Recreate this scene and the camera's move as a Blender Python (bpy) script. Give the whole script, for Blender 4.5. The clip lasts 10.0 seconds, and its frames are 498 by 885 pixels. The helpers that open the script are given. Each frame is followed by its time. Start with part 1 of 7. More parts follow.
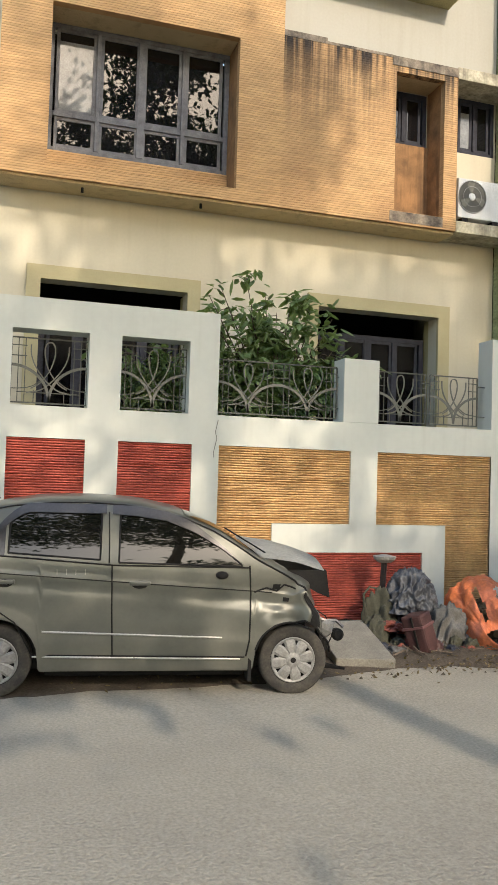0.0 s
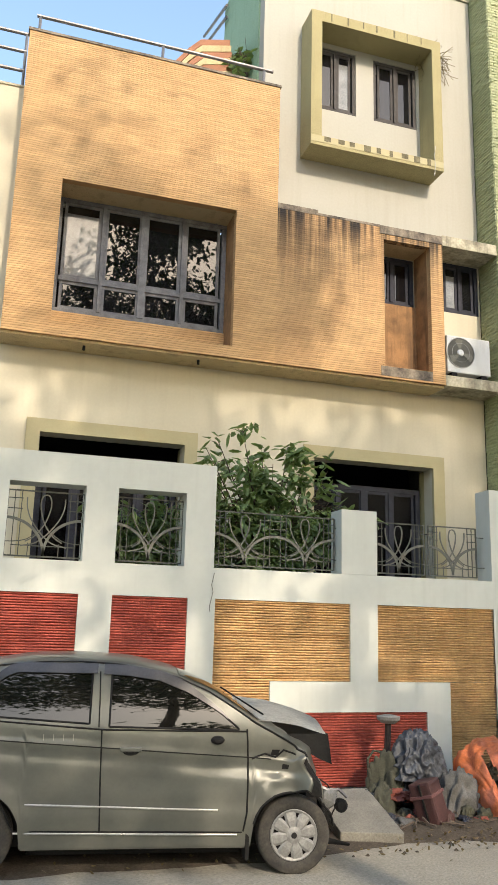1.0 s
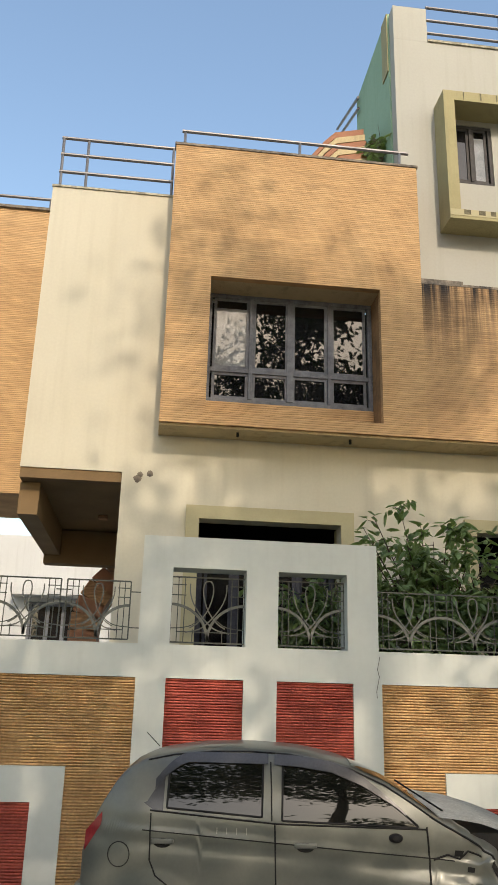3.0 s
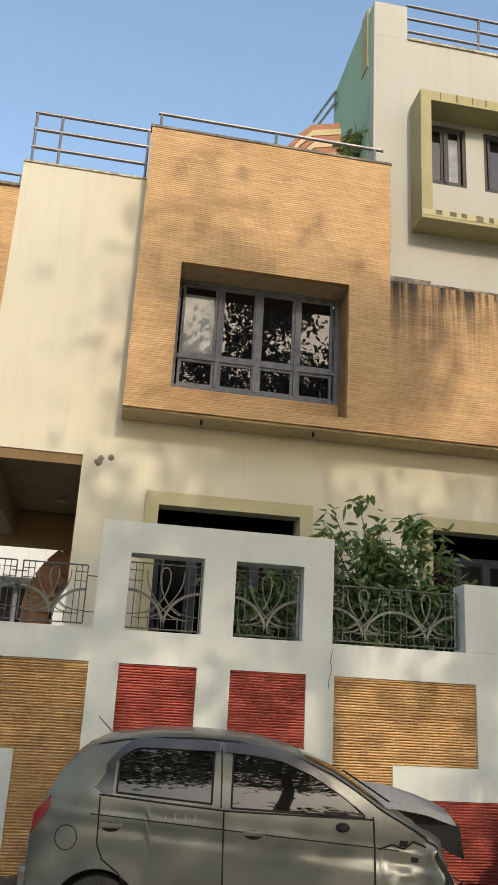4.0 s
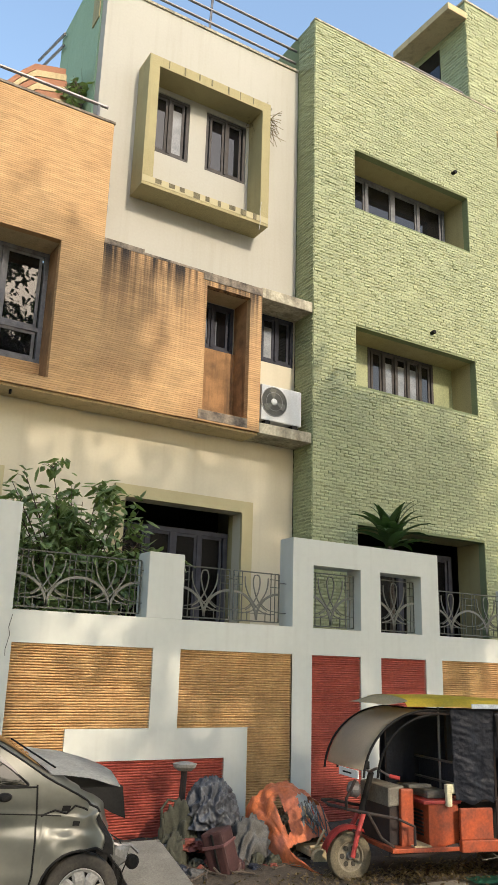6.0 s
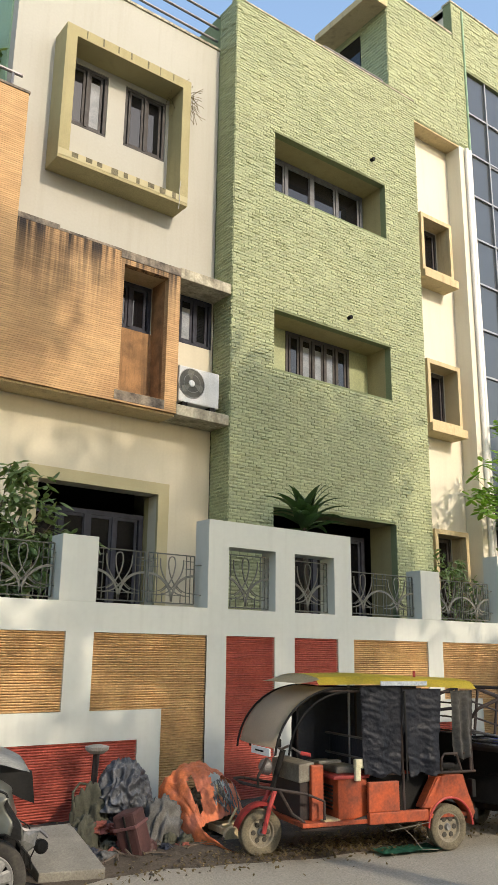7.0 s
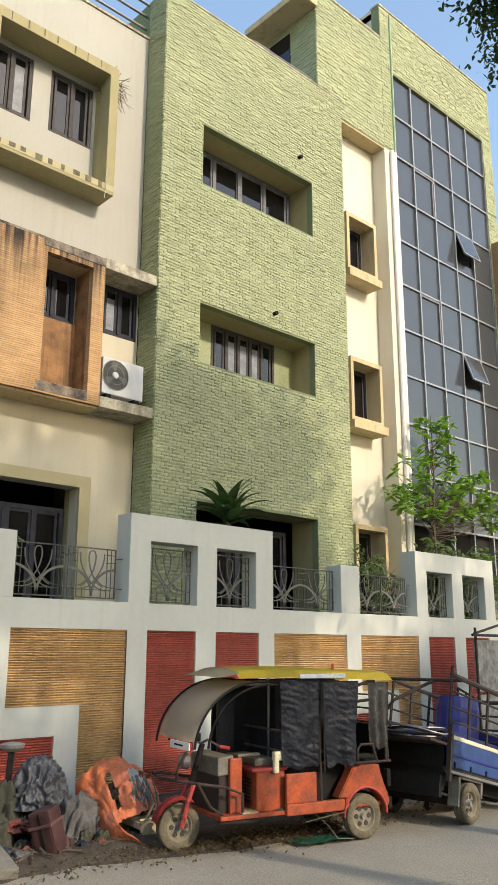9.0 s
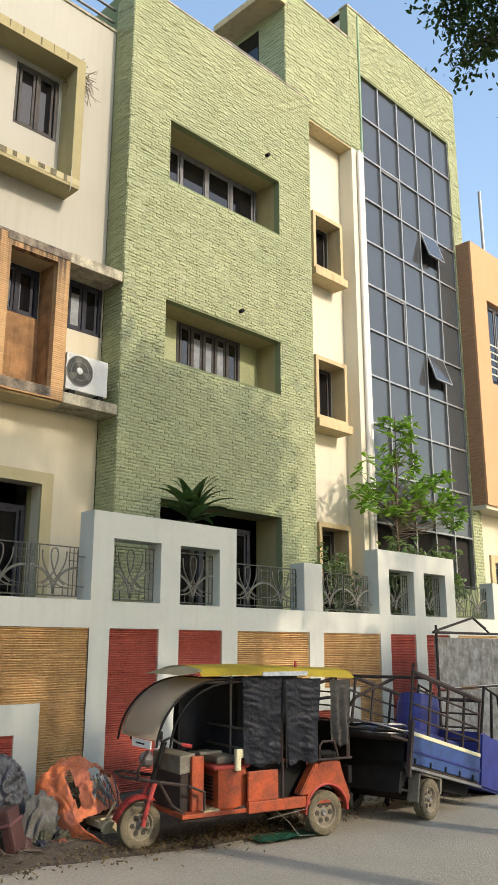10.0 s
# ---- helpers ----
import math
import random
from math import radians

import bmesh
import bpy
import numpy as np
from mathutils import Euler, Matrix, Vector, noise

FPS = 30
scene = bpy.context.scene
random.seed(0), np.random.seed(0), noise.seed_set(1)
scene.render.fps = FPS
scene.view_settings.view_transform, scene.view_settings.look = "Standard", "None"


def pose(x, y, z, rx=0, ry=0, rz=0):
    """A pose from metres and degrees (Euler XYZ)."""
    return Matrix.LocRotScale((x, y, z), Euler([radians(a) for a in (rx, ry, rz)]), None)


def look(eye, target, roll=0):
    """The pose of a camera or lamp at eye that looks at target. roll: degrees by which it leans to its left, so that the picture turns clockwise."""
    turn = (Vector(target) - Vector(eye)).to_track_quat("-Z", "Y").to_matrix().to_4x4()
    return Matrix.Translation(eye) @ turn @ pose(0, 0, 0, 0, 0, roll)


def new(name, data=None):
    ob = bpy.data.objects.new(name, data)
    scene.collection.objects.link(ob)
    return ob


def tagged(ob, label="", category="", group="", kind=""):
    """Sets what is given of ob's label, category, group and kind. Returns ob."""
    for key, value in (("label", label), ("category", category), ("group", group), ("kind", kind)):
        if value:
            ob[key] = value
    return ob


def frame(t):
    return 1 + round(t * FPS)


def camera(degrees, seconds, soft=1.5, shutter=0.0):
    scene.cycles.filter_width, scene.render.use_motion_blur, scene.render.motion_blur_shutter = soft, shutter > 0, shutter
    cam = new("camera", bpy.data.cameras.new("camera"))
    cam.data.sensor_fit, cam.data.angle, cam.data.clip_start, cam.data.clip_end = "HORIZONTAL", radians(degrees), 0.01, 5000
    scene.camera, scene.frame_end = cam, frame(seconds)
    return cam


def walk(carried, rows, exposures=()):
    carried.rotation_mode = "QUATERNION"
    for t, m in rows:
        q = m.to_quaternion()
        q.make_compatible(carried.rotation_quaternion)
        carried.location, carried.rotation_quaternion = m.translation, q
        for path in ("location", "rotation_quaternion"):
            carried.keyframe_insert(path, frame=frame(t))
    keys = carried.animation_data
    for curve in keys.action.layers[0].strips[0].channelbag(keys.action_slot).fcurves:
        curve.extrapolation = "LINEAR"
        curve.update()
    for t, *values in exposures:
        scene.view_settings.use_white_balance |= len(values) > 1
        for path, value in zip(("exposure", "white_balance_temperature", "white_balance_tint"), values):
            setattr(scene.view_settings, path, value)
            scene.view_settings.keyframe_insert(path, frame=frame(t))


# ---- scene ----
cam = camera(33.98, 10.0, soft=1.1)
# seconds, place, yaw, pitch, roll
TURNS = [
    (0.0, 0.016, 0.004, 1.821, -17.67, 2.49, -1.76),
    (0.5, 0.028, 0.009, 1.826, -17.25, 8.30, -1.53),
    (1.0, 0.030, 0.037, 1.863, -17.85, 12.91, -1.50),
    (1.5, 0.028, 0.052, 1.892, -17.64, 16.37, -0.94),
    (2.0, 0.025, 0.040, 1.900, -13.91, 18.05, -0.41),
    (2.5, 0.010, 0.036, 1.901, -8.82, 18.31, -0.64),
    (2.7, -0.000, 0.035, 1.896, -7.25, 18.25, -0.93),
    (3.8, -0.069, 0.047, 1.882, -7.88, 17.81, -2.70),
    (4.0, -0.069, 0.047, 1.886, -10.39, 17.55, -3.07),
    (4.5, -0.041, 0.044, 1.894, -16.73, 16.95, -3.45),
    (5.0, -0.019, 0.043, 1.908, -21.53, 16.54, -3.01),
    (5.5, -0.002, 0.059, 1.934, -26.65, 16.25, -2.23),
    (6.0, 0.018, 0.076, 1.945, -31.45, 15.77, -1.60),
    (6.2, 0.026, 0.081, 1.950, -32.93, 15.46, -1.26),
    (7.3, 0.065, 0.086, 1.940, -38.01, 14.53, -0.51),
    (7.5, 0.073, 0.089, 1.939, -38.43, 14.48, -0.36),
    (8.0, 0.077, 0.088, 1.937, -39.60, 14.41, -0.35),
    (8.5, 0.074, 0.088, 1.940, -40.71, 14.38, -0.30),
    (9.0, 0.069, 0.096, 1.939, -42.49, 14.32, -0.17),
    (9.5, 0.070, 0.099, 1.941, -43.65, 14.17, -0.09),
    (10.0, 0.074, 0.101, 1.946, -45.01, 14.14, -0.06)]
walk(cam, [(t, pose(x, y, z, 90 + p, r, w)) for t, x, y, z, w, p, r in TURNS],
     exposures=[(0.0, 1.26, 6720, 11), (1.0, 1.33, 6720, 11), (1.6, 1.18, 6720, 11), (2.3, 0.80, 6720, 11), (4.0, 0.82, 6720, 11), (4.8, 1.08, 6720, 11), (6.0, 1.12, 6720, 11), (10.0, 1.12, 6720, 11)])

# ---------------- world and sun ----------------
SUN_EL, SUN_AZ = 30.0, 8.0      # height, and turn from straight behind the eye towards +x
world = bpy.data.worlds.new("world")
scene.world = world
world.use_nodes = True
wn = world.node_tree
sky = wn.nodes.new("ShaderNodeTexSky")
sky.sky_type = "NISHITA"
sky.sun_disc = False
sky.sun_elevation = radians(SUN_EL)
sky.sun_rotation = radians(180 - SUN_AZ)
sky.air_density, sky.dust_density, sky.ozone_density = 1.5, 2.0, 2.2
wn.nodes["Background"].inputs["Strength"].default_value = 0.15
wn.links.new(sky.outputs["Color"], wn.nodes["Background"].inputs["Color"])
sun = new("sun", bpy.data.lights.new("sun", "SUN"))
sun.data.energy, sun.data.angle, sun.data.color = 1.5, radians(0.7), (1.0, 0.87, 0.70)
_s = Vector((math.sin(radians(SUN_AZ)) * math.cos(radians(SUN_EL)), -math.cos(radians(SUN_AZ)) * math.cos(radians(SUN_EL)), math.sin(radians(SUN_EL))))
sun.matrix_world = look(_s * 60, (0, 0, 0))


# ---------------- materials ----------------
def mat(name, base, second=None, rough=0.7, metal=0.0, scale=3.0, fine=60.0, amount=0.5, bump=0.15, bump_d=0.004, spec=0.4, island=0.0, streak=0.0, streak_col=(0.03, 0.03, 0.025), coat=0.0, fade=None, grain_f=None, drawn=None):
    """A surface with a broad and a fine variation of colour, gloss and relief; streak adds vertical runs of dirt."""
    m = bpy.data.materials.new(name)
    m.use_nodes = True
    nt = m.node_tree
    n, l = nt.nodes, nt.links
    b = n["Principled BSDF"]
    second = second or tuple(c * 0.72 for c in base)
    tc = n.new("ShaderNodeTexCoord")
    big = n.new("ShaderNodeTexNoise")
    big.inputs["Scale"].default_value, big.inputs["Detail"].default_value, big.inputs["Roughness"].default_value = scale, 6, 0.62
    small = n.new("ShaderNodeTexNoise")
    small.inputs["Scale"].default_value, small.inputs["Detail"].default_value = fine, 4
    for k in (big, small):
        l.new(tc.outputs["Object"], k.inputs["Vector"])
    if drawn:                        # fine grain pulled out along the courses
        dm = n.new("ShaderNodeMapping")
        dm.inputs["Scale"].default_value = drawn
        l.new(tc.outputs["Object"], dm.inputs["Vector"])
        l.new(dm.outputs["Vector"], small.inputs["Vector"])
    ramp = n.new("ShaderNodeValToRGB")
    ramp.color_ramp.elements[0].position, ramp.color_ramp.elements[1].position = 0.36, 0.68
    l.new(big.outputs["Fac"], ramp.inputs["Fac"])
    mix = n.new("ShaderNodeMix")
    mix.data_type = "RGBA"
    mix.inputs["A"].default_value, mix.inputs["B"].default_value = (*base, 1), (*second, 1)
    k = n.new("ShaderNodeMath")
    k.operation = "MULTIPLY"
    k.inputs[1].default_value = amount
    l.new(ramp.outputs["Color"], k.inputs[0])
    l.new(k.outputs[0], mix.inputs["Factor"])
    grain = n.new("ShaderNodeMix")
    grain.data_type, grain.blend_type = "RGBA", "MULTIPLY"
    gr = n.new("ShaderNodeValToRGB")
    gr.color_ramp.elements[0].color, gr.color_ramp.elements[1].color = (0.72, 0.72, 0.72, 1), (1.12, 1.12, 1.12, 1)
    gr.color_ramp.elements[0].position, gr.color_ramp.elements[1].position = 0.3, 0.7
    l.new(small.outputs["Fac"], gr.inputs["Fac"])
    grain.inputs["Factor"].default_value = min(1.0, amount + 0.2) if grain_f is None else grain_f
    l.new(mix.outputs["Result"], grain.inputs["A"])
    l.new(gr.outputs["Color"], grain.inputs["B"])
    out = grain.outputs["Result"]
    if streak:
        mp = n.new("ShaderNodeMapping")
        mp.inputs["Scale"].default_value = (8.0, 5.5, 0.35) if fade else (5.5, 5.5, 0.35)
        l.new(tc.outputs["Object"], mp.inputs["Vector"])
        sn = n.new("ShaderNodeTexNoise")
        sn.inputs["Scale"].default_value, sn.inputs["Detail"].default_value = 1.6, 6
        l.new(mp.outputs["Vector"], sn.inputs["Vector"])
        sr = n.new("ShaderNodeValToRGB")
        sr.color_ramp.elements[0].position, sr.color_ramp.elements[1].position = (0.36, 0.60) if fade else (0.52, 0.72)
        l.new(sn.outputs["Fac"], sr.inputs["Fac"])
        sm = n.new("ShaderNodeMath")
        sm.operation = "MULTIPLY"
        sm.inputs[1].default_value = streak
        l.new(sr.outputs["Color"], sm.inputs[0])
        if fade:                     # rain streaks run down from a ledge and thin out
            zs = n.new("ShaderNodeSeparateXYZ")
            zr = n.new("ShaderNodeMapRange")
            zr.inputs["From Min"].default_value, zr.inputs["From Max"].default_value = fade
            l.new(tc.outputs["Object"], zs.inputs[0])
            l.new(zs.outputs["Z"], zr.inputs["Value"])
            thin = n.new("ShaderNodeMath")
            thin.operation, thin.inputs[1].default_value = "POWER", 2.0
            l.new(zr.outputs["Result"], thin.inputs[0])
            zp = n.new("ShaderNodeMath")
            zp.operation = "MULTIPLY"
            l.new(thin.outputs[0], zp.inputs[0])
            l.new(sm.outputs[0], zp.inputs[1])
            sm = zp
        sx = n.new("ShaderNodeMix")
        sx.data_type = "RGBA"
        sx.inputs["B"].default_value = (*streak_col, 1)
        l.new(sm.outputs[0], sx.inputs["Factor"])
        l.new(out, sx.inputs["A"])
        out = sx.outputs["Result"]
    if island:
        geo = n.new("ShaderNodeNewGeometry")
        hv = n.new("ShaderNodeHueSaturation")
        mr = n.new("ShaderNodeMapRange")
        mr.inputs["To Min"].default_value, mr.inputs["To Max"].default_value = 1 - island, 1 + island
        l.new(geo.outputs["Random Per Island"], mr.inputs["Value"])
        l.new(mr.outputs["Result"], hv.inputs["Value"])
        l.new(out, hv.inputs["Color"])
        out = hv.outputs["Color"]
    l.new(out, b.inputs["Base Color"])
    rr = n.new("ShaderNodeMapRange")
    rr.inputs["To Min"].default_value, rr.inputs["To Max"].default_value = (max(0.02, rough - 0.1), min(1, rough + 0.12)) if rough > 0.2 else (rough * 0.7, rough * 1.3)
    l.new(big.outputs["Fac"], rr.inputs["Value"])
    l.new(rr.outputs["Result"], b.inputs["Roughness"])
    b.inputs["Metallic"].default_value = metal
    b.inputs["Specular IOR Level"].default_value = spec
    b.inputs["Coat Weight"].default_value = coat
    if bump:
        bp = n.new("ShaderNodeBump")
        bp.inputs["Strength"].default_value, bp.inputs["Distance"].default_value = bump, bump_d
        l.new(small.outputs["Fac"], bp.inputs["Height"])
        l.new(bp.outputs["Normal"], b.inputs["Normal"])
    return m


def glass_mat(name, tint, rough=0.04, alpha=0.5, spec=0.6):
    m = mat(name, tint, rough=rough, bump=0.0, spec=spec, amount=0.25, scale=2.0)
    m.node_tree.nodes["Principled BSDF"].inputs["Alpha"].default_value = alpha
    return m


def leaf_mat(name, base, second):
    m = mat(name, base, second, rough=0.5, scale=2.5, fine=30, amount=0.8, bump=0.0, island=0.45)
    nt = m.node_tree
    b = nt.nodes["Principled BSDF"]
    tr = nt.nodes.new("ShaderNodeBsdfTranslucent")
    tr.inputs["Color"].default_value = (base[0] * 1.8, base[1] * 1.9, base[2] * 1.0, 1)
    ms = nt.nodes.new("ShaderNodeMixShader")
    ms.inputs[0].default_value = 0.28
    nt.links.new(b.outputs[0], ms.inputs[1])
    nt.links.new(tr.outputs[0], ms.inputs[2])
    nt.links.new(ms.outputs[0], nt.nodes["Material Output"].inputs["Surface"])
    return m


def ribbed(name, base, second, pitch, depth=0.006, streak=0.0, broken=0.35, amount=0.5, fade=None):
    """Facing laid in narrow horizontal courses."""
    m = mat(name, base, second, rough=0.8, scale=1.3, fine=30, amount=amount, bump=0.0, drawn=(0.12, 0.12, 1.0), grain_f=0.75, streak=streak, streak_col=(0.03, 0.024, 0.02), fade=fade)
    nt = m.node_tree
    n, l = nt.nodes, nt.links
    b = n["Principled BSDF"]
    tc = n.new("ShaderNodeTexCoord")
    br = n.new("ShaderNodeTexBrick")
    br.inputs["Scale"].default_value = 1.0
    br.inputs["Brick Width"].default_value, br.inputs["Row Height"].default_value = pitch * 4000, pitch
    br.inputs["Mortar Size"].default_value, br.inputs["Mortar Smooth"].default_value = pitch * 0.16, 0.6
    br.inputs["Color1"].default_value, br.inputs["Color2"].default_value, br.inputs["Mortar"].default_value = (1, 1, 1, 1), (0.8, 0.8, 0.8, 1), (0.3, 0.3, 0.3, 1)
    sep = n.new("ShaderNodeSeparateXYZ")
    com = n.new("ShaderNodeCombineXYZ")
    add = n.new("ShaderNodeMath")
    l.new(tc.outputs["Object"], sep.inputs[0])
    l.new(sep.outputs["X"], add.inputs[0])
    l.new(sep.outputs["Y"], add.inputs[1])
    l.new(add.outputs[0], com.inputs["X"])
    wob = n.new("ShaderNodeTexNoise")
    wob.inputs["Scale"].default_value, wob.inputs["Detail"].default_value = 2.2, 3
    l.new(tc.outputs["Object"], wob.inputs["Vector"])
    wz = n.new("ShaderNodeMath")
    wz.operation, wz.inputs[1].default_value = "MULTIPLY_ADD", 0.03
    l.new(wob.outputs["Fac"], wz.inputs[0])
    l.new(sep.outputs["Z"], wz.inputs[2])
    l.new(wz.outputs[0], com.inputs["Y"])
    l.new(com.outputs[0], br.inputs["Vector"])
    mx = n.new("ShaderNodeMix")
    mx.data_type, mx.blend_type = "RGBA", "MULTIPLY"
    mx.inputs["Factor"].default_value = broken
    old = b.inputs["Base Color"].links[0].from_socket
    l.new(old, mx.inputs["A"])
    l.new(br.outputs["Color"], mx.inputs["B"])
    l.new(mx.outputs["Result"], b.inputs["Base Color"])
    bp = n.new("ShaderNodeBump")
    bp.inputs["Strength"].default_value, bp.inputs["Distance"].default_value = 0.9, depth
    l.new(br.outputs["Color"], bp.inputs["Height"])
    l.new(bp.outputs["Normal"], b.inputs["Normal"])
    return m


M_CREAM = mat("cream_paint", (0.56, 0.52, 0.405), (0.50, 0.455, 0.34), rough=0.85, grain_f=0.12, scale=0.7, fine=25, amount=0.35, bump=0.1, streak=0.15, streak_col=(0.38, 0.33, 0.23))
M_IVORY = mat("ivory_paint", (0.405, 0.395, 0.345), (0.35, 0.335, 0.28), rough=0.85, grain_f=0.12, scale=0.8, fine=25, amount=0.3, bump=0.1, streak=0.16, streak_col=(0.28, 0.26, 0.20))
# Lighter copy of the ivory paint, with the strip's sunlight put into its colour
M_STRIP = mat("sunlit_cream_paint", (0.64, 0.60, 0.49), (0.57, 0.52, 0.41), rough=0.85, grain_f=0.12, scale=0.8, fine=25, amount=0.3, bump=0.1, streak=0.15, streak_col=(0.42, 0.38, 0.28))
M_DRIP = mat("dark_drip_stain", (0.20, 0.175, 0.105), (0.09, 0.08, 0.05), rough=0.9, scale=9, amount=0.8)
M_YBAND = mat("yellow_band_paint", (0.44, 0.39, 0.235), (0.35, 0.30, 0.165), rough=0.85, scale=1.5, amount=0.4, grain_f=0.15)
M_OLIVE = mat("olive_paint", (0.37, 0.325, 0.17), (0.29, 0.25, 0.13), rough=0.85, scale=1.5, amount=0.5, streak=0.2, streak_col=(0.14, 0.12, 0.06))
M_SAND = mat("sand_paint", (0.56, 0.45, 0.26), (0.44, 0.34, 0.19), rough=0.85, scale=1.5, amount=0.5, streak=0.3, streak_col=(0.12, 0.09, 0.06))
M_WALL = mat("pale_grey_paint", (0.56, 0.57, 0.515), (0.50, 0.51, 0.46), rough=0.9, grain_f=0.1, scale=0.7, fine=14, amount=0.18, bump=0.08, streak=0.15, streak_col=(0.36, 0.355, 0.30))
M_ORANGE = ribbed("orange_facing", (0.62, 0.39, 0.185), (0.50, 0.295, 0.135), 0.034, amount=0.7, broken=0.55, depth=0.008)
M_ORANGE_DIRTY = ribbed("stained_orange_facing", (0.62, 0.39, 0.185), (0.45, 0.26, 0.125), 0.034, streak=1.0, amount=0.8, broken=0.55, depth=0.008, fade=(6.3, 8.15))
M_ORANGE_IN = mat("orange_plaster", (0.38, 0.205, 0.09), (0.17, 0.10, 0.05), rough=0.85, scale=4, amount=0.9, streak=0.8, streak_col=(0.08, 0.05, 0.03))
M_SOOT = mat("blackened_cement", (0.30, 0.25, 0.19), (0.06, 0.05, 0.045), rough=0.95, scale=5, fine=30, amount=0.95, bump=0.4, bump_d=0.01, streak=0.5)
M_LEDGE = mat("weathered_ledge", (0.52, 0.48, 0.36), (0.13, 0.11, 0.08), rough=0.9, scale=4, fine=25, amount=0.7, bump=0.3, bump_d=0.008, streak=0.5)
M_YEL = mat("ochre_ribs", (0.66, 0.41, 0.18), (0.46, 0.265, 0.11), rough=0.8, scale=3.5, fine=28, amount=0.85, bump=0.3, streak=0.12)
M_RED = mat("red_ribs", (0.50, 0.105, 0.068), (0.33, 0.06, 0.045), rough=0.75, scale=3.2, fine=28, amount=0.8, bump=0.3, streak=0.12)
M_GREEN = mat("green_tile", (0.335, 0.36, 0.195), (0.26, 0.30, 0.165), rough=0.55, scale=0.8, fine=30, amount=0.5, bump=0.15, island=0.10, streak=0.12, streak_col=(0.16, 0.22, 0.10))
M_GROUT = mat("green_grout", (0.21, 0.245, 0.13), (0.16, 0.195, 0.10), rough=0.9, amount=0.5)
M_GREENPAINT = mat("green_paint", (0.30, 0.44, 0.30), (0.22, 0.33, 0.22), rough=0.85, scale=1.0, amount=0.4, streak=0.2, streak_col=(0.12, 0.17, 0.1))
M_BROWN = ribbed("brown_facing", (0.44, 0.25, 0.13), (0.36, 0.19, 0.10), 0.05)
M_PEACH = mat("peach_paint", (0.56, 0.32, 0.17), (0.48, 0.27, 0.14), rough=0.85, scale=1, amount=0.3)
M_FRAME = mat("weathered_grey_wood", (0.18, 0.185, 0.20), (0.06, 0.06, 0.066), rough=0.7, scale=8, fine=70, amount=0.6, bump=0.25)
M_DOOR = mat("dark_grey_timber", (0.050, 0.053, 0.070), (0.020, 0.020, 0.026), spec=0.15, rough=0.65, scale=8, fine=70, amount=0.6, bump=0.25)
M_PANE = glass_mat("dark_pane", (0.008, 0.008, 0.010), 0.012, 0.94)
# Near-black, low-gloss panes: the doorways' deep shade is put into them
M_PANE_DIM = glass_mat("dim_door_pane", (0.005, 0.005, 0.006), 0.3, 0.94, 0.05)
M_FRAME_DARK = mat("dark_stained_timber", (0.062, 0.056, 0.054), (0.03, 0.027, 0.026), rough=0.7, scale=8, fine=70, amount=0.6, bump=0.25)
# Near-black: the dark of unlit rooms is put into this colour
M_DARK = mat("painted_room_dark", (0.014, 0.012, 0.011), (0.008, 0.007, 0.006), rough=0.95, amount=0.4)
# Its coat gives the gloss of glass, as the sheet stands before the pane
M_CURTAIN = mat("pale_curtain", (0.23, 0.24, 0.245), (0.10, 0.105, 0.11), rough=0.95, amount=0.7, scale=3.5, coat=1.0, bump=0.0)
M_CURTAINWALL = mat("tinted_glass", (0.060, 0.066, 0.072), (0.046, 0.05, 0.055), rough=0.11, scale=0.5, fine=8, amount=0.4, bump=0.02, spec=0.6, metal=0.1, grain_f=0.1)
M_ALU = mat("aluminium", (0.34, 0.34, 0.335), (0.25, 0.25, 0.245), rough=0.4, metal=0.6, amount=0.4)
M_STEEL = mat("steel_rail", (0.22, 0.21, 0.21), (0.13, 0.12, 0.12), rough=0.45, metal=0.6, amount=0.5)
M_GRILLE = mat("grille_iron", (0.10, 0.105, 0.085), (0.055, 0.05, 0.045), rough=0.7, scale=10, amount=0.7)
M_GRILLEW = mat("grille_flat_bar", (0.165, 0.165, 0.14), (0.12, 0.11, 0.09), rough=0.7, scale=10, amount=0.6)
M_ASPHALT = mat("asphalt", (0.28, 0.26, 0.215), (0.37, 0.345, 0.28), rough=0.92, grain_f=0.85, scale=0.45, fine=48, amount=0.7, bump=0.9, bump_d=0.014, spec=0.25)
# Soil brown, darkened further for the shade under the car
M_DIRT = mat("shaded_dusty_soil", (0.115, 0.095, 0.073), (0.05, 0.042, 0.034), rough=0.98, scale=2.2, fine=45, amount=0.8, bump=0.7, bump_d=0.02, spec=0.1)
M_CONCRETE = mat("concrete", (0.36, 0.34, 0.30), (0.26, 0.24, 0.21), rough=0.92, scale=4, amount=0.6, bump=0.3, bump_d=0.006)
M_BARK = mat("bark", (0.13, 0.10, 0.075), (0.06, 0.045, 0.035), rough=0.95, scale=9, fine=50, amount=0.8, bump=0.8, bump_d=0.015)
M_LEAF = leaf_mat("leaf_green", (0.16, 0.225, 0.095), (0.07, 0.115, 0.048))
M_LEAF_LIGHT = leaf_mat("leaf_bright", (0.19, 0.33, 0.055), (0.10, 0.20, 0.035))
M_LEAF_DARK = leaf_mat("leaf_dark", (0.045, 0.085, 0.03), (0.025, 0.05, 0.02))
M_LEAF_DRY = leaf_mat("leaf_dry", (0.135, 0.10, 0.05), (0.07, 0.05, 0.028))
M_PORCH = mat("brown_porch_paint", (0.20, 0.125, 0.055), (0.13, 0.08, 0.035), rough=0.8, scale=1.2, amount=0.5)
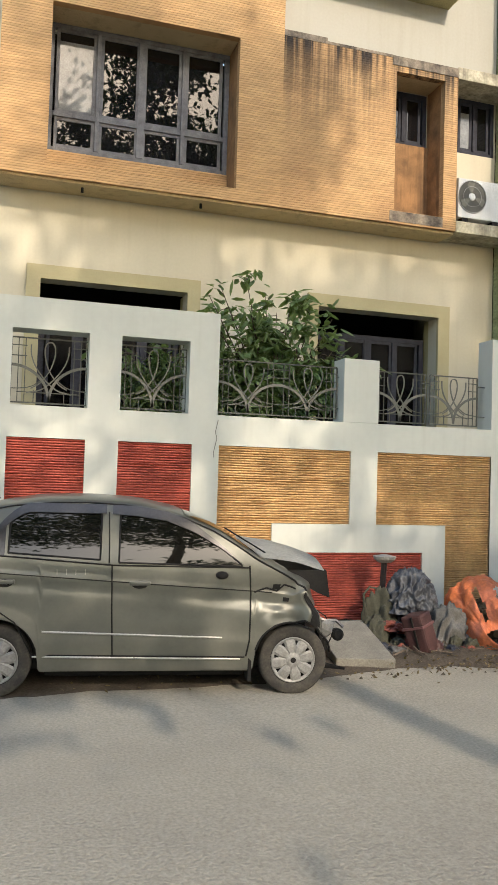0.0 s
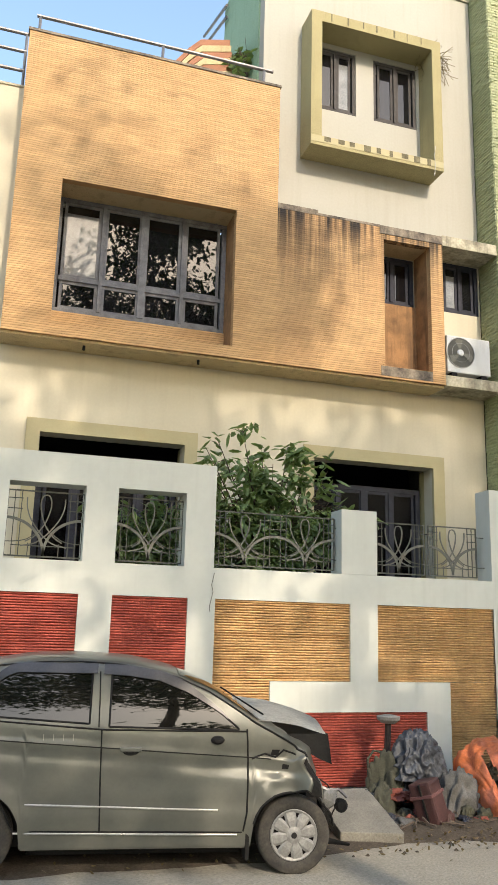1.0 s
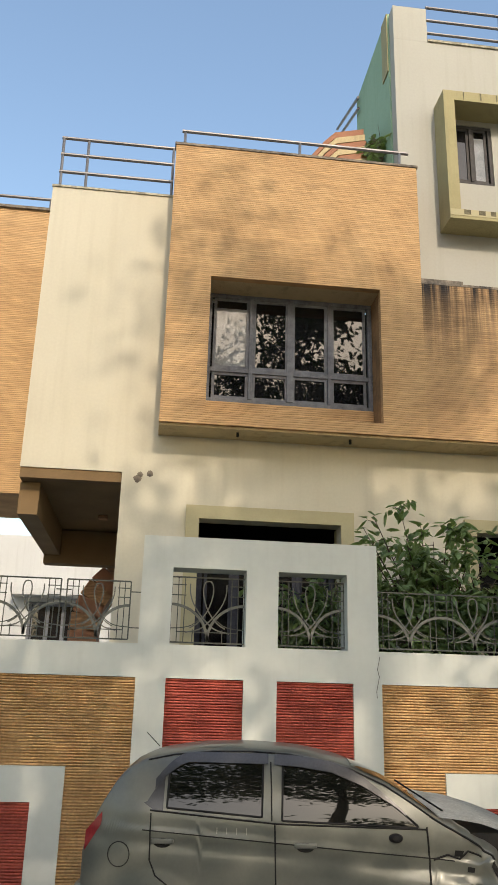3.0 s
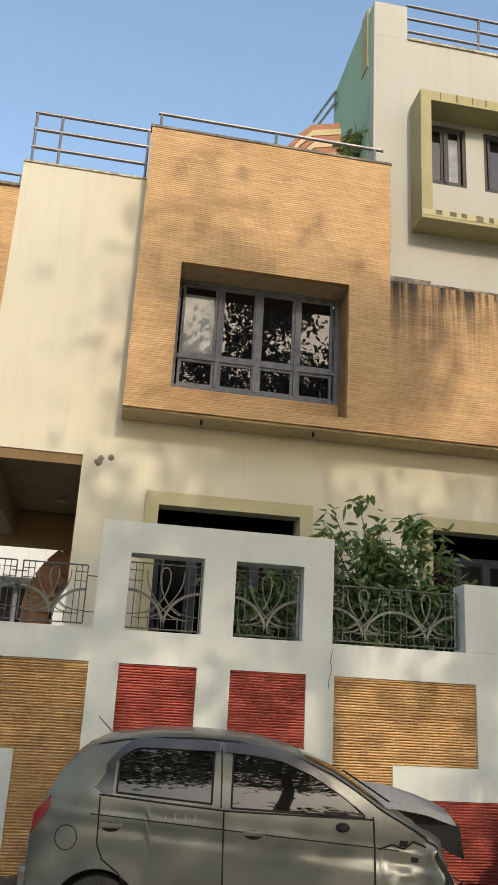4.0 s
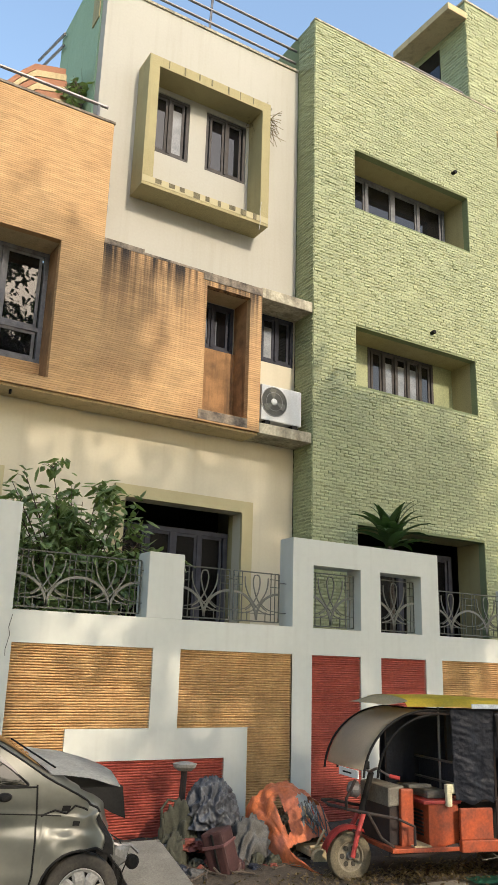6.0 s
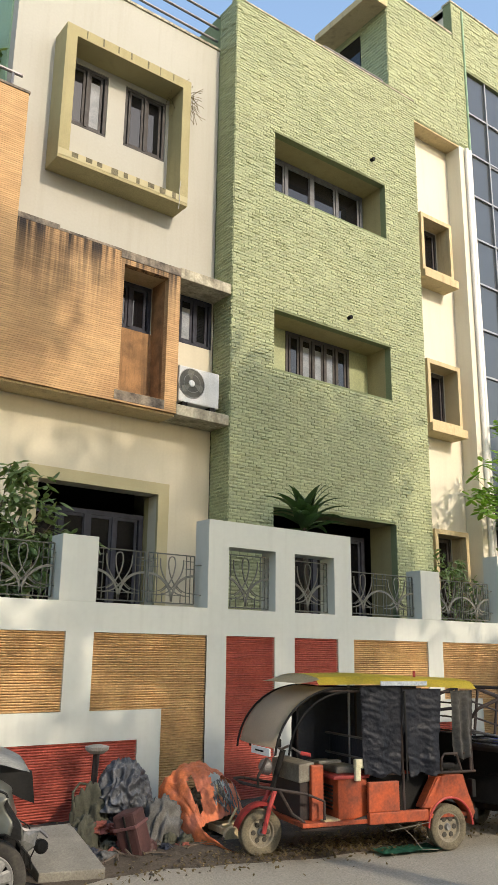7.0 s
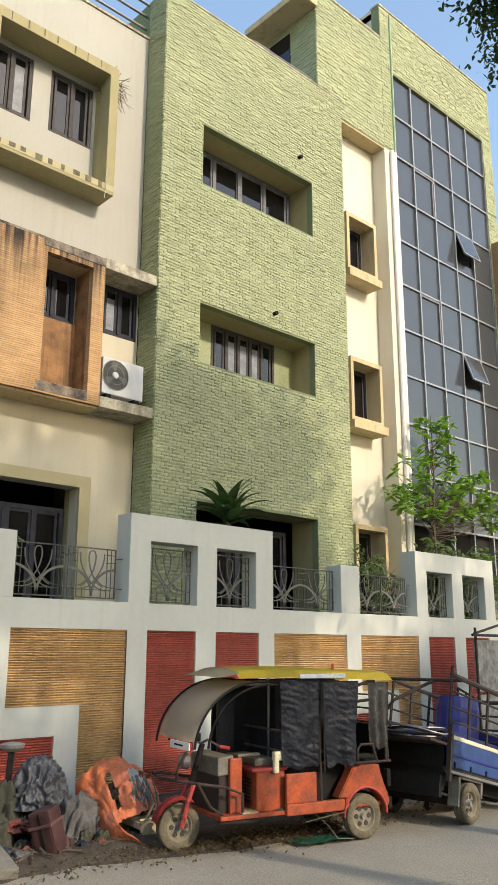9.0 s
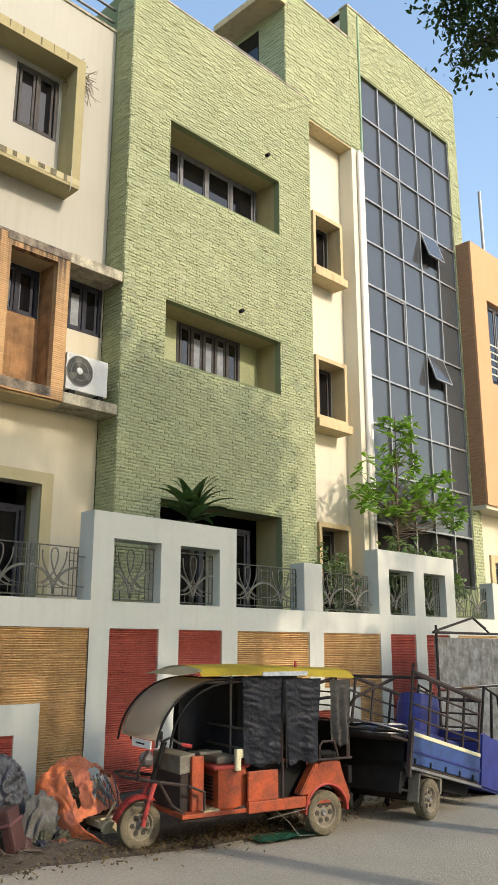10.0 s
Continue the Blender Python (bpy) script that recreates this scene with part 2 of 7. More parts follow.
M_WHITE = mat("white_enamel", (0.78, 0.78, 0.76), (0.66, 0.66, 0.63), rough=0.45, scale=3, amount=0.35, streak=0.1, streak_col=(0.4, 0.38, 0.33))
M_BLACK = mat("black_plastic", (0.010, 0.010, 0.010), (0.024, 0.022, 0.020), rough=0.7, spec=0.15, amount=0.6, scale=6)
M_MUDDY = mat("mud_caked_rubber", (0.17, 0.145, 0.095), (0.06, 0.052, 0.04), rough=0.95, scale=9, amount=0.8, bump=0.4)
M_RUBBER = mat("dusty_rubber", (0.03, 0.028, 0.026), (0.085, 0.076, 0.06), rough=0.9, scale=9, amount=0.7, bump=0.3)
M_PIPE = mat("white_pipe", (0.76, 0.74, 0.70), (0.66, 0.63, 0.58), rough=0.6, amount=0.3)
M_TERRA = mat("striped_terracotta", (0.36, 0.17, 0.10), (0.28, 0.13, 0.08), rough=0.85, amount=0.5)


# ---------------- mesh helpers ----------------
def mesh_of(bm, name, material):
    me = bpy.data.meshes.new(name)
    bm.normal_update()
    bm.to_mesh(me)
    bm.free()
    for m in material if isinstance(material, (list, tuple)) else [material]:
        me.materials.append(m)
    return me


def part(name, bm, material, parent=None, label="", smooth=False):
    """Links a bmesh as one mesh object under a thing or under a part."""
    ob = new(name, mesh_of(bm, name, material))
    if smooth:
        for p in ob.data.polygons:
            p.use_smooth = True
    if parent is not None:
        ob.parent = parent
    if label:
        tagged(ob, label)
    return ob


def thing(name, label, category, at=(0, 0, 0), turn=0.0, group="", kind=""):
    ob = new(name)
    ob.empty_display_size = 0.2
    ob.matrix_world = pose(*at, 0, 0, turn)
    return tagged(ob, label, category, group, kind)


def box(bm, x0, x1, y0, y1, z0, z1, bevel=0.0):
    vs = [bm.verts.new(p) for p in ((x0, y0, z0), (x1, y0, z0), (x1, y1, z0), (x0, y1, z0), (x0, y0, z1), (x1, y0, z1), (x1, y1, z1), (x0, y1, z1))]
    fs = [bm.faces.new([vs[i] for i in f]) for f in ((3, 2, 1, 0), (4, 5, 6, 7), (0, 1, 5, 4), (1, 2, 6, 5), (2, 3, 7, 6), (3, 0, 4, 7))]
    if bevel:
        es = {e for f in fs for e in f.edges}
        bmesh.ops.bevel(bm, geom=list(es), offset=bevel, segments=2, affect="EDGES", profile=0.6)
    return bm


def boxes(*dims, bevel=0.0):
    bm = bmesh.new()
    for d in dims:
        box(bm, *d, bevel=bevel)
    return bm


def plate(x0, x1, z0, z1, y0, y1, holes=(), dz=None):
    """An upright slab from y0 to y1 with openings (x0, x1, z0, z1) that go right through it."""
    xs = sorted({x0, x1, *[h[0] for h in holes], *[h[1] for h in holes]})
    zs = sorted({z0, z1, *[h[2] for h in holes], *[h[3] for h in holes]})
    xs = [x for x in xs if x0 <= x <= x1]
    zs = [z for z in zs if z0 <= z <= z1]
    solid = {}
    for i in range(len(xs) - 1):
        for j in range(len(zs) - 1):
            cx, cz = (xs[i] + xs[i + 1]) / 2, (zs[j] + zs[j + 1]) / 2
            solid[i, j] = not any(h[0] < cx < h[1] and h[2] < cz < h[3] for h in holes)
    bm = bmesh.new()
    vert = {}

    def v(i, j, k):
        if (i, j, k) not in vert:
            vert[i, j, k] = bm.verts.new((xs[i], (y0, y1)[k], zs[j]))
        return vert[i, j, k]

    for (i, j), s in solid.items():
        if not s:
            continue
        bm.faces.new((v(i, j, 0), v(i + 1, j, 0), v(i + 1, j + 1, 0), v(i, j + 1, 0)))
        bm.faces.new((v(i, j, 1), v(i, j + 1, 1), v(i + 1, j + 1, 1), v(i + 1, j, 1)))
        for di, dj, a, b in ((-1, 0, (i, j), (i, j + 1)), (1, 0, (i + 1, j + 1), (i + 1, j)), (0, -1, (i + 1, j), (i, j)), (0, 1, (i, j + 1), (i + 1, j + 1))):
            if not solid.get((i + di, j + dj), False):
                bm.faces.new((v(*a, 0), v(*b, 0), v(*b, 1), v(*a, 1)))
    bmesh.ops.recalc_face_normals(bm, faces=bm.faces)
    return bm


def each(name, dims, material, parent, label="", bevel=0.0):
    """One part for each box."""
    return [part(name, boxes(d, bevel=bevel), material, parent, label) for d in dims]


def tube(bm, pts, r, n=6, flat=1.0, closed=False):
    """A bar along a line of points; r may be one radius or one for each point; flat squeezes it to a strap."""
    pts = [Vector(p) for p in pts]
    rs = r if isinstance(r, (list, tuple)) else [r] * len(pts)
    rings = []
    for i, p in enumerate(pts):
        a = pts[i - 1] if i or closed else p
        b = pts[(i + 1) % len(pts)] if i < len(pts) - 1 or closed else p
        d = (b - a).normalized()
        up = Vector((0, 1, 0)) if abs(d.y) < 0.9 else Vector((0, 0, 1))
        s = d.cross(up).normalized()
        q = s.cross(d).normalized()
        rings.append([bm.verts.new(p + (s * math.cos(t) + q * math.sin(t) * flat) * rs[i]) for t in [2 * math.pi * (k + 0.5) / n for k in range(n)]])
    m = len(rings)
    for i in range(m if closed else m - 1):
        a, b = rings[i], rings[(i + 1) % m]
        for k in range(n):
            bm.faces.new((a[k], a[(k + 1) % n], b[(k + 1) % n], b[k]))
    if not closed:
        bm.faces.new(rings[0][::-1])
        bm.faces.new(rings[-1])
    return bm


def bars(lines, r, n=4, flat=1.0):
    bm = bmesh.new()
    for ln in lines:
        tube(bm, ln, r, n, flat)
    return bm


def arc(cx, cz, rx, rz, a0, a1, y=0.0, n=14):
    return [(cx + rx * math.cos(radians(a0 + (a1 - a0) * k / n)), y, cz + rz * math.sin(radians(a0 + (a1 - a0) * k / n))) for k in range(n + 1)]


def lathe(profile, n=20, axis="z", cap=True):
    """A turned form from (radius, height) pairs."""
    bm = bmesh.new()
    rings = []
    for r, h in profile:
        ring = []
        for k in range(n):
            c, s = r * math.cos(2 * math.pi * k / n), r * math.sin(2 * math.pi * k / n)
            ring.append(bm.verts.new((c, s, h) if axis == "z" else (c, h, s)))
        rings.append(ring)
    for a, b in zip(rings, rings[1:]):
        for k in range(n):
            bm.faces.new((a[k], a[(k + 1) % n], b[(k + 1) % n], b[k]))
    if cap and profile[0][0] > 1e-4:
        bm.faces.new(rings[0][::-1])
    if cap and profile[-1][0] > 1e-4:
        bm.faces.new(rings[-1])
    bmesh.ops.remove_doubles(bm, verts=bm.verts, dist=1e-5)
    bmesh.ops.recalc_face_normals(bm, faces=bm.faces)
    return bm


def leaves_mesh(name, places, size, material, parent, long=2.2, droop=0.4, seed=1, label=""):
    """Leaves as bent blades of six corners, one at each place, turned at random."""
    rng = np.random.default_rng(seed)
    p = np.asarray(places, float)
    n = len(p)
    az, el = rng.uniform(0, 2 * np.pi, n), rng.normal(-droop, 0.45, n)
    d = np.stack([np.cos(az) * np.cos(el), np.sin(az) * np.cos(el), np.sin(el)], 1)
    side = np.stack([-np.sin(az), np.cos(az), rng.normal(0, 0.5, n)], 1)
    side /= np.linalg.norm(side, axis=1, keepdims=True)
    nor = np.cross(d, side)
    L = size * long * rng.uniform(0.65, 1.3, (n, 1))
    W = size * rng.uniform(0.7, 1.2, (n, 1)) * 0.5
    vs = np.stack([p, p + d * L * 0.35 + side * W - nor * L * 0.02, p + d * L * 0.35 - side * W - nor * L * 0.02, p + d * L * 0.4 + nor * L * 0.05,
                   p + d * L * 0.72 + side * W * 0.75 - nor * L * 0.07, p + d * L * 0.72 - side * W * 0.75 - nor * L * 0.07, p + d * L - nor * L * 0.12], 1).reshape(-1, 3)
    tri = np.array([(0, 3, 1), (0, 2, 3), (1, 3, 4), (2, 5, 3), (3, 6, 4), (3, 5, 6)])
    faces = (tri[None] + (np.arange(n) * 7)[:, None, None]).reshape(-1, 3)
    me = bpy.data.meshes.new(name)
    me.from_pydata(vs.tolist(), [], faces.tolist())
    me.materials.append(material)
    ob = new(name, me)
    ob.parent = parent
    if label:
        tagged(ob, label)
    return ob


def branch_plan(rng, base, top, spread, n_limb, r0, bare=0.42):
    """Limbs of a tree: a bent trunk, and limbs that fork from it."""
    base, top = Vector(base), Vector(top)
    trunk = []
    for k in range(8):
        f = k / 7
        trunk.append(base.lerp(top, f) + Vector((rng.uniform(-1, 1), rng.uniform(-1, 1), 0)) * 0.06 * spread * (f > 0) * (1 - f * 0.3))
    lines = [(trunk, [r0 * (1 - 0.75 * k / 7) for k in range(8)])]
    tips = []
    for i in range(n_limb):
        f = rng.uniform(bare, 0.97)
        a = trunk[min(6, int(f * 7))].lerp(trunk[min(7, int(f * 7) + 1)], f * 7 % 1)
        az = i * 2.4 + rng.uniform(-0.5, 0.5)
        ln = spread * rng.uniform(0.55, 1.05) * (1.15 - 0.5 * f)
        d = Vector((math.cos(az), math.sin(az), rng.uniform(0.25, 0.8)))
        pts = [a]
        for k in range(1, 5):
            pts.append(a + d * ln * k / 4 + Vector((rng.uniform(-1, 1), rng.uniform(-1, 1), rng.uniform(-0.5, 0.7))) * 0.07 * ln)
        rr = r0 * 0.34 * (1.2 - f)
        lines.append((pts, [rr * (1 - 0.2 * k) + 0.004 for k in range(5)]))
        tips += pts[2:]
        for j in range(3):
            b = pts[rng.randint(2, 4)]
            e = b + Vector((rng.uniform(-1, 1), rng.uniform(-1, 1), rng.uniform(-0.2, 0.8))) * ln * 0.35
            lines.append(([b, b.lerp(e, 0.5) + Vector((0, 0, 0.04 * ln)), e], [rr * 0.4, rr * 0.25, 0.004]))
            tips += [b.lerp(e, 0.5), e]
    return lines, tips


def tree(name, label, base, height, spread, r0, n_limb, n_leaf, size, material, seed, clump=0.35, long=2.0, category="tree", lean=(0, 0), group="", bare=0.42):
    rng = random.Random(seed)
    t = thing(name, label, category, base, group=group)
    lines, tips = branch_plan(rng, (0, 0, 0), (lean[0], lean[1], height * 0.86), spread, n_limb, r0, bare)
    bm = bmesh.new()
    for pts, rs in lines:
        tube(bm, pts, rs, 7)
    part("trunk", bm, M_BARK, t, smooth=True)
    g = np.random.default_rng(seed)
    tp = np.array([list(p) for p in tips])
    pick = tp[g.integers(0, len(tp), n_leaf)]
    leaves_mesh("crown", pick + g.normal(0, clump, (n_leaf, 3)) * g.uniform(0.2, 1.0, (n_leaf, 1)), size, material, t, long, seed=seed)
    return t


# ---------------- ground ----------------
def ground_sheet():
    """Road and verge in one sheet, crowned a little, with a ragged edge where soil meets asphalt."""
    xs = sorted({-400, -150, -60, -30, *np.arange(-14, 34, 0.4).round(2).tolist(), 45, 80, 160, 400})
    ys = sorted({-400, -120, -50, -25, -12, *np.arange(-6, 14, 0.4).round(2).tolist(), 20, 40, 120, 400})
    verts = [(x, y, 0.012 * math.sin(x * 0.7) * math.cos(y * 0.9) if abs(x) < 40 and abs(y) < 20 else 0.0) for y in ys for x in xs]
    nx = len(xs)
    faces = [(j * nx + i, j * nx + i + 1, (j + 1) * nx + i + 1, (j + 1) * nx + i) for j in range(len(ys) - 1) for i in range(nx - 1)]
    me = bpy.data.meshes.new("ground")
    me.from_pydata(verts, [], faces)
    me.materials.append(M_ASPHALT)
    return tagged(new("ground", me), "grey worn asphalt road in dappled shade", "road", kind="structure")


ground_sheet()


def verge():
    """A low, uneven strip of soil along the wall."""
    xs, ys = np.arange(-12, 30.01, 0.15), np.linspace(0, 1, 14)
    verts = []
    for x in xs:
        # The dark soil reaches under the car to deepen the shade there
        e = float(np.interp(x, (2.4, 4.0, 6.0, 7.4, 9.0), (6.62, 7.1, 6.72, 6.6, 7.2))) + 0.12 * noise.noise((x * 0.5, 1, 0)) + 0.08 * noise.noise((x * 2.1, 5, 0))
        for f in ys:
            y = e + (9.44 - e) * f
            verts.append((x, y, -0.02 + 0.075 * min(1, f * 4) + 0.03 * f + 0.035 * noise.noise((x * 1.7, y * 1.7, 2)) * min(1, f * 3) + 0.02 * noise.noise((x * 5, y * 5, 9)) * min(1, f * 3)))
    n = len(ys)
    faces = [(i * n + j, (i + 1) * n + j, (i + 1) * n + j + 1, i * n + j + 1) for i in range(len(xs) - 1) for j in range(n - 1)]
    me = bpy.data.meshes.new("verge")
    me.from_pydata(verts, [], faces)
    me.materials.append(M_DIRT)
    tagged(new("verge", me), "dusty strip of bare soil along the compound wall", "verge", kind="structure")


verge()
part("yard", boxes((-9, 30, 9.74, 24, -0.3, 1.45)), M_CONCRETE)
tagged(bpy.data.objects["yard"], "raised cement yard behind the compound wall", "yard", kind="structure")

# ---------------- compound wall ----------------
WALL_Y, WALL_T = 9.40, 0.33
Z_BEAM, Z_PANEL, Z_LOW, Z_RED, Z_BLOCK = 2.56, 2.20, 1.275, 0.925, 3.78


def rib_panel(bm, x0, x1, z0, z1, y, pitch=0.0295, depth=0.02):
    """Horizontal half-round ribs, a little uneven."""
    n = max(1, round((z1 - z0) / pitch))
    h = (z1 - z0) / n
    rows = []
    for i in range(n):
        for f, d in ((0.0, -1.0), (0.13, -1.0), (0.19, 0.65), (0.5, 1.0), (0.81, 0.65), (0.87, -1.0)):
            rows.append((z0 + (i + f) * h, y - d * depth * random.uniform(0.85, 1.1)))
    rows.append((z1, y))
    cols = np.linspace(x0, x1, max(3, int((x1 - x0) / 0.13) + 2))
    grid = [[bm.verts.new((x, yy + random.uniform(-0.002, 0.002), z + random.uniform(-0.002, 0.002))) for x in cols] for z, yy in rows]
    for a, b in zip(grid, grid[1:]):
        for k in range(len(cols) - 1):
            bm.faces.new((a[k], a[k + 1], b[k + 1], b[k]))


def wall_module(x0, s, name):
    """One bay of the wall: a tall block with two openings, then a low run with a pillar, over sunk ribbed panels."""
    def X(d):
        return x0 + d * s
    yf, yb = WALL_Y, WALL_Y + WALL_T
    rec = 0.035                      # how far the panels are sunk
    holes = [(X(0.33), X(1.19), 0.03, Z_PANEL), (X(1.565), X(2.44), 0.03, Z_PANEL), (X(2.77), X(4.50), Z_LOW, Z_PANEL), (X(4.87), X(6.54), Z_LOW, Z_PANEL),
             (X(2.77), X(3.47), 0.03, Z_LOW), (X(5.87), X(6.54), 0.03, Z_LOW), (X(3.825), X(5.54), 0.03, Z_RED)]
    w = part(name, plate(X(0), X(6.54) + 0.001, 0 - 0.1, Z_BEAM, yf, yf + rec + 0.03, holes), M_WALL)
    tagged(w, "pale grey painted compound wall with sunk red and ochre ribbed panels", "wall", kind="structure")
    part("wall_core", boxes((X(0), X(6.54), yf + rec + 0.031, yb, -0.1, Z_BEAM)), M_WALL, w)
    for x_a, x_b, z_a, z_b, m in ((0.33, 1.19, 0.03, Z_PANEL, M_RED), (1.565, 2.44, 0.03, Z_PANEL, M_RED), (3.825, 5.54, 0.03, Z_RED, M_RED)):
        bm = bmesh.new()
        rib_panel(bm, X(x_a), X(x_b), z_a, z_b, yf + rec)
        part("ribbed_panel", bm, m, w, "brick-red ribbed panel")
    for side in ((2.77, 4.50, 2.77, 3.47), (4.87, 6.54, 5.87, 6.54)):
        bm = bmesh.new()
        rib_panel(bm, X(side[0]), X(side[1]), Z_LOW, Z_PANEL, yf + rec)
        rib_panel(bm, X(side[2]), X(side[3]), 0.03, Z_LOW, yf + rec)
        part("ribbed_panel", bm, M_YEL, w, "ochre ribbed panel")
    op = [(X(0.35), X(1.20), Z_BEAM - 0.001, 3.42), (X(1.57), X(2.38), Z_BEAM - 0.001, 3.42)]
    bm = plate(X(0), X(2.74), Z_BEAM, Z_BLOCK, yf, yb, op)
    part("block", bm, M_WALL, w, "tall wall block with two square openings")
    part("pillar", boxes((X(4.38), X(4.87), yf, yb, Z_BEAM, 3.37), bevel=0.008), M_WALL, w)
    for a, b in op[0][:2], op[1][:2]:
        grille(a, b, Z_BEAM + 0.04, 3.34, yf + 0.17, 1)
    grille(X(2.74) + 0.03, X(4.38) - 0.03, Z_BEAM + 0.05, 3.26, yf + 0.17, 2)
    grille(X(4.87) + 0.02, X(4.87) + 0.76, Z_BEAM + 0.05, 3.26, yf + 0.17, 1)
    grille(X(6.54) - 0.84, X(6.54) - 0.12, Z_BEAM + 0.05, 3.26, yf + 0.17, 1)


def eased(pts, k=4):
    """Points of a smooth curve through a few given ones."""
    p = [Vector(q) for q in pts]
    p = [p[0] * 2 - p[1]] + p + [p[-1] * 2 - p[-2]]
    out = []
    for i in range(1, len(p) - 2):
        for j in range(k):
            t = j / k
            out.append(0.5 * (2 * p[i] + (p[i + 1] - p[i - 1]) * t + (2 * p[i - 1] - 5 * p[i] + 4 * p[i + 1] - p[i + 2]) * t * t + (3 * p[i] - p[i - 1] - 3 * p[i + 1] + p[i + 2]) * t ** 3))
    return out + [p[-2]]


def grille(x0, x1, z0, z1, y, bays):
    """A wrought-iron grille: a lattice, broad arches that meet at the foot, and a slender tulip loop over each meeting."""
    g = thing("wall_grille", "grey wrought-iron grille with arches and tulip loops in the wall", "grille", ((x0 + x1) / 2, y, z0), group="wall grilles")
    W, H = x1 - x0, z1 - z0
    part("frame", bars([[(-W / 2, 0, 0), (W / 2, 0, 0)], [(-W / 2, 0, H), (W / 2, 0, H)], [(-W / 2, 0, 0), (-W / 2, 0, H)], [(W / 2, 0, 0), (W / 2, 0, H)]], 0.011), M_GRILLE, g)
    for sx, f in ((-1, 0.82), (1, 0.82), (1, 0.2)):
        part("fixing_pin", bars([[(sx * W / 2, 0, H * f), (sx * (W / 2 + 0.12), 0, H * f)]], 0.008), M_GRILLE, g)
    b = W / bays
    for i in range(bays):
        cx = -W / 2 + b * (i + 0.5)
        lat = [[(cx + d * b, 0, 0), (cx + d * b, 0, H)] for d in (-0.41, -0.32, 0.32, 0.41)]
        lat += [[(cx - b / 2, 0, H * f), (cx - b * 0.30, 0, H * f)] for f in (0.72, 0.88)] + [[(cx + b * 0.30, 0, H * f), (cx + b / 2, 0, H * f)] for f in (0.72, 0.88)]
        lat += [[(cx - b * 0.42, 0, H * 0.16), (cx + b * 0.42, 0, H * 0.16)], [(cx - b * 0.2, 0, H * 0.0), (cx - b * 0.2, 0, H * 0.2)], [(cx + b * 0.2, 0, 0), (cx + b * 0.2, 0, H * 0.2)]]
        part("lattice", bars(lat, 0.007), M_GRILLE, g)
        for sgn in (-1, 1):
            part("arch", bars([arc(cx + sgn * b * 0.5, 0.02, b * 0.5, H * 0.55, 90, 180 if sgn > 0 else 0, 0.0)], 0.022, 4, 0.35), M_GRILLEW, g)
            cup = [(0.25, 0.90), (0.245, 0.76), (0.20, 0.60), (0.11, 0.44), (0.0, 0.30), (-0.12, 0.20), (-0.30, 0.15)]
            loop = [(0.0, 0.95), (0.042, 0.93), (0.068, 0.84), (0.058, 0.70), (0.0, 0.50), (-0.12, 0.31), (-0.24, 0.22)]
            low = [(0.10, 0.36), (0.22, 0.26), (0.36, 0.22), (0.5, 0.21)]
            for line, rad in ((cup, 0.0095), (loop, 0.0095), (low, 0.007)):
                part("tulip_bar", bars([[(cx + sgn * b * u, -0.006 * sgn, H * w) for u, w in eased(line)]], rad), M_GRILLEW if rad > 0.008 else M_GRILLE, g)
    return g


part_crack = bars([[(2.60, 9.398, 2.50), (2.57, 9.398, 2.36), (2.59, 9.398, 2.28), (2.555, 9.398, 2.12), (2.56, 9.398, 2.05)]], 0.004, 4)
crack = part("wall_crack", part_crack, M_GRILLE)
tagged(crack, "fine dark crack in the painted wall", "crack", kind="structure")
for i, (x0, s) in enumerate(((-13.23, 1.0), (-6.69, 1.0), (-0.15, 1.0), (6.39, 0.987), (12.845, 0.985), (19.287, 0.985))):
    wall_module(x0, s, "compound_wall")


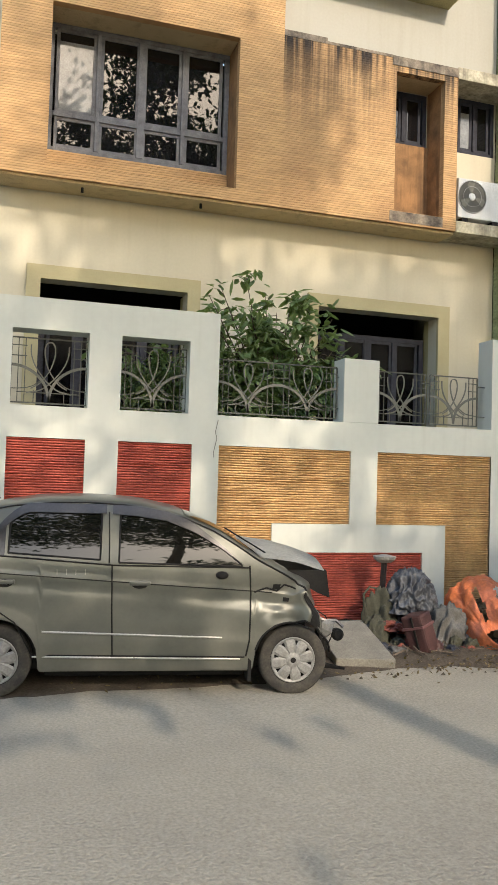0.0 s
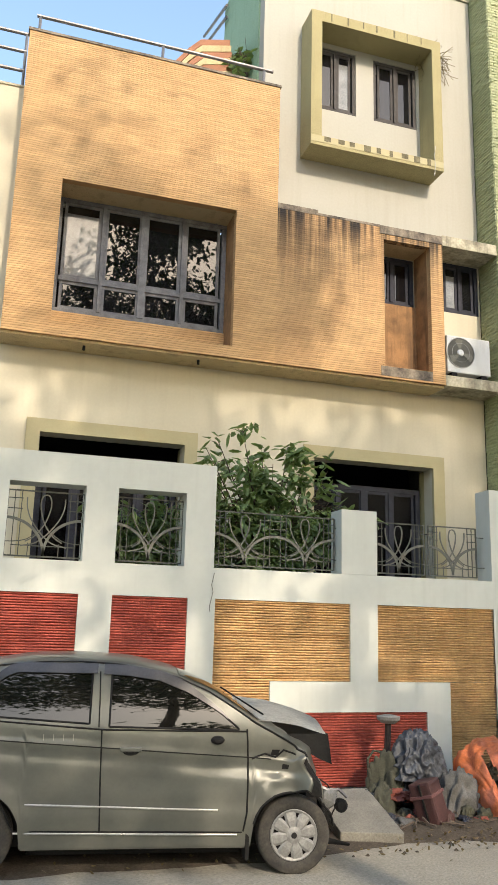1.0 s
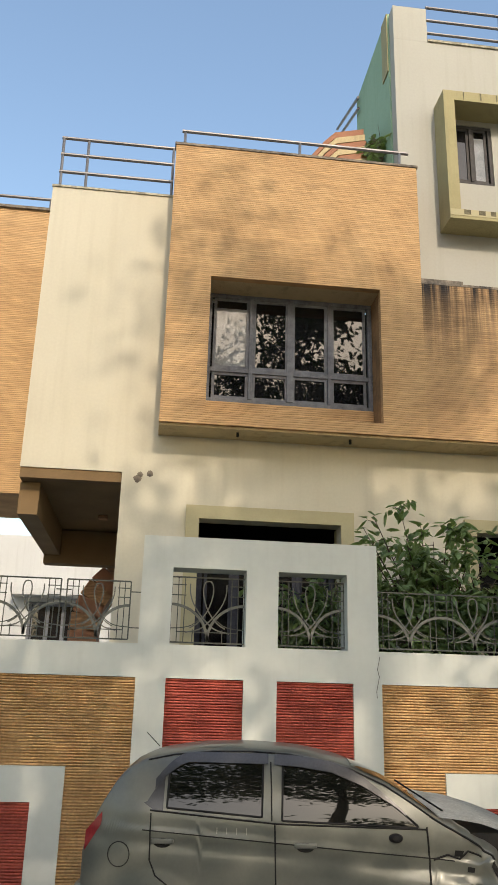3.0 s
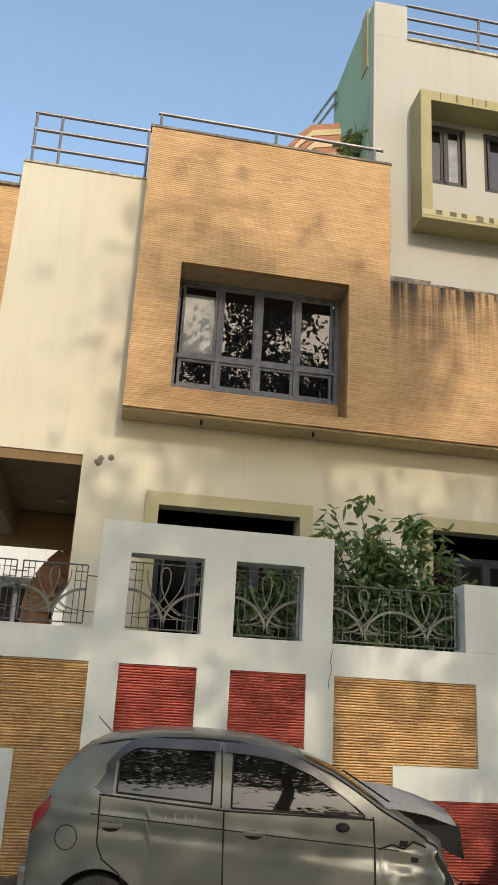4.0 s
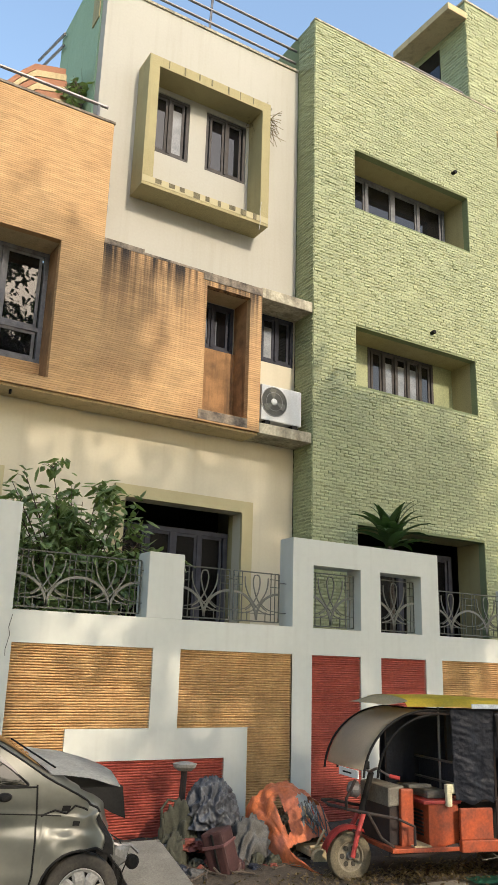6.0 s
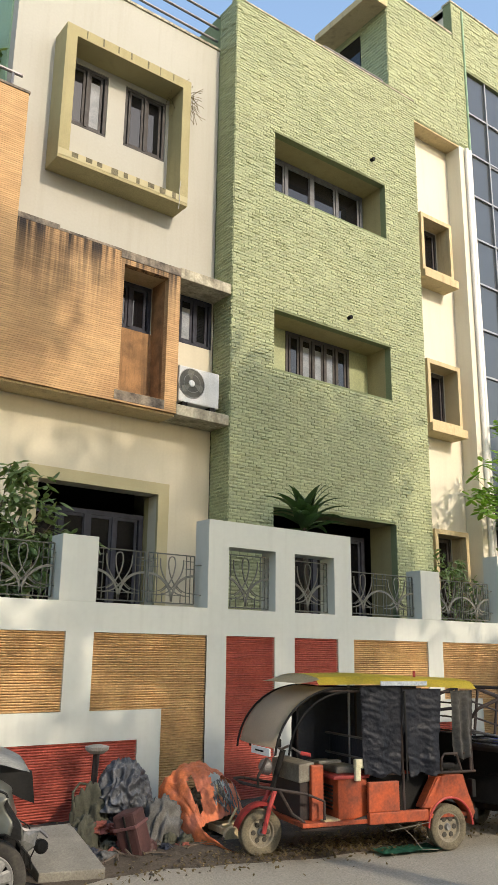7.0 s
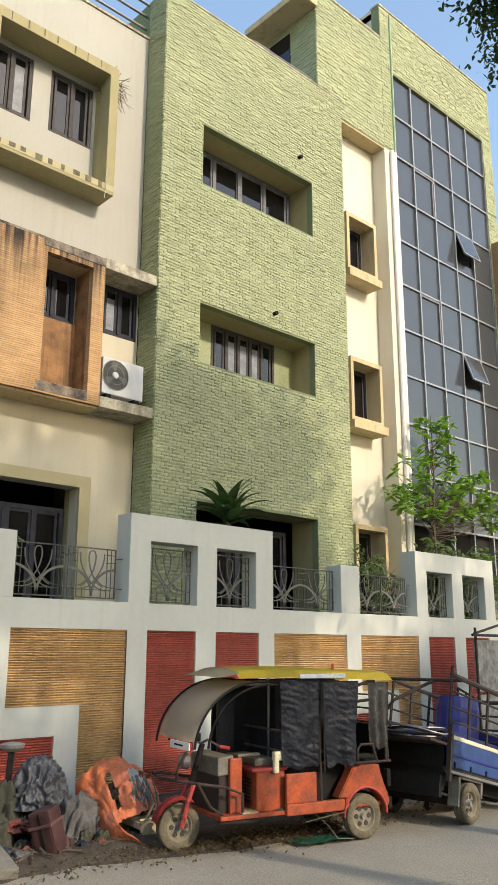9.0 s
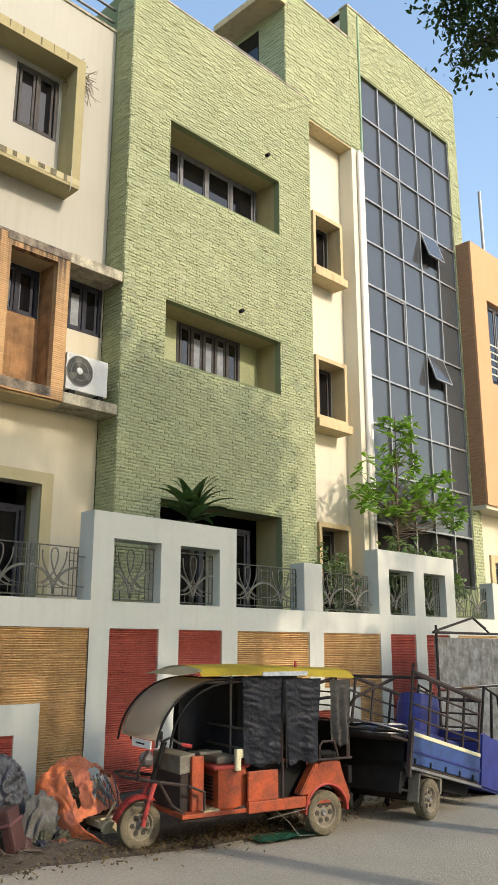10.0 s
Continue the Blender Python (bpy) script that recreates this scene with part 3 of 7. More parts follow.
# ---------------- windows ----------------
def window(parent, x0, x1, z0, z1, y, cols, frame_w=0.07, transom=None, heavy=(), curtain=(), frame_mat=None, pane_mat=None, depth=0.07, name="window"):
    """A timber window in an opening: outer frame, mullions, an optional transom, a sash and a pane in each field."""
    frame_mat, pane_mat = frame_mat or M_FRAME, pane_mat or M_PANE
    f = frame_w
    bm = boxes((x0, x1, y, y + depth, z0, z0 + f), (x0, x1, y, y + depth, z1 - f, z1), (x0, x0 + f, y, y + depth, z0 + f, z1 - f), (x1 - f, x1, y, y + depth, z0 + f, z1 - f), bevel=0.006)
    win = part(name, bm, frame_mat, parent, "weathered grey timber window with dark panes")
    wx = (x1 - x0 - 2 * f) / cols
    rows = [(z0 + f, z1 - f)] if transom is None else [(z0 + f, transom - f / 2), (transom + f / 2, z1 - f)]
    if transom is not None:
        part("transom", boxes((x0 + f, x1 - f, y - 0.012, y + depth, transom - f / 2, transom + f / 2), bevel=0.006), frame_mat, win)
    for i in range(1, cols):
        cx = x0 + f + wx * i
        h = f * (0.75 if i in heavy else 0.4)
        part("mullion", boxes((cx - h, cx + h, y - 0.015, y + depth, z0 + f, z1 - f), bevel=0.006), frame_mat, win)
    for i in range(cols):
        for za, zb in rows:
            xa, xb = x0 + f + wx * i + 0.03, x0 + f + wx * (i + 1) - 0.03
            s = 0.045
            part("sash", boxes((xa, xb, y + 0.012, y + 0.05, za, za + s), (xa, xb, y + 0.012, y + 0.05, zb - s, zb), (xa, xa + s, y + 0.012, y + 0.05, za + s, zb - s), (xb - s, xb, y + 0.012, y + 0.05, za + s, zb - s), bevel=0.004), frame_mat, win)
            p = part("pane", boxes((xa + s, xb - s, y + 0.028, y + 0.034, za + s, zb - s)), pane_mat, win)
            if (i, za == rows[-1][0]) in curtain:
                part("curtain", boxes((xa + s, xb - s, y + 0.024, y + 0.027, za + s, zb - s - 0.12)), M_CURTAIN, win, "pale glossy sheet just in front of the pane")
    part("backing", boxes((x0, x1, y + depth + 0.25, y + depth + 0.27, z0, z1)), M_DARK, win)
    return win


def railing(name, x0, x1, y, z0, heights, posts, label, r=0.028):
    g = thing(name, label, "railing", (x0, y, z0))
    for h in heights:
        part("rail", bars([[(0, -0.1 * h, h), (x1 - x0, -0.1 * h, h)]], r, 8), M_STEEL, g)
    for px in posts:
        part("post", bars([[(px - x0, 0, -0.02), (px - x0, -0.1 * max(heights), max(heights))]], r * 0.9, 6), M_STEEL, g)
    return g


# ---------------- the cream and orange house ----------------
HY, FY = 11.40, 10.86
house = thing("cream_orange_house", "three-storey cream house with an orange faced upper box", "house", (0, 0, 0))
doors = [(0.57, 2.62, 1.45, 4.45), (4.65, 6.70, 1.45, 4.45)]
bw = [(4.62, 5.39, 10.54, 11.75), (5.73, 6.57, 10.54, 11.75)]
part("wall", plate(-0.56, 3.69, 1.2, 5.08, HY, HY + 0.25, doors[:1]), M_CREAM, house)
part("wall", plate(-1.99, 3.69, 5.08, 9.72, HY, HY + 0.25, [(0.56, 3.15, 6.24, 8.05)]), M_CREAM, house)
part("wall", plate(3.69, 7.72, 1.2, 8.20, HY, HY + 0.25, [doors[1], (5.62, 6.45, 7.15, 8.02), (6.95, 7.70, 7.19, 8.10)]), M_CREAM, house)
part("wall", plate(3.69, 7.72, 8.20, 13.50, HY, HY + 0.25, bw), M_IVORY, house, "ivory painted upper wall")
part("parapet_pillar", boxes((3.69, 4.32, HY - 0.002, HY + 0.4, 13.50, 14.26)), M_IVORY, house)
part("coping", boxes((4.32, 7.72, HY - 0.03, HY + 0.28, 13.50, 13.55)), M_LEDGE, house)
part("side_wall", boxes((3.66, 3.9, HY + 0.25, 13.96, 9.72, 14.3)), M_GREENPAINT, house, "pale green side wall of the stair tower")
part("side_band", boxes((3.64, 3.7, HY + 0.26, HY + 0.6, 13.0, 14.32)), M_OLIVE, house)
each("roof", [(-1.99, 3.69, HY + 0.25, 18, 9.3, 9.5), (3.9, 7.72, HY + 0.25, 18, 13.2, 13.4)], M_CONCRETE, house)
each("wall", [(-1.99, -1.75, HY + 0.25, 13.0, 5.08, 9.72), (7.5, 7.72, HY + 0.25, 18, 1.2, 13.5), (-0.56, -0.34, HY + 0.25, 15, 1.2, 5.08)], M_CREAM, house)
part("parapet_cap", boxes((-2.0, -0.08, HY - 0.02, HY + 0.27, 9.72, 9.755)), M_LEDGE, house)
part("floor_slab", boxes((-0.34, 7.5, HY + 0.25, 18, 4.9, 5.05)), M_CREAM, house)
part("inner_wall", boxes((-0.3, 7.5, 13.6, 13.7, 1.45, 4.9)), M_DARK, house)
# the projecting box
big_w, small_w = (0.56, 3.15, 5.88, 8.05), (5.62, 6.45, 5.89, 8.02)
part("orange_front", plate(-0.08, 3.81, 5.70, 10.33, FY, FY + 0.12, [big_w]), M_ORANGE, house, "orange facing in fine horizontal courses")
part("orange_front", plate(3.81, 6.68, 5.70, 8.22, FY, FY + 0.12, [small_w]), M_ORANGE_DIRTY, house, "orange facing with black rain streaks along its top")
each("stained_top", [(3.81, 4.48, FY - 0.004, FY + 0.3, 8.22, 8.31), (4.48, 5.55, FY - 0.004, FY + 0.3, 8.22, 8.26), (5.55, 6.68, FY - 0.012, FY + 0.54, 8.11, 8.25)], M_SOOT, house, "rain-blackened coping")
each("box_cheek", [(-0.08, 0.04, FY + 0.12, HY, 5.72, 10.33), (3.69, 3.81, FY + 0.12, HY, 8.2, 10.33)], M_ORANGE, house)
# Sand paint in place of cream puts shade under the box
part("box_soffit", boxes((-0.08, 6.68, FY + 0.06, HY, 5.665, 5.699)), M_SAND, house)
each("box_top", [(-0.08, 3.81, FY + 0.12, HY, 10.2, 10.3), (3.81, 6.68, FY + 0.12, HY, 8.1, 8.19)], M_CREAM, house)
part("coping", boxes((-0.10, 3.83, FY - 0.015, FY + 0.16, 10.33, 10.37)), M_SOOT, house)
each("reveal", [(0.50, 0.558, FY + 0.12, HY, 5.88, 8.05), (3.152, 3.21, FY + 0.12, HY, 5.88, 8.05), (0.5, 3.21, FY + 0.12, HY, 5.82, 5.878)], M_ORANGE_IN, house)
part("reveal_top", boxes((0.5, 3.21, FY + 0.12, HY, 8.052, 8.1)), M_SAND, house)
part("sill_upstand", boxes((0.56, 3.15, HY - 0.05, HY - 0.003, 5.88, 6.24)), M_ORANGE, house)
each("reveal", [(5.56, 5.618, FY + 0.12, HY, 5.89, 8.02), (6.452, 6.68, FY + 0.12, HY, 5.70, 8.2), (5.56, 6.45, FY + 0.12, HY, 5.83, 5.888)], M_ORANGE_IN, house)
part("reveal_top", boxes((5.56, 6.45, FY + 0.12, HY, 8.022, 8.09)), M_SAND, house)
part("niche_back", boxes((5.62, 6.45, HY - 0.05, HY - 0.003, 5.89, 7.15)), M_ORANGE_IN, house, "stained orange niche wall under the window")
part("niche_sill", boxes((5.55, 6.45, FY - 0.006, FY, 5.73, 5.885)), M_SOOT, house, "blackened sill")
window(house, 0.56, 3.15, 6.24, 8.05, HY - 0.01, 4, 0.07, 6.77, (2,), {(0, True)})
window(house, 5.62, 6.45, 7.15, 8.02, HY + 0.02, 2, 0.07, frame_mat=M_DOOR)
window(house, 6.95, 7.70, 7.19, 8.10, HY + 0.02, 2, 0.06, None, (), {(0, True)}, M_DOOR)
part("ledge", boxes((6.68, 7.72, FY - 0.01, HY, 8.09, 8.28), bevel=0.012), M_LEDGE, house, "stained concrete sunshade")
part("ledge", boxes((6.68, 7.72, FY - 0.01, HY, 5.69, 5.87), bevel=0.012), M_LEDGE, house, "stained concrete ledge")
# the olive window hood
BY = 10.93
part("window_hood", plate(4.37, 6.80, 9.51, 12.04, BY, HY, [(4.56, 6.63, 9.68, 11.85)]), M_OLIVE, house, "olive box frame round two windows")
each("hood_ledge", [(4.56, 6.63, BY - 0.004, HY, 9.672, 9.684), (4.375, 6.795, BY - 0.006, BY - 0.001, 9.565, 9.679)], M_YBAND, house)
dr = random.Random(5)
for k in range(9):
    x, w = 4.60 + k * 0.235 + dr.uniform(-0.02, 0.02), dr.uniform(0.06, 0.13)
    part("drip_mark", boxes((x, x + w, BY - 0.0095, BY - 0.0065, dr.uniform(9.565, 9.60), 9.679)), M_DRIP, house)
for k in range(7):
    x = 4.70 + k * 0.29 + dr.uniform(-0.03, 0.03)
    part("drip_mark", boxes((x, x + dr.uniform(0.012, 0.03), BY - 0.006, BY - 0.001, dr.uniform(11.86, 11.92), 12.03)), M_DRIP, house)
# The pale sheet in this window stands in for bluish sky reflection
window(house, *bw[0], HY + 0.02, 2, 0.06, None, (), {(1, True)}, M_FRAME_DARK)
window(house, *bw[1], HY + 0.02, 2, 0.06, frame_mat=M_FRAME_DARK)
# doors
for (x0, x1, z0, z1), ox in zip(doors, ((0.38, 2.81), (4.48, 6.90))):
    part("door_surround", plate(ox[0], ox[1], z0, z1 + 0.19, HY - 0.06, HY - 0.002, [(x0, x1, z0 - 0.1, z1)]), M_YBAND, house, "painted plaster band round the doorway")
    each("door_reveal", [(x0 - 0.05, x0, HY + 0.25, HY + 0.4, z0, z1), (x1, x1 + 0.05, HY + 0.25, HY + 0.4, z0, z1)], M_OLIVE, house)
    d = window(house, x0 + 0.02, x1 - 0.02, z0, z1 - 0.3, HY + 0.36, 4, 0.08, z0 + 1.0, (2,), (), M_DOOR, M_PANE_DIM, name="door")
    tagged(d, "weathered grey timber double door with glazed leaves")
# side porch
part("porch_ceiling", boxes((-1.985, -0.565, HY + 0.02, 15.5, 4.93, 5.078)), M_PORCH, house)
each("porch_beam", [(-2.0, -1.72, HY + 0.25, 15.2, 4.45, 4.92), (-2.0, -0.56, 14.9, 15.2, 4.3, 4.9)], M_PORCH, house)
part("porch_lamp", boxes((-1.0, -0.85, 13.6, 13.75, 4.87, 4.93), bevel=0.01), M_BROWN, house, "square porch lamp")
# a shallow cable chase and small scars on the wall
for x, z, s in ((-0.335, 4.99, 0.055), (-0.30, 5.055, 0.04), (-0.165, 5.075, 0.045)):
    bm = bmesh.new()
    bmesh.ops.create_icosphere(bm, subdivisions=3, radius=1.0)
    for v in bm.verts:
        v.co = v.co * (1 + 0.4 * noise.noise(v.co * 2.2 + Vector((x * 9, 0, z))))
        v.co = Vector((v.co.x * s, v.co.y * 0.006, v.co.z * s))
    part("plaster_scar", bm, M_SOOT, house, "chipped plaster").location = (x, HY - 0.002, z)
for ln in ([(1.05, FY + 0.2, 5.68), (1.05, FY + 0.2, 5.60)], [(2.7, FY + 0.2, 5.68), (2.7, FY + 0.2, 5.60)]):
    part("drain_spout", bars([ln], 0.02, 8), M_BLACK, house)
part("conduit", bars([[(3.83, HY - 0.03, 9.62), (3.98, HY - 0.03, 9.60), (3.98, HY - 0.03, 9.05)]], 0.016, 8), M_STEEL, house)
part("hanging_wire", bars([[(6.64, BY - 0.02, 9.95), (6.61, BY - 0.03, 9.75), (6.62, BY - 0.035, 9.55), (6.60, BY - 0.03, 9.38)]], 0.007, 4), M_IVORY, house)
part("conduit", bars([[(3.86, HY - 0.03, 9.6), (3.86, HY - 0.03, 8.4)]], 0.02, 8), M_IVORY, house)
railing("roof_railing", 0.0, 3.70, FY + 0.08, 10.36, (0.27,), (0.05, 1.9, 3.55), "steel tube rail along the orange parapet")
railing("roof_railing", -1.93, -0.1, HY + 0.1, 9.74, (0.32, 0.63, 0.92), (-1.9, -1.5, -0.12), "three steel rails on the cream parapet")
railing("roof_railing", 4.33, 7.72, HY + 0.12, 13.54, (0.26, 0.53, 0.8), (5.75,), "three steel rails on the upper parapet")
# stair roof with painted stripes behind the orange box
hood = thing("stair_cover", "ribbed stair cover painted in terracotta and cream stripes", "stair cover", (3.05, 12.6, 11.9))
edge = ((-0.69, -0.39), (-0.46, -0.07), (-0.25, 0.16), (0.29, 0.30))
for k in range(15):
    drop = 0.125
    bm = bmesh.new()
    front = [bm.verts.new((x + 0.02 * k, -0.3 - 0.012 * (k % 2), z - drop * k)) for x, z in edge]
    under = [bm.verts.new((x + 0.02 * k, -0.3 - 0.012 * (k % 2), z - drop * (k + 1))) for x, z in edge]
    for i in range(3):
        bm.faces.new((front[i + 1], front[i], under[i], under[i + 1]))
    ext = bmesh.ops.extrude_face_region(bm, geom=bm.faces[:])
    for v in ext["geom"]:
        if isinstance(v, bmesh.types.BMVert):
            v.co.y += 1.1
    bmesh.ops.recalc_face_normals(bm, faces=bm.faces)
    part("stripe", bm, M_TERRA if k % 2 == 0 else M_SAND, hood)
for dz in (0, 0.28):
    part("hand_rail", bars([[(0.55, 1.0, 1.9 + dz), (0.52, 2.8, 2.55 + dz)]], 0.03, 6), M_STEEL, hood)

# the orange wing and the neighbour's white house seen past the porch
wing = thing("orange_wing", "orange faced side wing set back behind the porch", "house", (0, 0, 0))
part("wall", boxes((-6.0, -2.02, 13.1, 15.0, 5.1, 10.35)), M_ORANGE, wing)
part("column", boxes((-6.0, -5.6, 13.1, 15.0, 1.45, 5.1)), M_CREAM, wing)
part("coping", boxes((-6.0, -2.02, 13.05, 13.3, 10.35, 10.40)), M_SOOT, wing)
railing("roof_railing", -6.0, -2.25, 13.2, 10.4, (0.25,), (-2.3, -4.0), "steel tube rail on the side wing")
M_FARWHITE = mat("far_white_paint", (0.56, 0.56, 0.54), (0.46, 0.46, 0.44), rough=0.8, scale=0.8, amount=0.4, streak=0.2, streak_col=(0.3, 0.29, 0.26))
white = thing("white_house", "white neighbouring house with barred windows behind the porch", "house", (0, 0, 0))
part("wall", plate(-15, 2.5, 0, 7.7, 30.0, 30.3, [(-4.34, -2.45, 3.5, 5.35)]), M_FARWHITE, white)
part("sunshade", boxes((-4.9, -2.0, 29.2, 30.0, 5.5, 5.75)), M_FARWHITE, white)
part("balcony_front", boxes((-5.2, -1.0, 28.9, 29.05, 1.6, 2.75)), M_FARWHITE, white)
window(white, -4.34, -2.45, 3.5, 5.35, 30.05, 3, 0.09)
stair = thing("spiral_stair", "brown brick-edged spiral stair under the porch", "stair", (-1.0, 16.0, 1.45))
for k in range(13):
    a = radians(196 - k * 12)
    bm = boxes((-0.26, 0.26, -0.5, 0.5, -0.15, 0.15), bevel=0.01)
    bmesh.ops.transform(bm, matrix=Matrix.Translation((1.1 + 1.35 * math.cos(a), 0, 1.7 + 1.35 * math.sin(a))) @ Matrix.Rotation(-a, 4, "Y"), verts=bm.verts)
    part("tread", bm, M_TERRA if k % 2 else M_BROWN, stair)
part("newel", boxes((0.75, 1.1, -0.3, 0.3, 0, 3.2)), M_BROWN, stair)

# ---------------- air conditioner on the ledge ----------------
ac = thing("air_conditioner", "white outdoor air conditioner unit on a stained ledge", "air conditioner", (7.14, 11.02, 5.87))
# Streaked white casing; its blue-grey tone stands for the shade on it
part("casing", boxes((-0.40, 0.40, -0.12, 0.20, 0.08, 0.70), bevel=0.02), mat("shaded_white_casing", (0.58, 0.60, 0.60), (0.46, 0.47, 0.46), rough=0.55, scale=4, amount=0.5, streak=0.2, streak_col=(0.3, 0.28, 0.24)), ac)
each("foot", [(-0.32, -0.22, -0.12, 0.2, 0, 0.08), (0.22, 0.32, -0.12, 0.2, 0, 0.08)], M_BLACK, ac)
part("fan_ring", lathe([(0.25, -0.128), (0.262, -0.124), (0.262, -0.11), (0.25, -0.115)], 28, "y", cap=False), M_ALU, ac).location = (-0.155, 0, 0.42)
part("fan_well", lathe([(0.0, -0.122), (0.25, -0.124)], 28, "y"), mat("fan_shadow", (0.10, 0.10, 0.088), rough=0.9), ac).location = (-0.155, 0, 0.42)
part("fan_hub", lathe([(0.0, -0.145), (0.05, -0.14), (0.06, -0.125), (0.0, -0.122)], 16, "y"), M_WHITE, ac).location = (-0.155, 0, 0.42)
for k in range(3):
    bm = bmesh.new()
    a = radians(100 + 120 * k)
    vs = [bm.verts.new((math.cos(a + t) * r, -0.132 + 0.012 * t, math.sin(a + t) * r)) for r, t in ((0.05, -0.25), (0.22, -0.35), (0.235, 0.1), (0.2, 0.3), (0.05, 0.3))]
    bm.faces.new(vs)
    part("fan_blade", bm, M_GRILLEW, ac).location = (-0.155, 0, 0.42)
part("fan_guard", bars([[(0.25 * math.cos(t), -0.135, 0.25 * math.sin(t)) for t in [2 * math.pi * k / 24 for k in range(25)]]] + [[(0.16 * math.cos(t), -0.136, 0.16 * math.sin(t)) for t in [2 * math.pi * k / 20 for k in range(21)]]], 0.003), M_ALU, ac).location = (-0.155, 0, 0.42)
part("refrigerant_pipe", bars([[(0.4, 0.1, 0.3), (0.47, 0.1, 0.25), (0.48, 0.12, 0.1), (0.46, 0.2, 0.05), (0.4, 0.33, 0.3)]], 0.018, 6), M_BLACK, ac)

# ---------------- the green tiled building ----------------
GY, SY, TY = 10.85, 11.45, 11.05
gx0, gx1, gz1 = 7.74, 12.78, 14.40
gh = [(8.69, 11.73, 10.53, 11.80), (8.69, 11.73, 6.94, 8.08), (8.69, 11.73, 1.45, 4.42)]
green = thing("green_tiled_building", "tall building clad in small green tiles with a glazed stair tower", "building", (0, 0, 0))
part("front_wall", plate(gx0, gx1, 1.2, gz1, GY, GY + 0.15, gh), M_GROUT, green)
each("side_wall", [(gx0, gx0 + 0.15, GY + 0.15, HY, 1.2, gz1), (gx0, gx0 + 0.15, HY, 20, 8.0, gz1), (gx1 - 0.15, gx1, GY + 0.15, SY, 1.2, gz1)], M_GROUT, green)
part("roof", boxes((gx0 + 0.15, gx1, GY + 0.15, 20, 13.6, 13.8)), M_CONCRETE, green)
part("coping", boxes((gx0 - 0.01, gx1 + 0.01, GY - 0.015, GY + 0.17, gz1, gz1 + 0.035)), M_LEDGE, green)
for x0, x1, z0, z1 in gh:
    part("recess", plate(x0 - 0.06, x1 + 0.06, z0 - 0.06, z1 + 0.06, GY + 0.151, SY + 0.1, [(x0, x1, z0, z1)]), M_OLIVE, green, "olive painted window recess")


def tiles(name, x0, x1, z0, z1, y, holes, parent, side=False, w=0.165, h=0.058, d=0.011):
    """Split-faced tiles in staggered courses, each with a broken face and open joints; side lays them on a wall that runs along y."""
    vs, fs = [], []
    rng = np.random.default_rng(5)
    quads = [(4, 5, 8, 7), (5, 6, 9, 8), (7, 8, 11, 10), (8, 9, 12, 11), (0, 1, 6, 5, 4), (1, 2, 12, 9, 6), (2, 3, 10, 11, 12), (3, 0, 4, 7, 10)]

    def tile(a, b, za):
        base, k = len(vs), rng.uniform(0.45, 1.5)
        zb, zt = za + rng.uniform(0.001, 0.007), za + h - 0.001
        xm, zm = a + (b - a) * rng.uniform(0.3, 0.7), za + h * rng.uniform(0.35, 0.6)
        q = [(a, 0, zb), (b, 0, zb), (b, 0, zt), (a, 0, zt)]
        q += [(xx + e, -d * k * rng.uniform(lo, hi) * f, zz) for zz, lo, hi in ((zb, 0.5, 1.5), (zm, 0.9, 1.9), (zt, 0.3, 0.9)) for xx, e, f in ((a, 0.004, 0.7), (xm, 0, 1.15), (b, -0.004, 0.7))]
        vs.extend((p[0], y + p[1], p[2]) if not side else (y + p[1], p[0], p[2]) for p in q)
        fs.extend(tuple(base + i for i in (g if not side else g[::-1])) for g in quads)

    for j in range(int((z1 - z0) / h)):
        za = z0 + j * h
        cut = sorted((hh[0], hh[1]) for hh in holes if hh[2] - h * 0.4 < za + h / 2 < hh[3] + h * 0.4)
        xa = x0 - (w / 2 if j % 2 else 0) + rng.uniform(-0.01, 0.01)
        while xa < x1:
            runs = [(max(x0, xa + 0.001), min(x1, xa + w - 0.001))]
            for c0, c1 in cut:
                runs = [r for p, q in runs for r in ((p, min(q, c0)), (max(p, c1), q)) if r[1] - r[0] > 0]
            for p, q in runs:
                if q - p > 0.02:
                    tile(p, q, za)
            xa += w
    me = bpy.data.meshes.new(name)
    me.from_pydata(vs, [], fs)
    me.materials.append(M_GREEN)
    ob = new(name, me)
    ob.parent = parent
    ob["kind"] = "stuff"
    return ob


tiles("wall_tiles", gx0, gx1, 1.5, gz1, GY - 0.001, gh, green)
tiles("wall_tiles", GY, HY, 1.5, gz1, gx0 - 0.001, [], green, side=True)
window(green, 8.72, 11.70, 10.8, 11.80, SY + 0.05, 4, 0.08, None, (2,))
window(green, 9.50, 11.20, 6.96, 8.08, SY + 0.05, 5, 0.06, None, (), {(1, True), (2, True), (3, True)}, M_FRAME_DARK)
each("recess_back", [(8.69, 9.50, SY + 0.06, SY + 0.09, 6.94, 8.08), (11.20, 11.73, SY + 0.06, SY + 0.09, 6.94, 8.08), (8.69, 11.73, SY + 0.06, SY + 0.09, 10.5, 10.8)], M_GREEN, green)
window(green, 8.9, 11.5, 1.45, 4.2, SY + 0.05, 4, 0.08, 2.6, (2,), frame_mat=M_DOOR, pane_mat=M_PANE_DIM)
for ln in ([(11.33, GY + 0.05, 12.25), (11.33, GY - 0.1, 12.25)], [(10.56, GY + 0.05, 8.4), (10.56, GY - 0.1, 8.4)]):
    part("drain_spout", bars([ln], 0.04, 10), M_BLACK, green)
# Near-black panels added behind the openings for the dark inside
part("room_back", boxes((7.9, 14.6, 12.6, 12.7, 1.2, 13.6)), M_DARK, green)
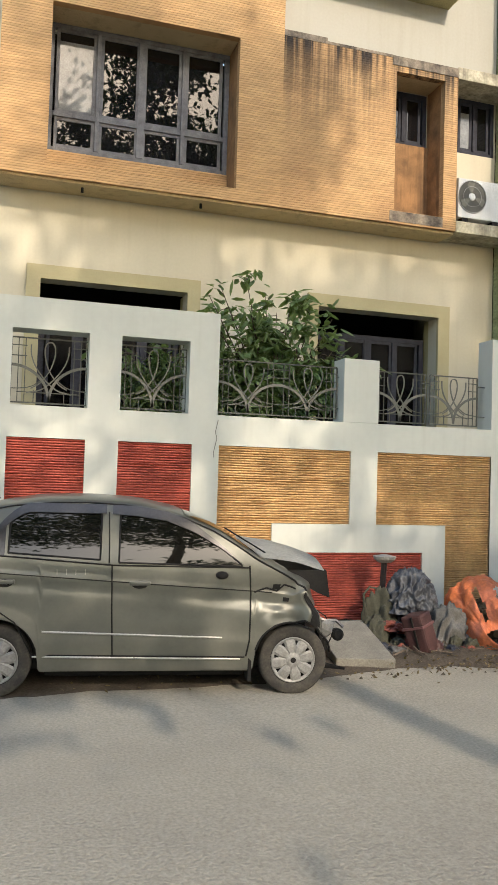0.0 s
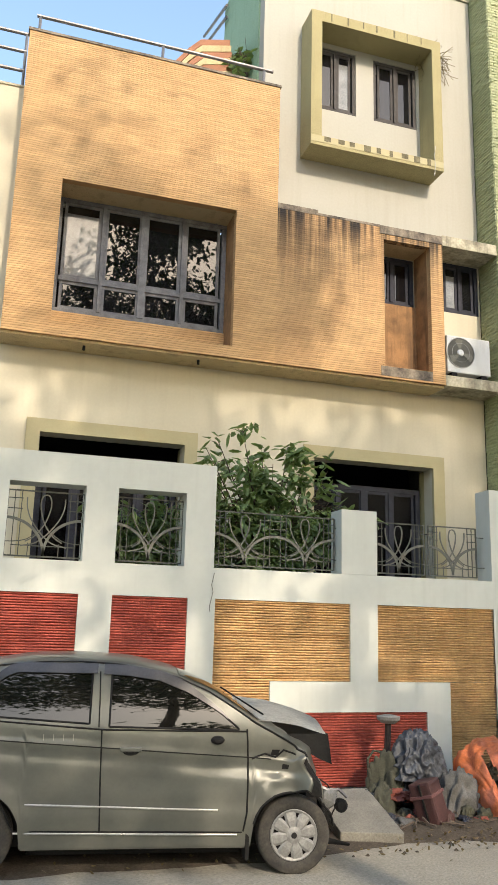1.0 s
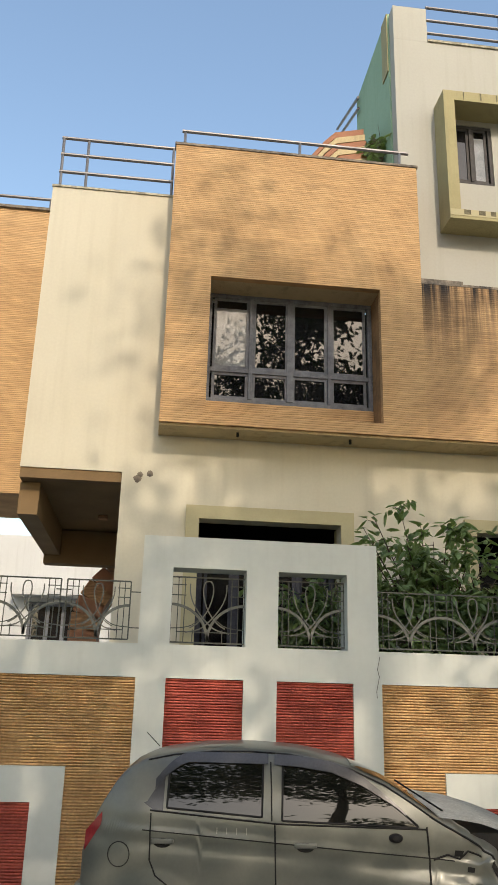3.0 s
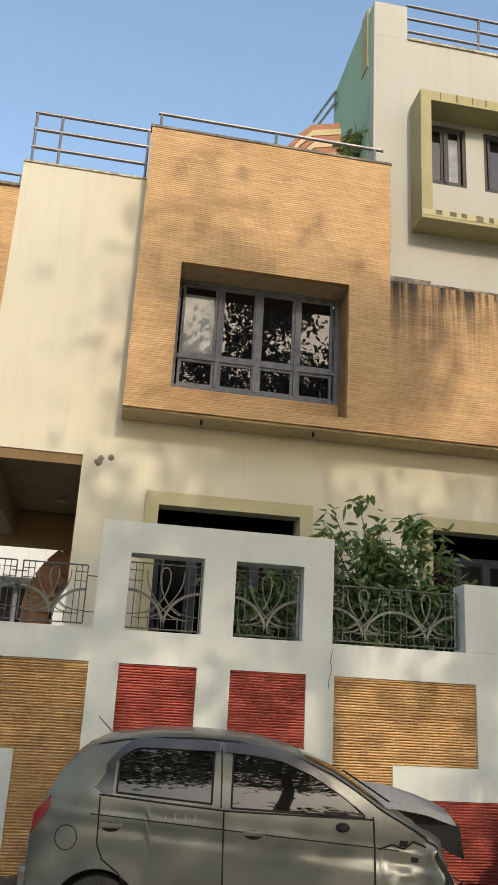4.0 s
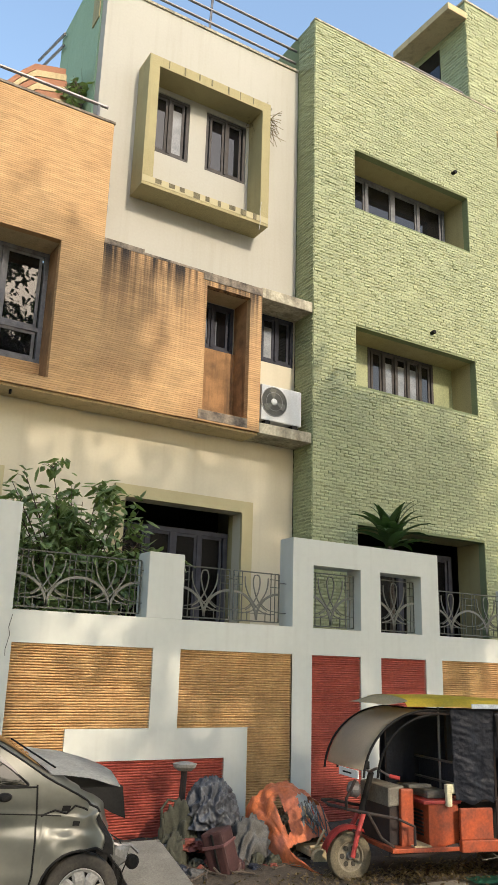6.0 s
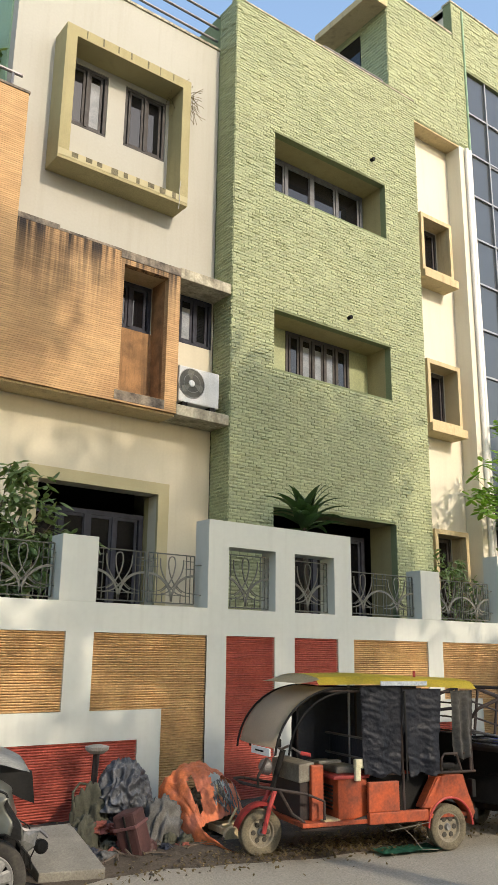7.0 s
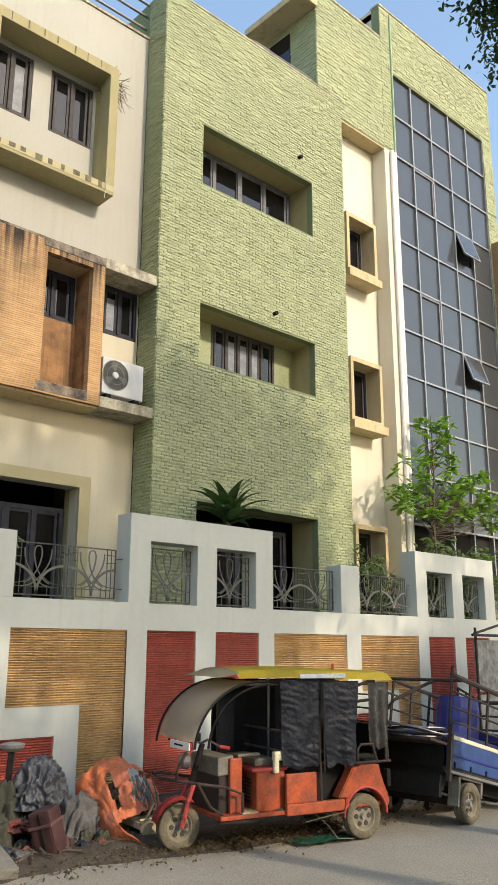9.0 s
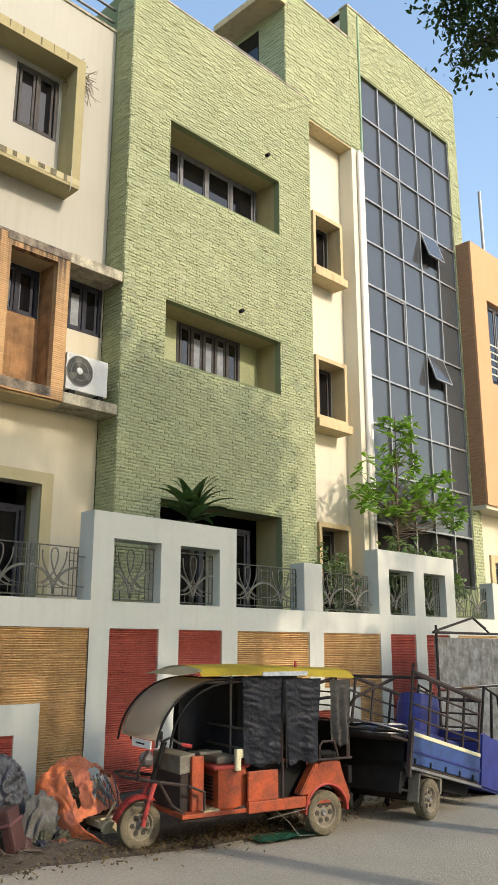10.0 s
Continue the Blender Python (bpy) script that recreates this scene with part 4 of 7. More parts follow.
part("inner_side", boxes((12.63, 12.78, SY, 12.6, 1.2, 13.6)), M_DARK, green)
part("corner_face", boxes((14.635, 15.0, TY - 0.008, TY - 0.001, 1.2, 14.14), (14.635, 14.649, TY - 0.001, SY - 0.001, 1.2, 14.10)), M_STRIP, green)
# pale strip with three box windows
bws = [(13.13, 14.20, 10.35, 11.80), (13.13, 14.22, 6.78, 8.25), (13.13, 14.20, 1.45, 4.52)]
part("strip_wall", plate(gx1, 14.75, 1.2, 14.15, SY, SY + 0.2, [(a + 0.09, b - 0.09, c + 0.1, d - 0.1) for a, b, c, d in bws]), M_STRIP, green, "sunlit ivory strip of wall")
for a, b, c, d in bws:
    part("window_hood", plate(a, b, c, d, TY + 0.02, SY, [(a + 0.09, b - 0.09, c + 0.1, d - 0.1)]), M_SAND, green, "ochre box frame round a small window")
    part("hood_ledge", boxes((a - 0.02, b + 0.06, TY - 0.06, SY, c - 0.18, c)), M_SAND, green)
    window(green, a + 0.09, b - 0.09, c + 0.1, d - 0.1, SY + 0.03, 2, 0.05, frame_mat=M_FRAME_DARK)
# stair tower
tx0, tx1, tz0, tz1 = 12.2, 19.84, 17.37, 18.40
gl = (15.03, 19.36, 3.4, 16.53)
part("tower_wall", plate(14.65, tx1, 1.2, tz1, TY, TY + 0.25, [gl]), M_GROUT, green)
part("tower_wall", plate(tx0, 14.65, 14.15, tz0, TY, TY + 0.25), M_GROUT, green)
each("tower_side", [(tx0, tx0 + 0.2, TY + 0.25, 15, 13.6, tz0), (14.65, 14.85, TY + 0.25, 11.8, 17.37, tz1), (14.65, 14.95, TY + 0.25, SY, 1.2, 14.15), (tx1 - 0.2, tx1, TY + 0.25, 16, 1.2, tz1)], M_CREAM, green)
part("tower_soffit", boxes((gx1, 14.65, TY + 0.01, SY + 0.2, 14.11, 14.15)), M_SAND, green)
each("tower_roof", [(tx0, 14.65, TY + 0.25, 15, tz0 - 0.3, tz0 - 0.1), (14.65, tx1, TY + 0.25, 16, tz1 - 0.3, tz1 - 0.1)], M_CONCRETE, green)
part("tower_back", boxes((14.95, tx1 - 0.2, 13.0, 13.1, 1.2, tz1 - 0.3)), M_DARK, green)
tiles("tower_tiles", 14.65, tx1, 14.2, tz1, TY - 0.001, [gl], green, w=0.20, h=0.085, d=0.013)
tiles("tower_tiles", tx0, 14.65, 14.17, tz0, TY - 0.001, [], green, w=0.20, h=0.085, d=0.013)
tiles("tower_tiles", 19.37, tx1, 3.0, 14.2, TY - 0.001, [], green, w=0.20, h=0.085, d=0.013)
tiles("tower_tiles", TY, 14.5, 13.9, tz0, tx0 - 0.001, [(11.9, 12.6, 15.3, 16.6)], green, side=True, w=0.20, h=0.085)
each("coping", [(14.63, tx1 + 0.02, TY - 0.02, TY + 0.27, tz1, tz1 + 0.05), (tx0 - 0.02, 14.63, TY - 0.02, TY + 0.27, tz0, tz0 + 0.05)], M_LEDGE, green)
for ln in ([(14.86, TY - 0.06, 14.1), (14.86, TY - 0.06, 2.0)], [(14.98, TY - 0.05, 14.1), (14.98, TY - 0.05, 2.0)]):
    part("drain_pipe", bars([ln], 0.055, 12), M_PIPE, green, "white rain pipe")
part("drain_pipe", bars([[(15.05, TY - 0.03, 18.3), (15.05, TY - 0.03, 14.1)]], 0.03, 8), M_GREENPAINT, green)
part("stair_window", boxes((tx0 - 0.03, tx0 + 0.02, 11.9, 12.6, 15.3, 16.6)), M_PANE, green)
part("stair_canopy", boxes((11.6, tx0, 11.0, 12.9, 16.82, 17.0), bevel=0.01), M_SAND, green, "flat concrete canopy at the roof door")
railing("roof_railing", 10.2, 12.0, 11.1, 14.42, (0.12, 0.3), (10.2, 11.2, 12.0), "short white rail on the green roof")
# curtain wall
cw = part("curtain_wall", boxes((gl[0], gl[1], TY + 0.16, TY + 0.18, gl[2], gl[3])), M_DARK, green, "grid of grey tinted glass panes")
pitch_x = (gl[1] - gl[0]) / 5
zrows = [16.53 - 0.02]
zrows += [16.53 - 1.2 - 1.178 * k for k in range(10)]
openers = {(3, 3), (3, 6)}
for r in range(len(zrows) - 1):
    zt, zb = zrows[r], zrows[r + 1]
    part("mullion", boxes((gl[0], gl[1], TY + 0.02, TY + 0.11, zb - 0.022, zb + 0.022)), M_ALU, cw)
    for c in range(5):
        xa, xb = gl[0] + pitch_x * c + 0.02, gl[0] + pitch_x * (c + 1) - 0.02
        if (c, r) in openers:
            zo = zb + 0.36
            bm = boxes((xa + 0.03, xb - 0.03, -0.012, 0.012, -(zt - zo) + 0.08, 0.0))
            o = part("open_vent", bm, M_CURTAINWALL, cw, "top-hung vent standing open")
            o.matrix_world = pose(0, TY + 0.03, zt - 0.03, -18)
            part("vent_frame", boxes((xa + 0.03, xb - 0.03, -0.018, 0.016, -(zt - zo) + 0.05, -(zt - zo) + 0.1), (xa + 0.02, xa + 0.06, -0.018, 0.016, -(zt - zo) + 0.06, 0), (xb - 0.06, xb - 0.02, -0.018, 0.016, -(zt - zo) + 0.06, 0)), M_ALU, cw).matrix_world = pose(0, TY + 0.03, zt - 0.03, -18)
            part("pane", boxes((xa, xb, TY + 0.07, TY + 0.08, zb + 0.02, zo - 0.05)), M_CURTAINWALL, cw)
        else:
            p = part("pane", boxes((xa, xb, -0.005, 0.005, -(zt - zb) / 2 + 0.02, (zt - zb) / 2 - 0.02)), M_CURTAINWALL, cw)
            p.matrix_world = pose(0, TY + 0.07, (zt + zb) / 2, random.uniform(-0.25, 0.25), 0, random.uniform(-0.02, 0.02))
            if (c, r) in ((1, 2), (1, 5)):
                part("vent_frame", boxes((xa + 0.01, xb - 0.01, TY + 0.03, TY + 0.06, zt - 0.09, zt - 0.03), (xb - 0.06, xb - 0.01, TY + 0.03, TY + 0.06, zb + 0.03, zt - 0.09)), M_FRAME, cw)
for c in range(6):
    part("mullion", boxes((gl[0] + pitch_x * c - 0.022, gl[0] + pitch_x * c + 0.022, TY + 0.015, TY + 0.11, gl[2], gl[3])), M_ALU, cw)

# ---------------- the peach house beyond ----------------
peach = thing("peach_house", "peach painted house with a brown faced side", "house", (0, 0, 0))
part("side_wall", boxes((19.42, 19.6, 10.64, 16, 5.6, 13.2)), M_BROWN, peach, "brown faced side wall")
part("front_wall", plate(19.42, 27, 5.6, 13.2, 10.58, 10.64, [(20.15, 21.6, 9.1, 11.6)]), M_PEACH, peach)
part("front_inner", plate(19.6, 27, 5.6, 13.2, 10.64, 10.82, [(20.15, 21.6, 9.1, 11.6)]), M_PEACH, peach)
part("soffit", boxes((19.42, 27, 10.64, 11.3, 5.5, 5.6)), M_CREAM, peach)
part("lower_wall", plate(19.9, 27, 1.2, 5.5, 11.2, 11.4, [(20.6, 22.5, 1.45, 4.2)]), M_CREAM, peach)
part("door_surround", plate(20.4, 22.7, 1.45, 4.4, 11.14, 11.2, [(20.6, 22.5, 1.4, 4.2)]), M_SAND, peach)
window(peach, 20.6, 22.5, 1.45, 4.2, 11.3, 4, 0.08)
window(peach, 20.15, 21.6, 9.1, 11.6, 10.74, 2, 0.06)
part("window_bars", bars([[(20.15, 10.62, 9.4 + 0.22 * k), (21.6, 10.62, 9.4 + 0.22 * k)] for k in range(5)], 0.02, 6), M_WHITE, peach)
part("roof", boxes((19.6, 27, 10.82, 16, 12.7, 12.9)), M_CONCRETE, peach)
part("parapet", boxes((20.0, 27, 12.0, 12.2, 12.9, 13.9)), M_IVORY, peach)
part("vent_pipe", bars([[(21.0, 11.0, 12.88), (21.0, 11.0, 15.6)]], 0.05, 10), M_ALU, peach)

# ---------------- trees ----------------
# across the street, behind the eye: they shade the road and throw the dapple on the walls
for k, (x, y, h, sp, nl, size, bare) in enumerate(((-9.5, -6.0, 14.0, 4.4, 5000, 0.15, 0.5), (-4.4, -5.8, 14.8, 4.5, 5000, 0.15, 0.5), (0.6, -5.4, 14.5, 4.7, 5400, 0.15, 0.55), (4.9, -6.2, 20.6, 3.9, 4800, 0.15, 0.6),
                                                 (7.9, -5.3, 15.4, 3.2, 5200, 0.15, 0.68), (11.7, -5.2, 18.2, 2.7, 9000, 0.20, 0.72), (16.4, -6.3, 14.2, 3.8, 6500, 0.15, 0.55))):
    tree("street_tree", "tall leafy tree across the street", (x, y, 0), h, sp, 0.24, 22, nl, size, M_LEAF_DARK, 20 + k, 0.75, group="street trees", bare=bare)



# Unseen low trees and a wall, added to darken reflections and low sky light
for k in range(6):
    tree("garden_tree", "unseen low tree added to darken reflections", (-12 + 6.2 * k, -9.0 + 0.8 * (k % 2), 0), 5.0, 2.3, 0.12, 12, 2600, 0.17, M_LEAF_DARK, 60 + k, 0.7, group="street trees")
part("wall_south", boxes((-40, 60, -12.3, -12.0, 0, 2.6)), M_CONCRETE)
tagged(bpy.data.objects["wall_south"], "unseen plain wall added to close the far side", "wall", kind="structure")


def overhanging_tree():
    """A roadside tree; one limb reaches over the street with small drooping leaves."""
    t = thing("roadside_tree", "roadside tree with a fine-leaved limb hanging over the street", "tree", (9.6, -0.9, 0))
    rng = random.Random(4)
    lines = [([(0, 0, 0), (0.1, 0.1, 2.5), (-0.1, 0.1, 5.0), (0.1, 0, 8.0)], [0.2, 0.17, 0.14, 0.08])]
    tips = []
    for tx, ty, tz in ((-4.05, 4.1, 7.75), (-3.55, 4.0, 7.35), (-2.9, 4.0, 7.35), (-3.2, 4.1, 7.9), (-3.9, 4.15, 8.1), (-2.7, 4.0, 7.7), (-3.3, 4.3, 8.6), (-2.6, 3.9, 8.5)):
        a, b = Vector((-0.1, 0.1, 5.6)), Vector((tx, ty, tz))
        mid = a.lerp(b, 0.55) + Vector((0, 0, 1.2))
        lines.append(([a, a.lerp(mid, 0.5) + Vector((0, 0, 0.3)), mid, mid.lerp(b, 0.6) + Vector((0, 0, 0.15)), b], [0.06, 0.05, 0.03, 0.015, 0.005]))
        for k in range(26):
            f = rng.uniform(0.0, 1.0)
            s = mid.lerp(b, 0.65 + 0.35 * f)
            e = s + Vector((rng.uniform(-0.5, 0.5), rng.uniform(-0.4, 0.4), rng.uniform(-0.35, 0.35)))
            lines.append(([s, s.lerp(e, 0.5), e], [0.005, 0.004, 0.002]))
            tips += [s.lerp(e, g) for g in (0.3, 0.5, 0.7, 0.85, 1.0)]
    bm = bmesh.new()
    for p, r in lines:
        tube(bm, p, r, 6)
    part("trunk", bm, M_BARK, t, smooth=True)
    g = np.random.default_rng(3)
    tp = np.array([list(p) for p in tips])
    leaves_mesh("crown", tp[g.integers(0, len(tp), 12000)] + g.normal(0, 0.07, (12000, 3)), 0.034, M_LEAF_DARK, t, 1.9, 0.5, 6)


overhanging_tree()


def shrub(name, label, base, points, n_leaf, size, material, seed, clump=0.12, long=2.4, droop=0.35):
    """A bush of several stems that fan out from its foot to the given tips."""
    t = thing(name, label, "shrub", base)
    rng = random.Random(seed)
    bm = bmesh.new()
    tips = []
    for p in points:
        p = Vector(p)
        m = p * 0.5 + Vector((-p.x * 0.22, -p.y * 0.2, 0.12))
        line = [Vector((rng.uniform(-0.08, 0.08), rng.uniform(-0.08, 0.08), 0)), m * 0.6, m, m.lerp(p, 0.5) + Vector((0, 0, 0.04)), p]
        tube(bm, line, [0.022, 0.018, 0.013, 0.009, 0.004], 5)
        for k in range(9):
            f = rng.uniform(0.15, 1.0)
            s = m.lerp(p, f)
            e = s + Vector((rng.uniform(-1, 1), rng.uniform(-1, 1), rng.uniform(-0.4, 0.9))) * 0.28
            tube(bm, [s, s.lerp(e, 0.5) + Vector((0, 0, 0.03)), e], [0.006, 0.005, 0.002], 4)
            tips += [s.lerp(e, q) for q in (0.4, 0.7, 0.9, 1.0, 1.0)]
    part("stem", bm, M_BARK, t, smooth=True)
    g = np.random.default_rng(seed)
    tp = np.array([list(p) for p in tips])
    leaves_mesh("foliage", tp[g.integers(0, len(tp), n_leaf)] + g.normal(0, clump * 0.4, (n_leaf, 3)), size, material, t, long, droop, seed)
    return t


rs = random.Random(11)
shrub("garden_shrub", "leafy green shrub growing over the compound wall", (3.6, 10.35, 1.45),
      [(-0.95, -0.1, 2.75), (-0.75, 0.1, 2.95), (-0.45, -0.1, 3.05), (-0.1, 0.1, 2.85), (0.25, 0.0, 2.9), (0.5, -0.1, 2.5), (0.85, 0.0, 2.6), (1.05, 0.1, 2.1), (1.2, -0.1, 1.85), (-0.6, -0.2, 2.2), (-0.2, -0.2, 2.0), (0.3, -0.25, 2.0), (0.65, -0.2, 1.7),
       (-0.7, -0.2, 1.6), (-0.3, -0.25, 1.5), (0.1, -0.2, 1.4), (0.5, -0.25, 1.3), (-1.0, 0, 2.2), (-0.9, -0.1, 2.5), (0.0, -0.1, 2.6), (0.55, 0, 2.75), (0.9, 0, 2.2), (0.0, -0.2, 2.2), (-0.4, -0.2, 2.6), (-0.85, -0.15, 1.8)], 2600, 0.078, M_LEAF, 7, 0.14)
shrub("garden_shrub", "low leafy shrub behind the wall opening", (1.9, 10.45, 1.45), [(-0.5, 0, 1.9), (-0.2, -0.1, 2.0), (0.2, 0, 1.95), (0.5, 0, 2.1), (0.1, -0.1, 1.5), (-0.35, -0.1, 1.4), (0.45, -0.1, 1.5), (0.0, -0.3, 1.85), (0.3, -0.35, 1.7), (0.55, -0.3, 1.9), (0.15, -0.35, 1.3), (0.5, -0.3, 1.25)], 1500, 0.062, M_LEAF, 9)
def rosette_tree(base, seed):
    """A young tree: a leader and side limbs, each twig ending in a rosette of broad leaves."""
    t = thing("garden_tree", "young tree with bright green leaves behind the wall", "tree", base)
    rng = random.Random(seed)
    bm = bmesh.new()
    leader = [Vector((0.0, 0, 0)), Vector((0.05, 0, 1.6)), Vector((-0.02, 0.02, 3.0)), Vector((0.06, 0, 4.4)), Vector((0.05, 0, 5.7))]
    tube(bm, leader, [0.05, 0.04, 0.03, 0.02, 0.008], 7)
    tufts = []
    lobes = (((0.05, 5.2), (0.30, 0.75), 10), ((0.35, 4.6), (0.35, 0.4), 8), ((-0.75, 4.45), (0.3, 0.35), 6), ((-1.3, 3.75), (0.3, 0.45), 8), ((-0.4, 3.7), (0.6, 0.45), 14), ((1.35, 4.0), (0.75, 0.5), 28), ((2.1, 3.7), (0.45, 0.45), 16), ((0.6, 3.6), (0.7, 0.45), 16))
    for (cx, cz), (rx, rz), n in lobes:
        for k in range(n):
            a, q = rng.uniform(0, 6.28), math.sqrt(rng.random())
            p = Vector((cx + rx * q * math.cos(a), rng.uniform(-0.35, 0.35), cz + rz * q * math.sin(a)))
            f = max(0.46, (p.z - 1.1 - 0.35 * abs(p.x)) / 5.7)
            f = min(0.97, f + rng.uniform(0.0, 0.16))
            i = min(3, int(f * 4))
            root = leader[i].lerp(leader[i + 1], f * 4 - i)
            tube(bm, [root, root.lerp(p, 0.5) + Vector((0, 0, -0.08)), p], [0.012, 0.008, 0.004], 5)
            tufts.append(p)
    part("trunk", bm, M_BARK, t, smooth=True)
    vs, fs = [], []
    for p in tufts:
        for k in range(rng.randint(11, 16)):
            az, el = k * 2.4 + rng.uniform(-0.3, 0.3), rng.uniform(-0.35, 1.0)
            d = Vector((math.cos(az) * math.cos(el), math.sin(az) * math.cos(el), math.sin(el)))
            sd = Vector((-math.sin(az), math.cos(az), rng.uniform(-0.3, 0.3))).normalized()
            up, ln = d.cross(sd).normalized() * -1, rng.uniform(0.15, 0.27)
            w, o = ln * rng.uniform(0.19, 0.26), p + Vector((rng.uniform(-0.05, 0.05), rng.uniform(-0.05, 0.05), rng.uniform(-0.1, 0.05)))
            b = len(vs)
            for f, g in ((0.0, 0.06), (0.3, 0.75), (0.62, 1.0), (0.85, 0.6), (1.0, 0.04)):
                c = o + d * ln * f - Vector((0, 0, 1)) * ln * 0.28 * f * f
                vs += [tuple(c + sd * w * g + up * w * 0.25 * g), tuple(c), tuple(c - sd * w * g + up * w * 0.25 * g)]
            for r in range(4):
                q = b + 3 * r
                fs += [(q, q + 1, q + 4, q + 3), (q + 1, q + 2, q + 5, q + 4)]
    me = bpy.data.meshes.new("crown")
    me.from_pydata(vs, [], fs)
    me.materials.append(M_LEAF_LIGHT)
    new("crown", me).parent = t


rosette_tree((15.15, 10.5, 1.45), 12)
shrub("garden_shrub", "dense shrub filling the yard behind the wall", (15.3, 10.3, 1.45), [(-1.0, 0, 2.5), (-0.5, 0, 2.6), (0, 0, 2.5), (0.5, 0, 2.7), (1.0, 0, 2.6), (1.6, 0, 2.5), (2.2, 0, 2.3), (-0.8, 0, 1.8), (0.2, 0, 1.8), (1.3, 0, 1.7), (0.8, 0, 2.3), (-0.3, 0, 2.2), (1.9, 0, 2.0)], 2300, 0.10, M_LEAF, 13, 0.2, 2.0)
shrub("garden_shrub", "small shrub behind the iron grille", (12.55, 10.2, 1.45), [(-0.4, 0, 2.2), (-0.1, 0, 2.3), (0.25, 0, 2.2), (0.5, 0, 2.0), (0, 0, 1.6), (-0.3, 0, 1.5), (0.35, 0, 1.5)], 650, 0.06, M_LEAF, 14)
shrub("roof_plant", "weedy plant rooted in the stair tower wall", (3.62, 12.1, 11.1), [(-0.15, 0, 0.75), (-0.05, -0.1, 0.6), (-0.25, -0.1, 0.4), (-0.1, 0, 0.2)], 90, 0.11, M_LEAF, 15, 0.1, 1.8)


def dracaena(x, y, z):
    t = thing("palm_plant", "spiky dark green potted palm above the wall", "plant", (x, y, z))
    part("stem", bars([[(0, 0, -0.8), (0.03, 0, 0.9), (0, 0, 1.95)]], 0.04, 8), M_BARK, t)
    rng = random.Random(2)
    for k in range(36):
        bm = bmesh.new()
        az, el = rng.uniform(0, 6.28), rng.uniform(0.15, 1.45)
        ln, w = rng.uniform(0.5, 0.85), 0.12
        d = Vector((math.cos(az), math.sin(az), 0))
        s = Vector((-math.sin(az), math.cos(az), 0))
        prev = None
        p = Vector((0, 0, 1.9 + rng.uniform(-0.1, 0.15)))
        for i in range(7):
            f = i / 6
            e = el - f * f * 1.0
            ww = w * (0.5 + 1.2 * f if f < 0.4 else 1.0 * (1 - f) / 0.6 + 0.02)
            row = [bm.verts.new(p + s * ww), bm.verts.new(p - Vector((0, 0, 0.25 * ww))), bm.verts.new(p - s * ww)]
            if prev:
                for a in (0, 1):
                    bm.faces.new((prev[a], prev[a + 1], row[a + 1], row[a]))
            prev = row
            p = p + (d * math.cos(e) + Vector((0, 0, math.sin(e)))) * ln / 6
        part("blade", bm, M_LEAF_DARK, t)


dracaena(8.75, 10.10, 2.12)
twig = thing("dry_creeper", "dry creeper clinging to the window hood", "plant", (6.75, 11.30, 12.0))
rt = random.Random(8)
stems = []
for k in range(110):
    p, run = Vector((rt.uniform(-0.12, 0.30), rt.uniform(-0.06, 0.02), rt.uniform(-0.30, 0.12))), []
    d = Vector((rt.uniform(-0.6, 1.0), rt.uniform(-0.3, 0.1), rt.uniform(-1.0, 0.7))).normalized()
    for i in range(5):
        run.append(tuple(p))
        d = (d + Vector((rt.uniform(-0.5, 0.5), rt.uniform(-0.3, 0.2), rt.uniform(-0.65, 0.35)))).normalized()
        p = p + d * rt.uniform(0.05, 0.11)
    stems.append(run)
part("creeper_stem", bars(stems, 0.0045, 3), M_LEAF_DRY, twig)

# ---------------- the wrecked hatchback ----------------
M_CAR = mat("dusty_grey_paint", (0.092, 0.097, 0.084), (0.155, 0.152, 0.126), rough=0.36, scale=1.6, fine=40, amount=0.8, bump=0.02, metal=0.25, coat=0.35, grain_f=0.15)
M_CARGLASS = mat("car_glass", (0.006, 0.006, 0.005), (0.012, 0.011, 0.009), rough=0.02, scale=3.0, fine=5, amount=0.5, bump=0.006, bump_d=0.02, spec=0.6)
M_VISOR = mat("smoked_visor", (0.028, 0.028, 0.032), (0.045, 0.045, 0.05), rough=0.22, bump=0.0, spec=0.6)
M_CHROME = mat("dull_chrome", (0.55, 0.54, 0.50), rough=0.3, metal=0.9, amount=0.4)
M_HUBCAP = mat("silver_hubcap", (0.25, 0.25, 0.24), (0.16, 0.155, 0.145), rough=0.5, metal=0.3, scale=9, amount=0.6)
M_RIM = mat("dusty_wheel_rim", (0.25, 0.22, 0.16), (0.13, 0.11, 0.08), rough=0.8, scale=14, amount=0.7)
M_LAMP = mat("red_lamp", (0.26, 0.018, 0.022), (0.16, 0.012, 0.014), rough=0.15, bump=0.0, amount=0.5)
M_HEADLAMP = mat("clear_lamp", (0.20, 0.20, 0.19), (0.10, 0.10, 0.10), rough=0.2, amount=0.6, scale=9)
# Pale grey: sun and sky on the bonnet are put into the paint
M_BONNET = mat("sunlit_bonnet_paint", (0.62, 0.62, 0.57), (0.46, 0.46, 0.42), rough=0.5, scale=5, fine=40, amount=0.7, bump=0.05)
M_CHALK = mat("finger_marks", (0.30, 0.29, 0.25), rough=0.9)

TOP = ((-0.58, 0.80), (-0.54, 1.02), (-0.43, 1.25), (-0.28, 1.46), (-0.10, 1.56), (0.25, 1.62), (0.7, 1.635), (1.1, 1.615), (1.45, 1.545), (1.8, 1.40), (2.1, 1.205), (2.3, 1.085), (2.45, 1.01), (2.58, 0.93), (2.64, 0.82), (2.70, 0.66))


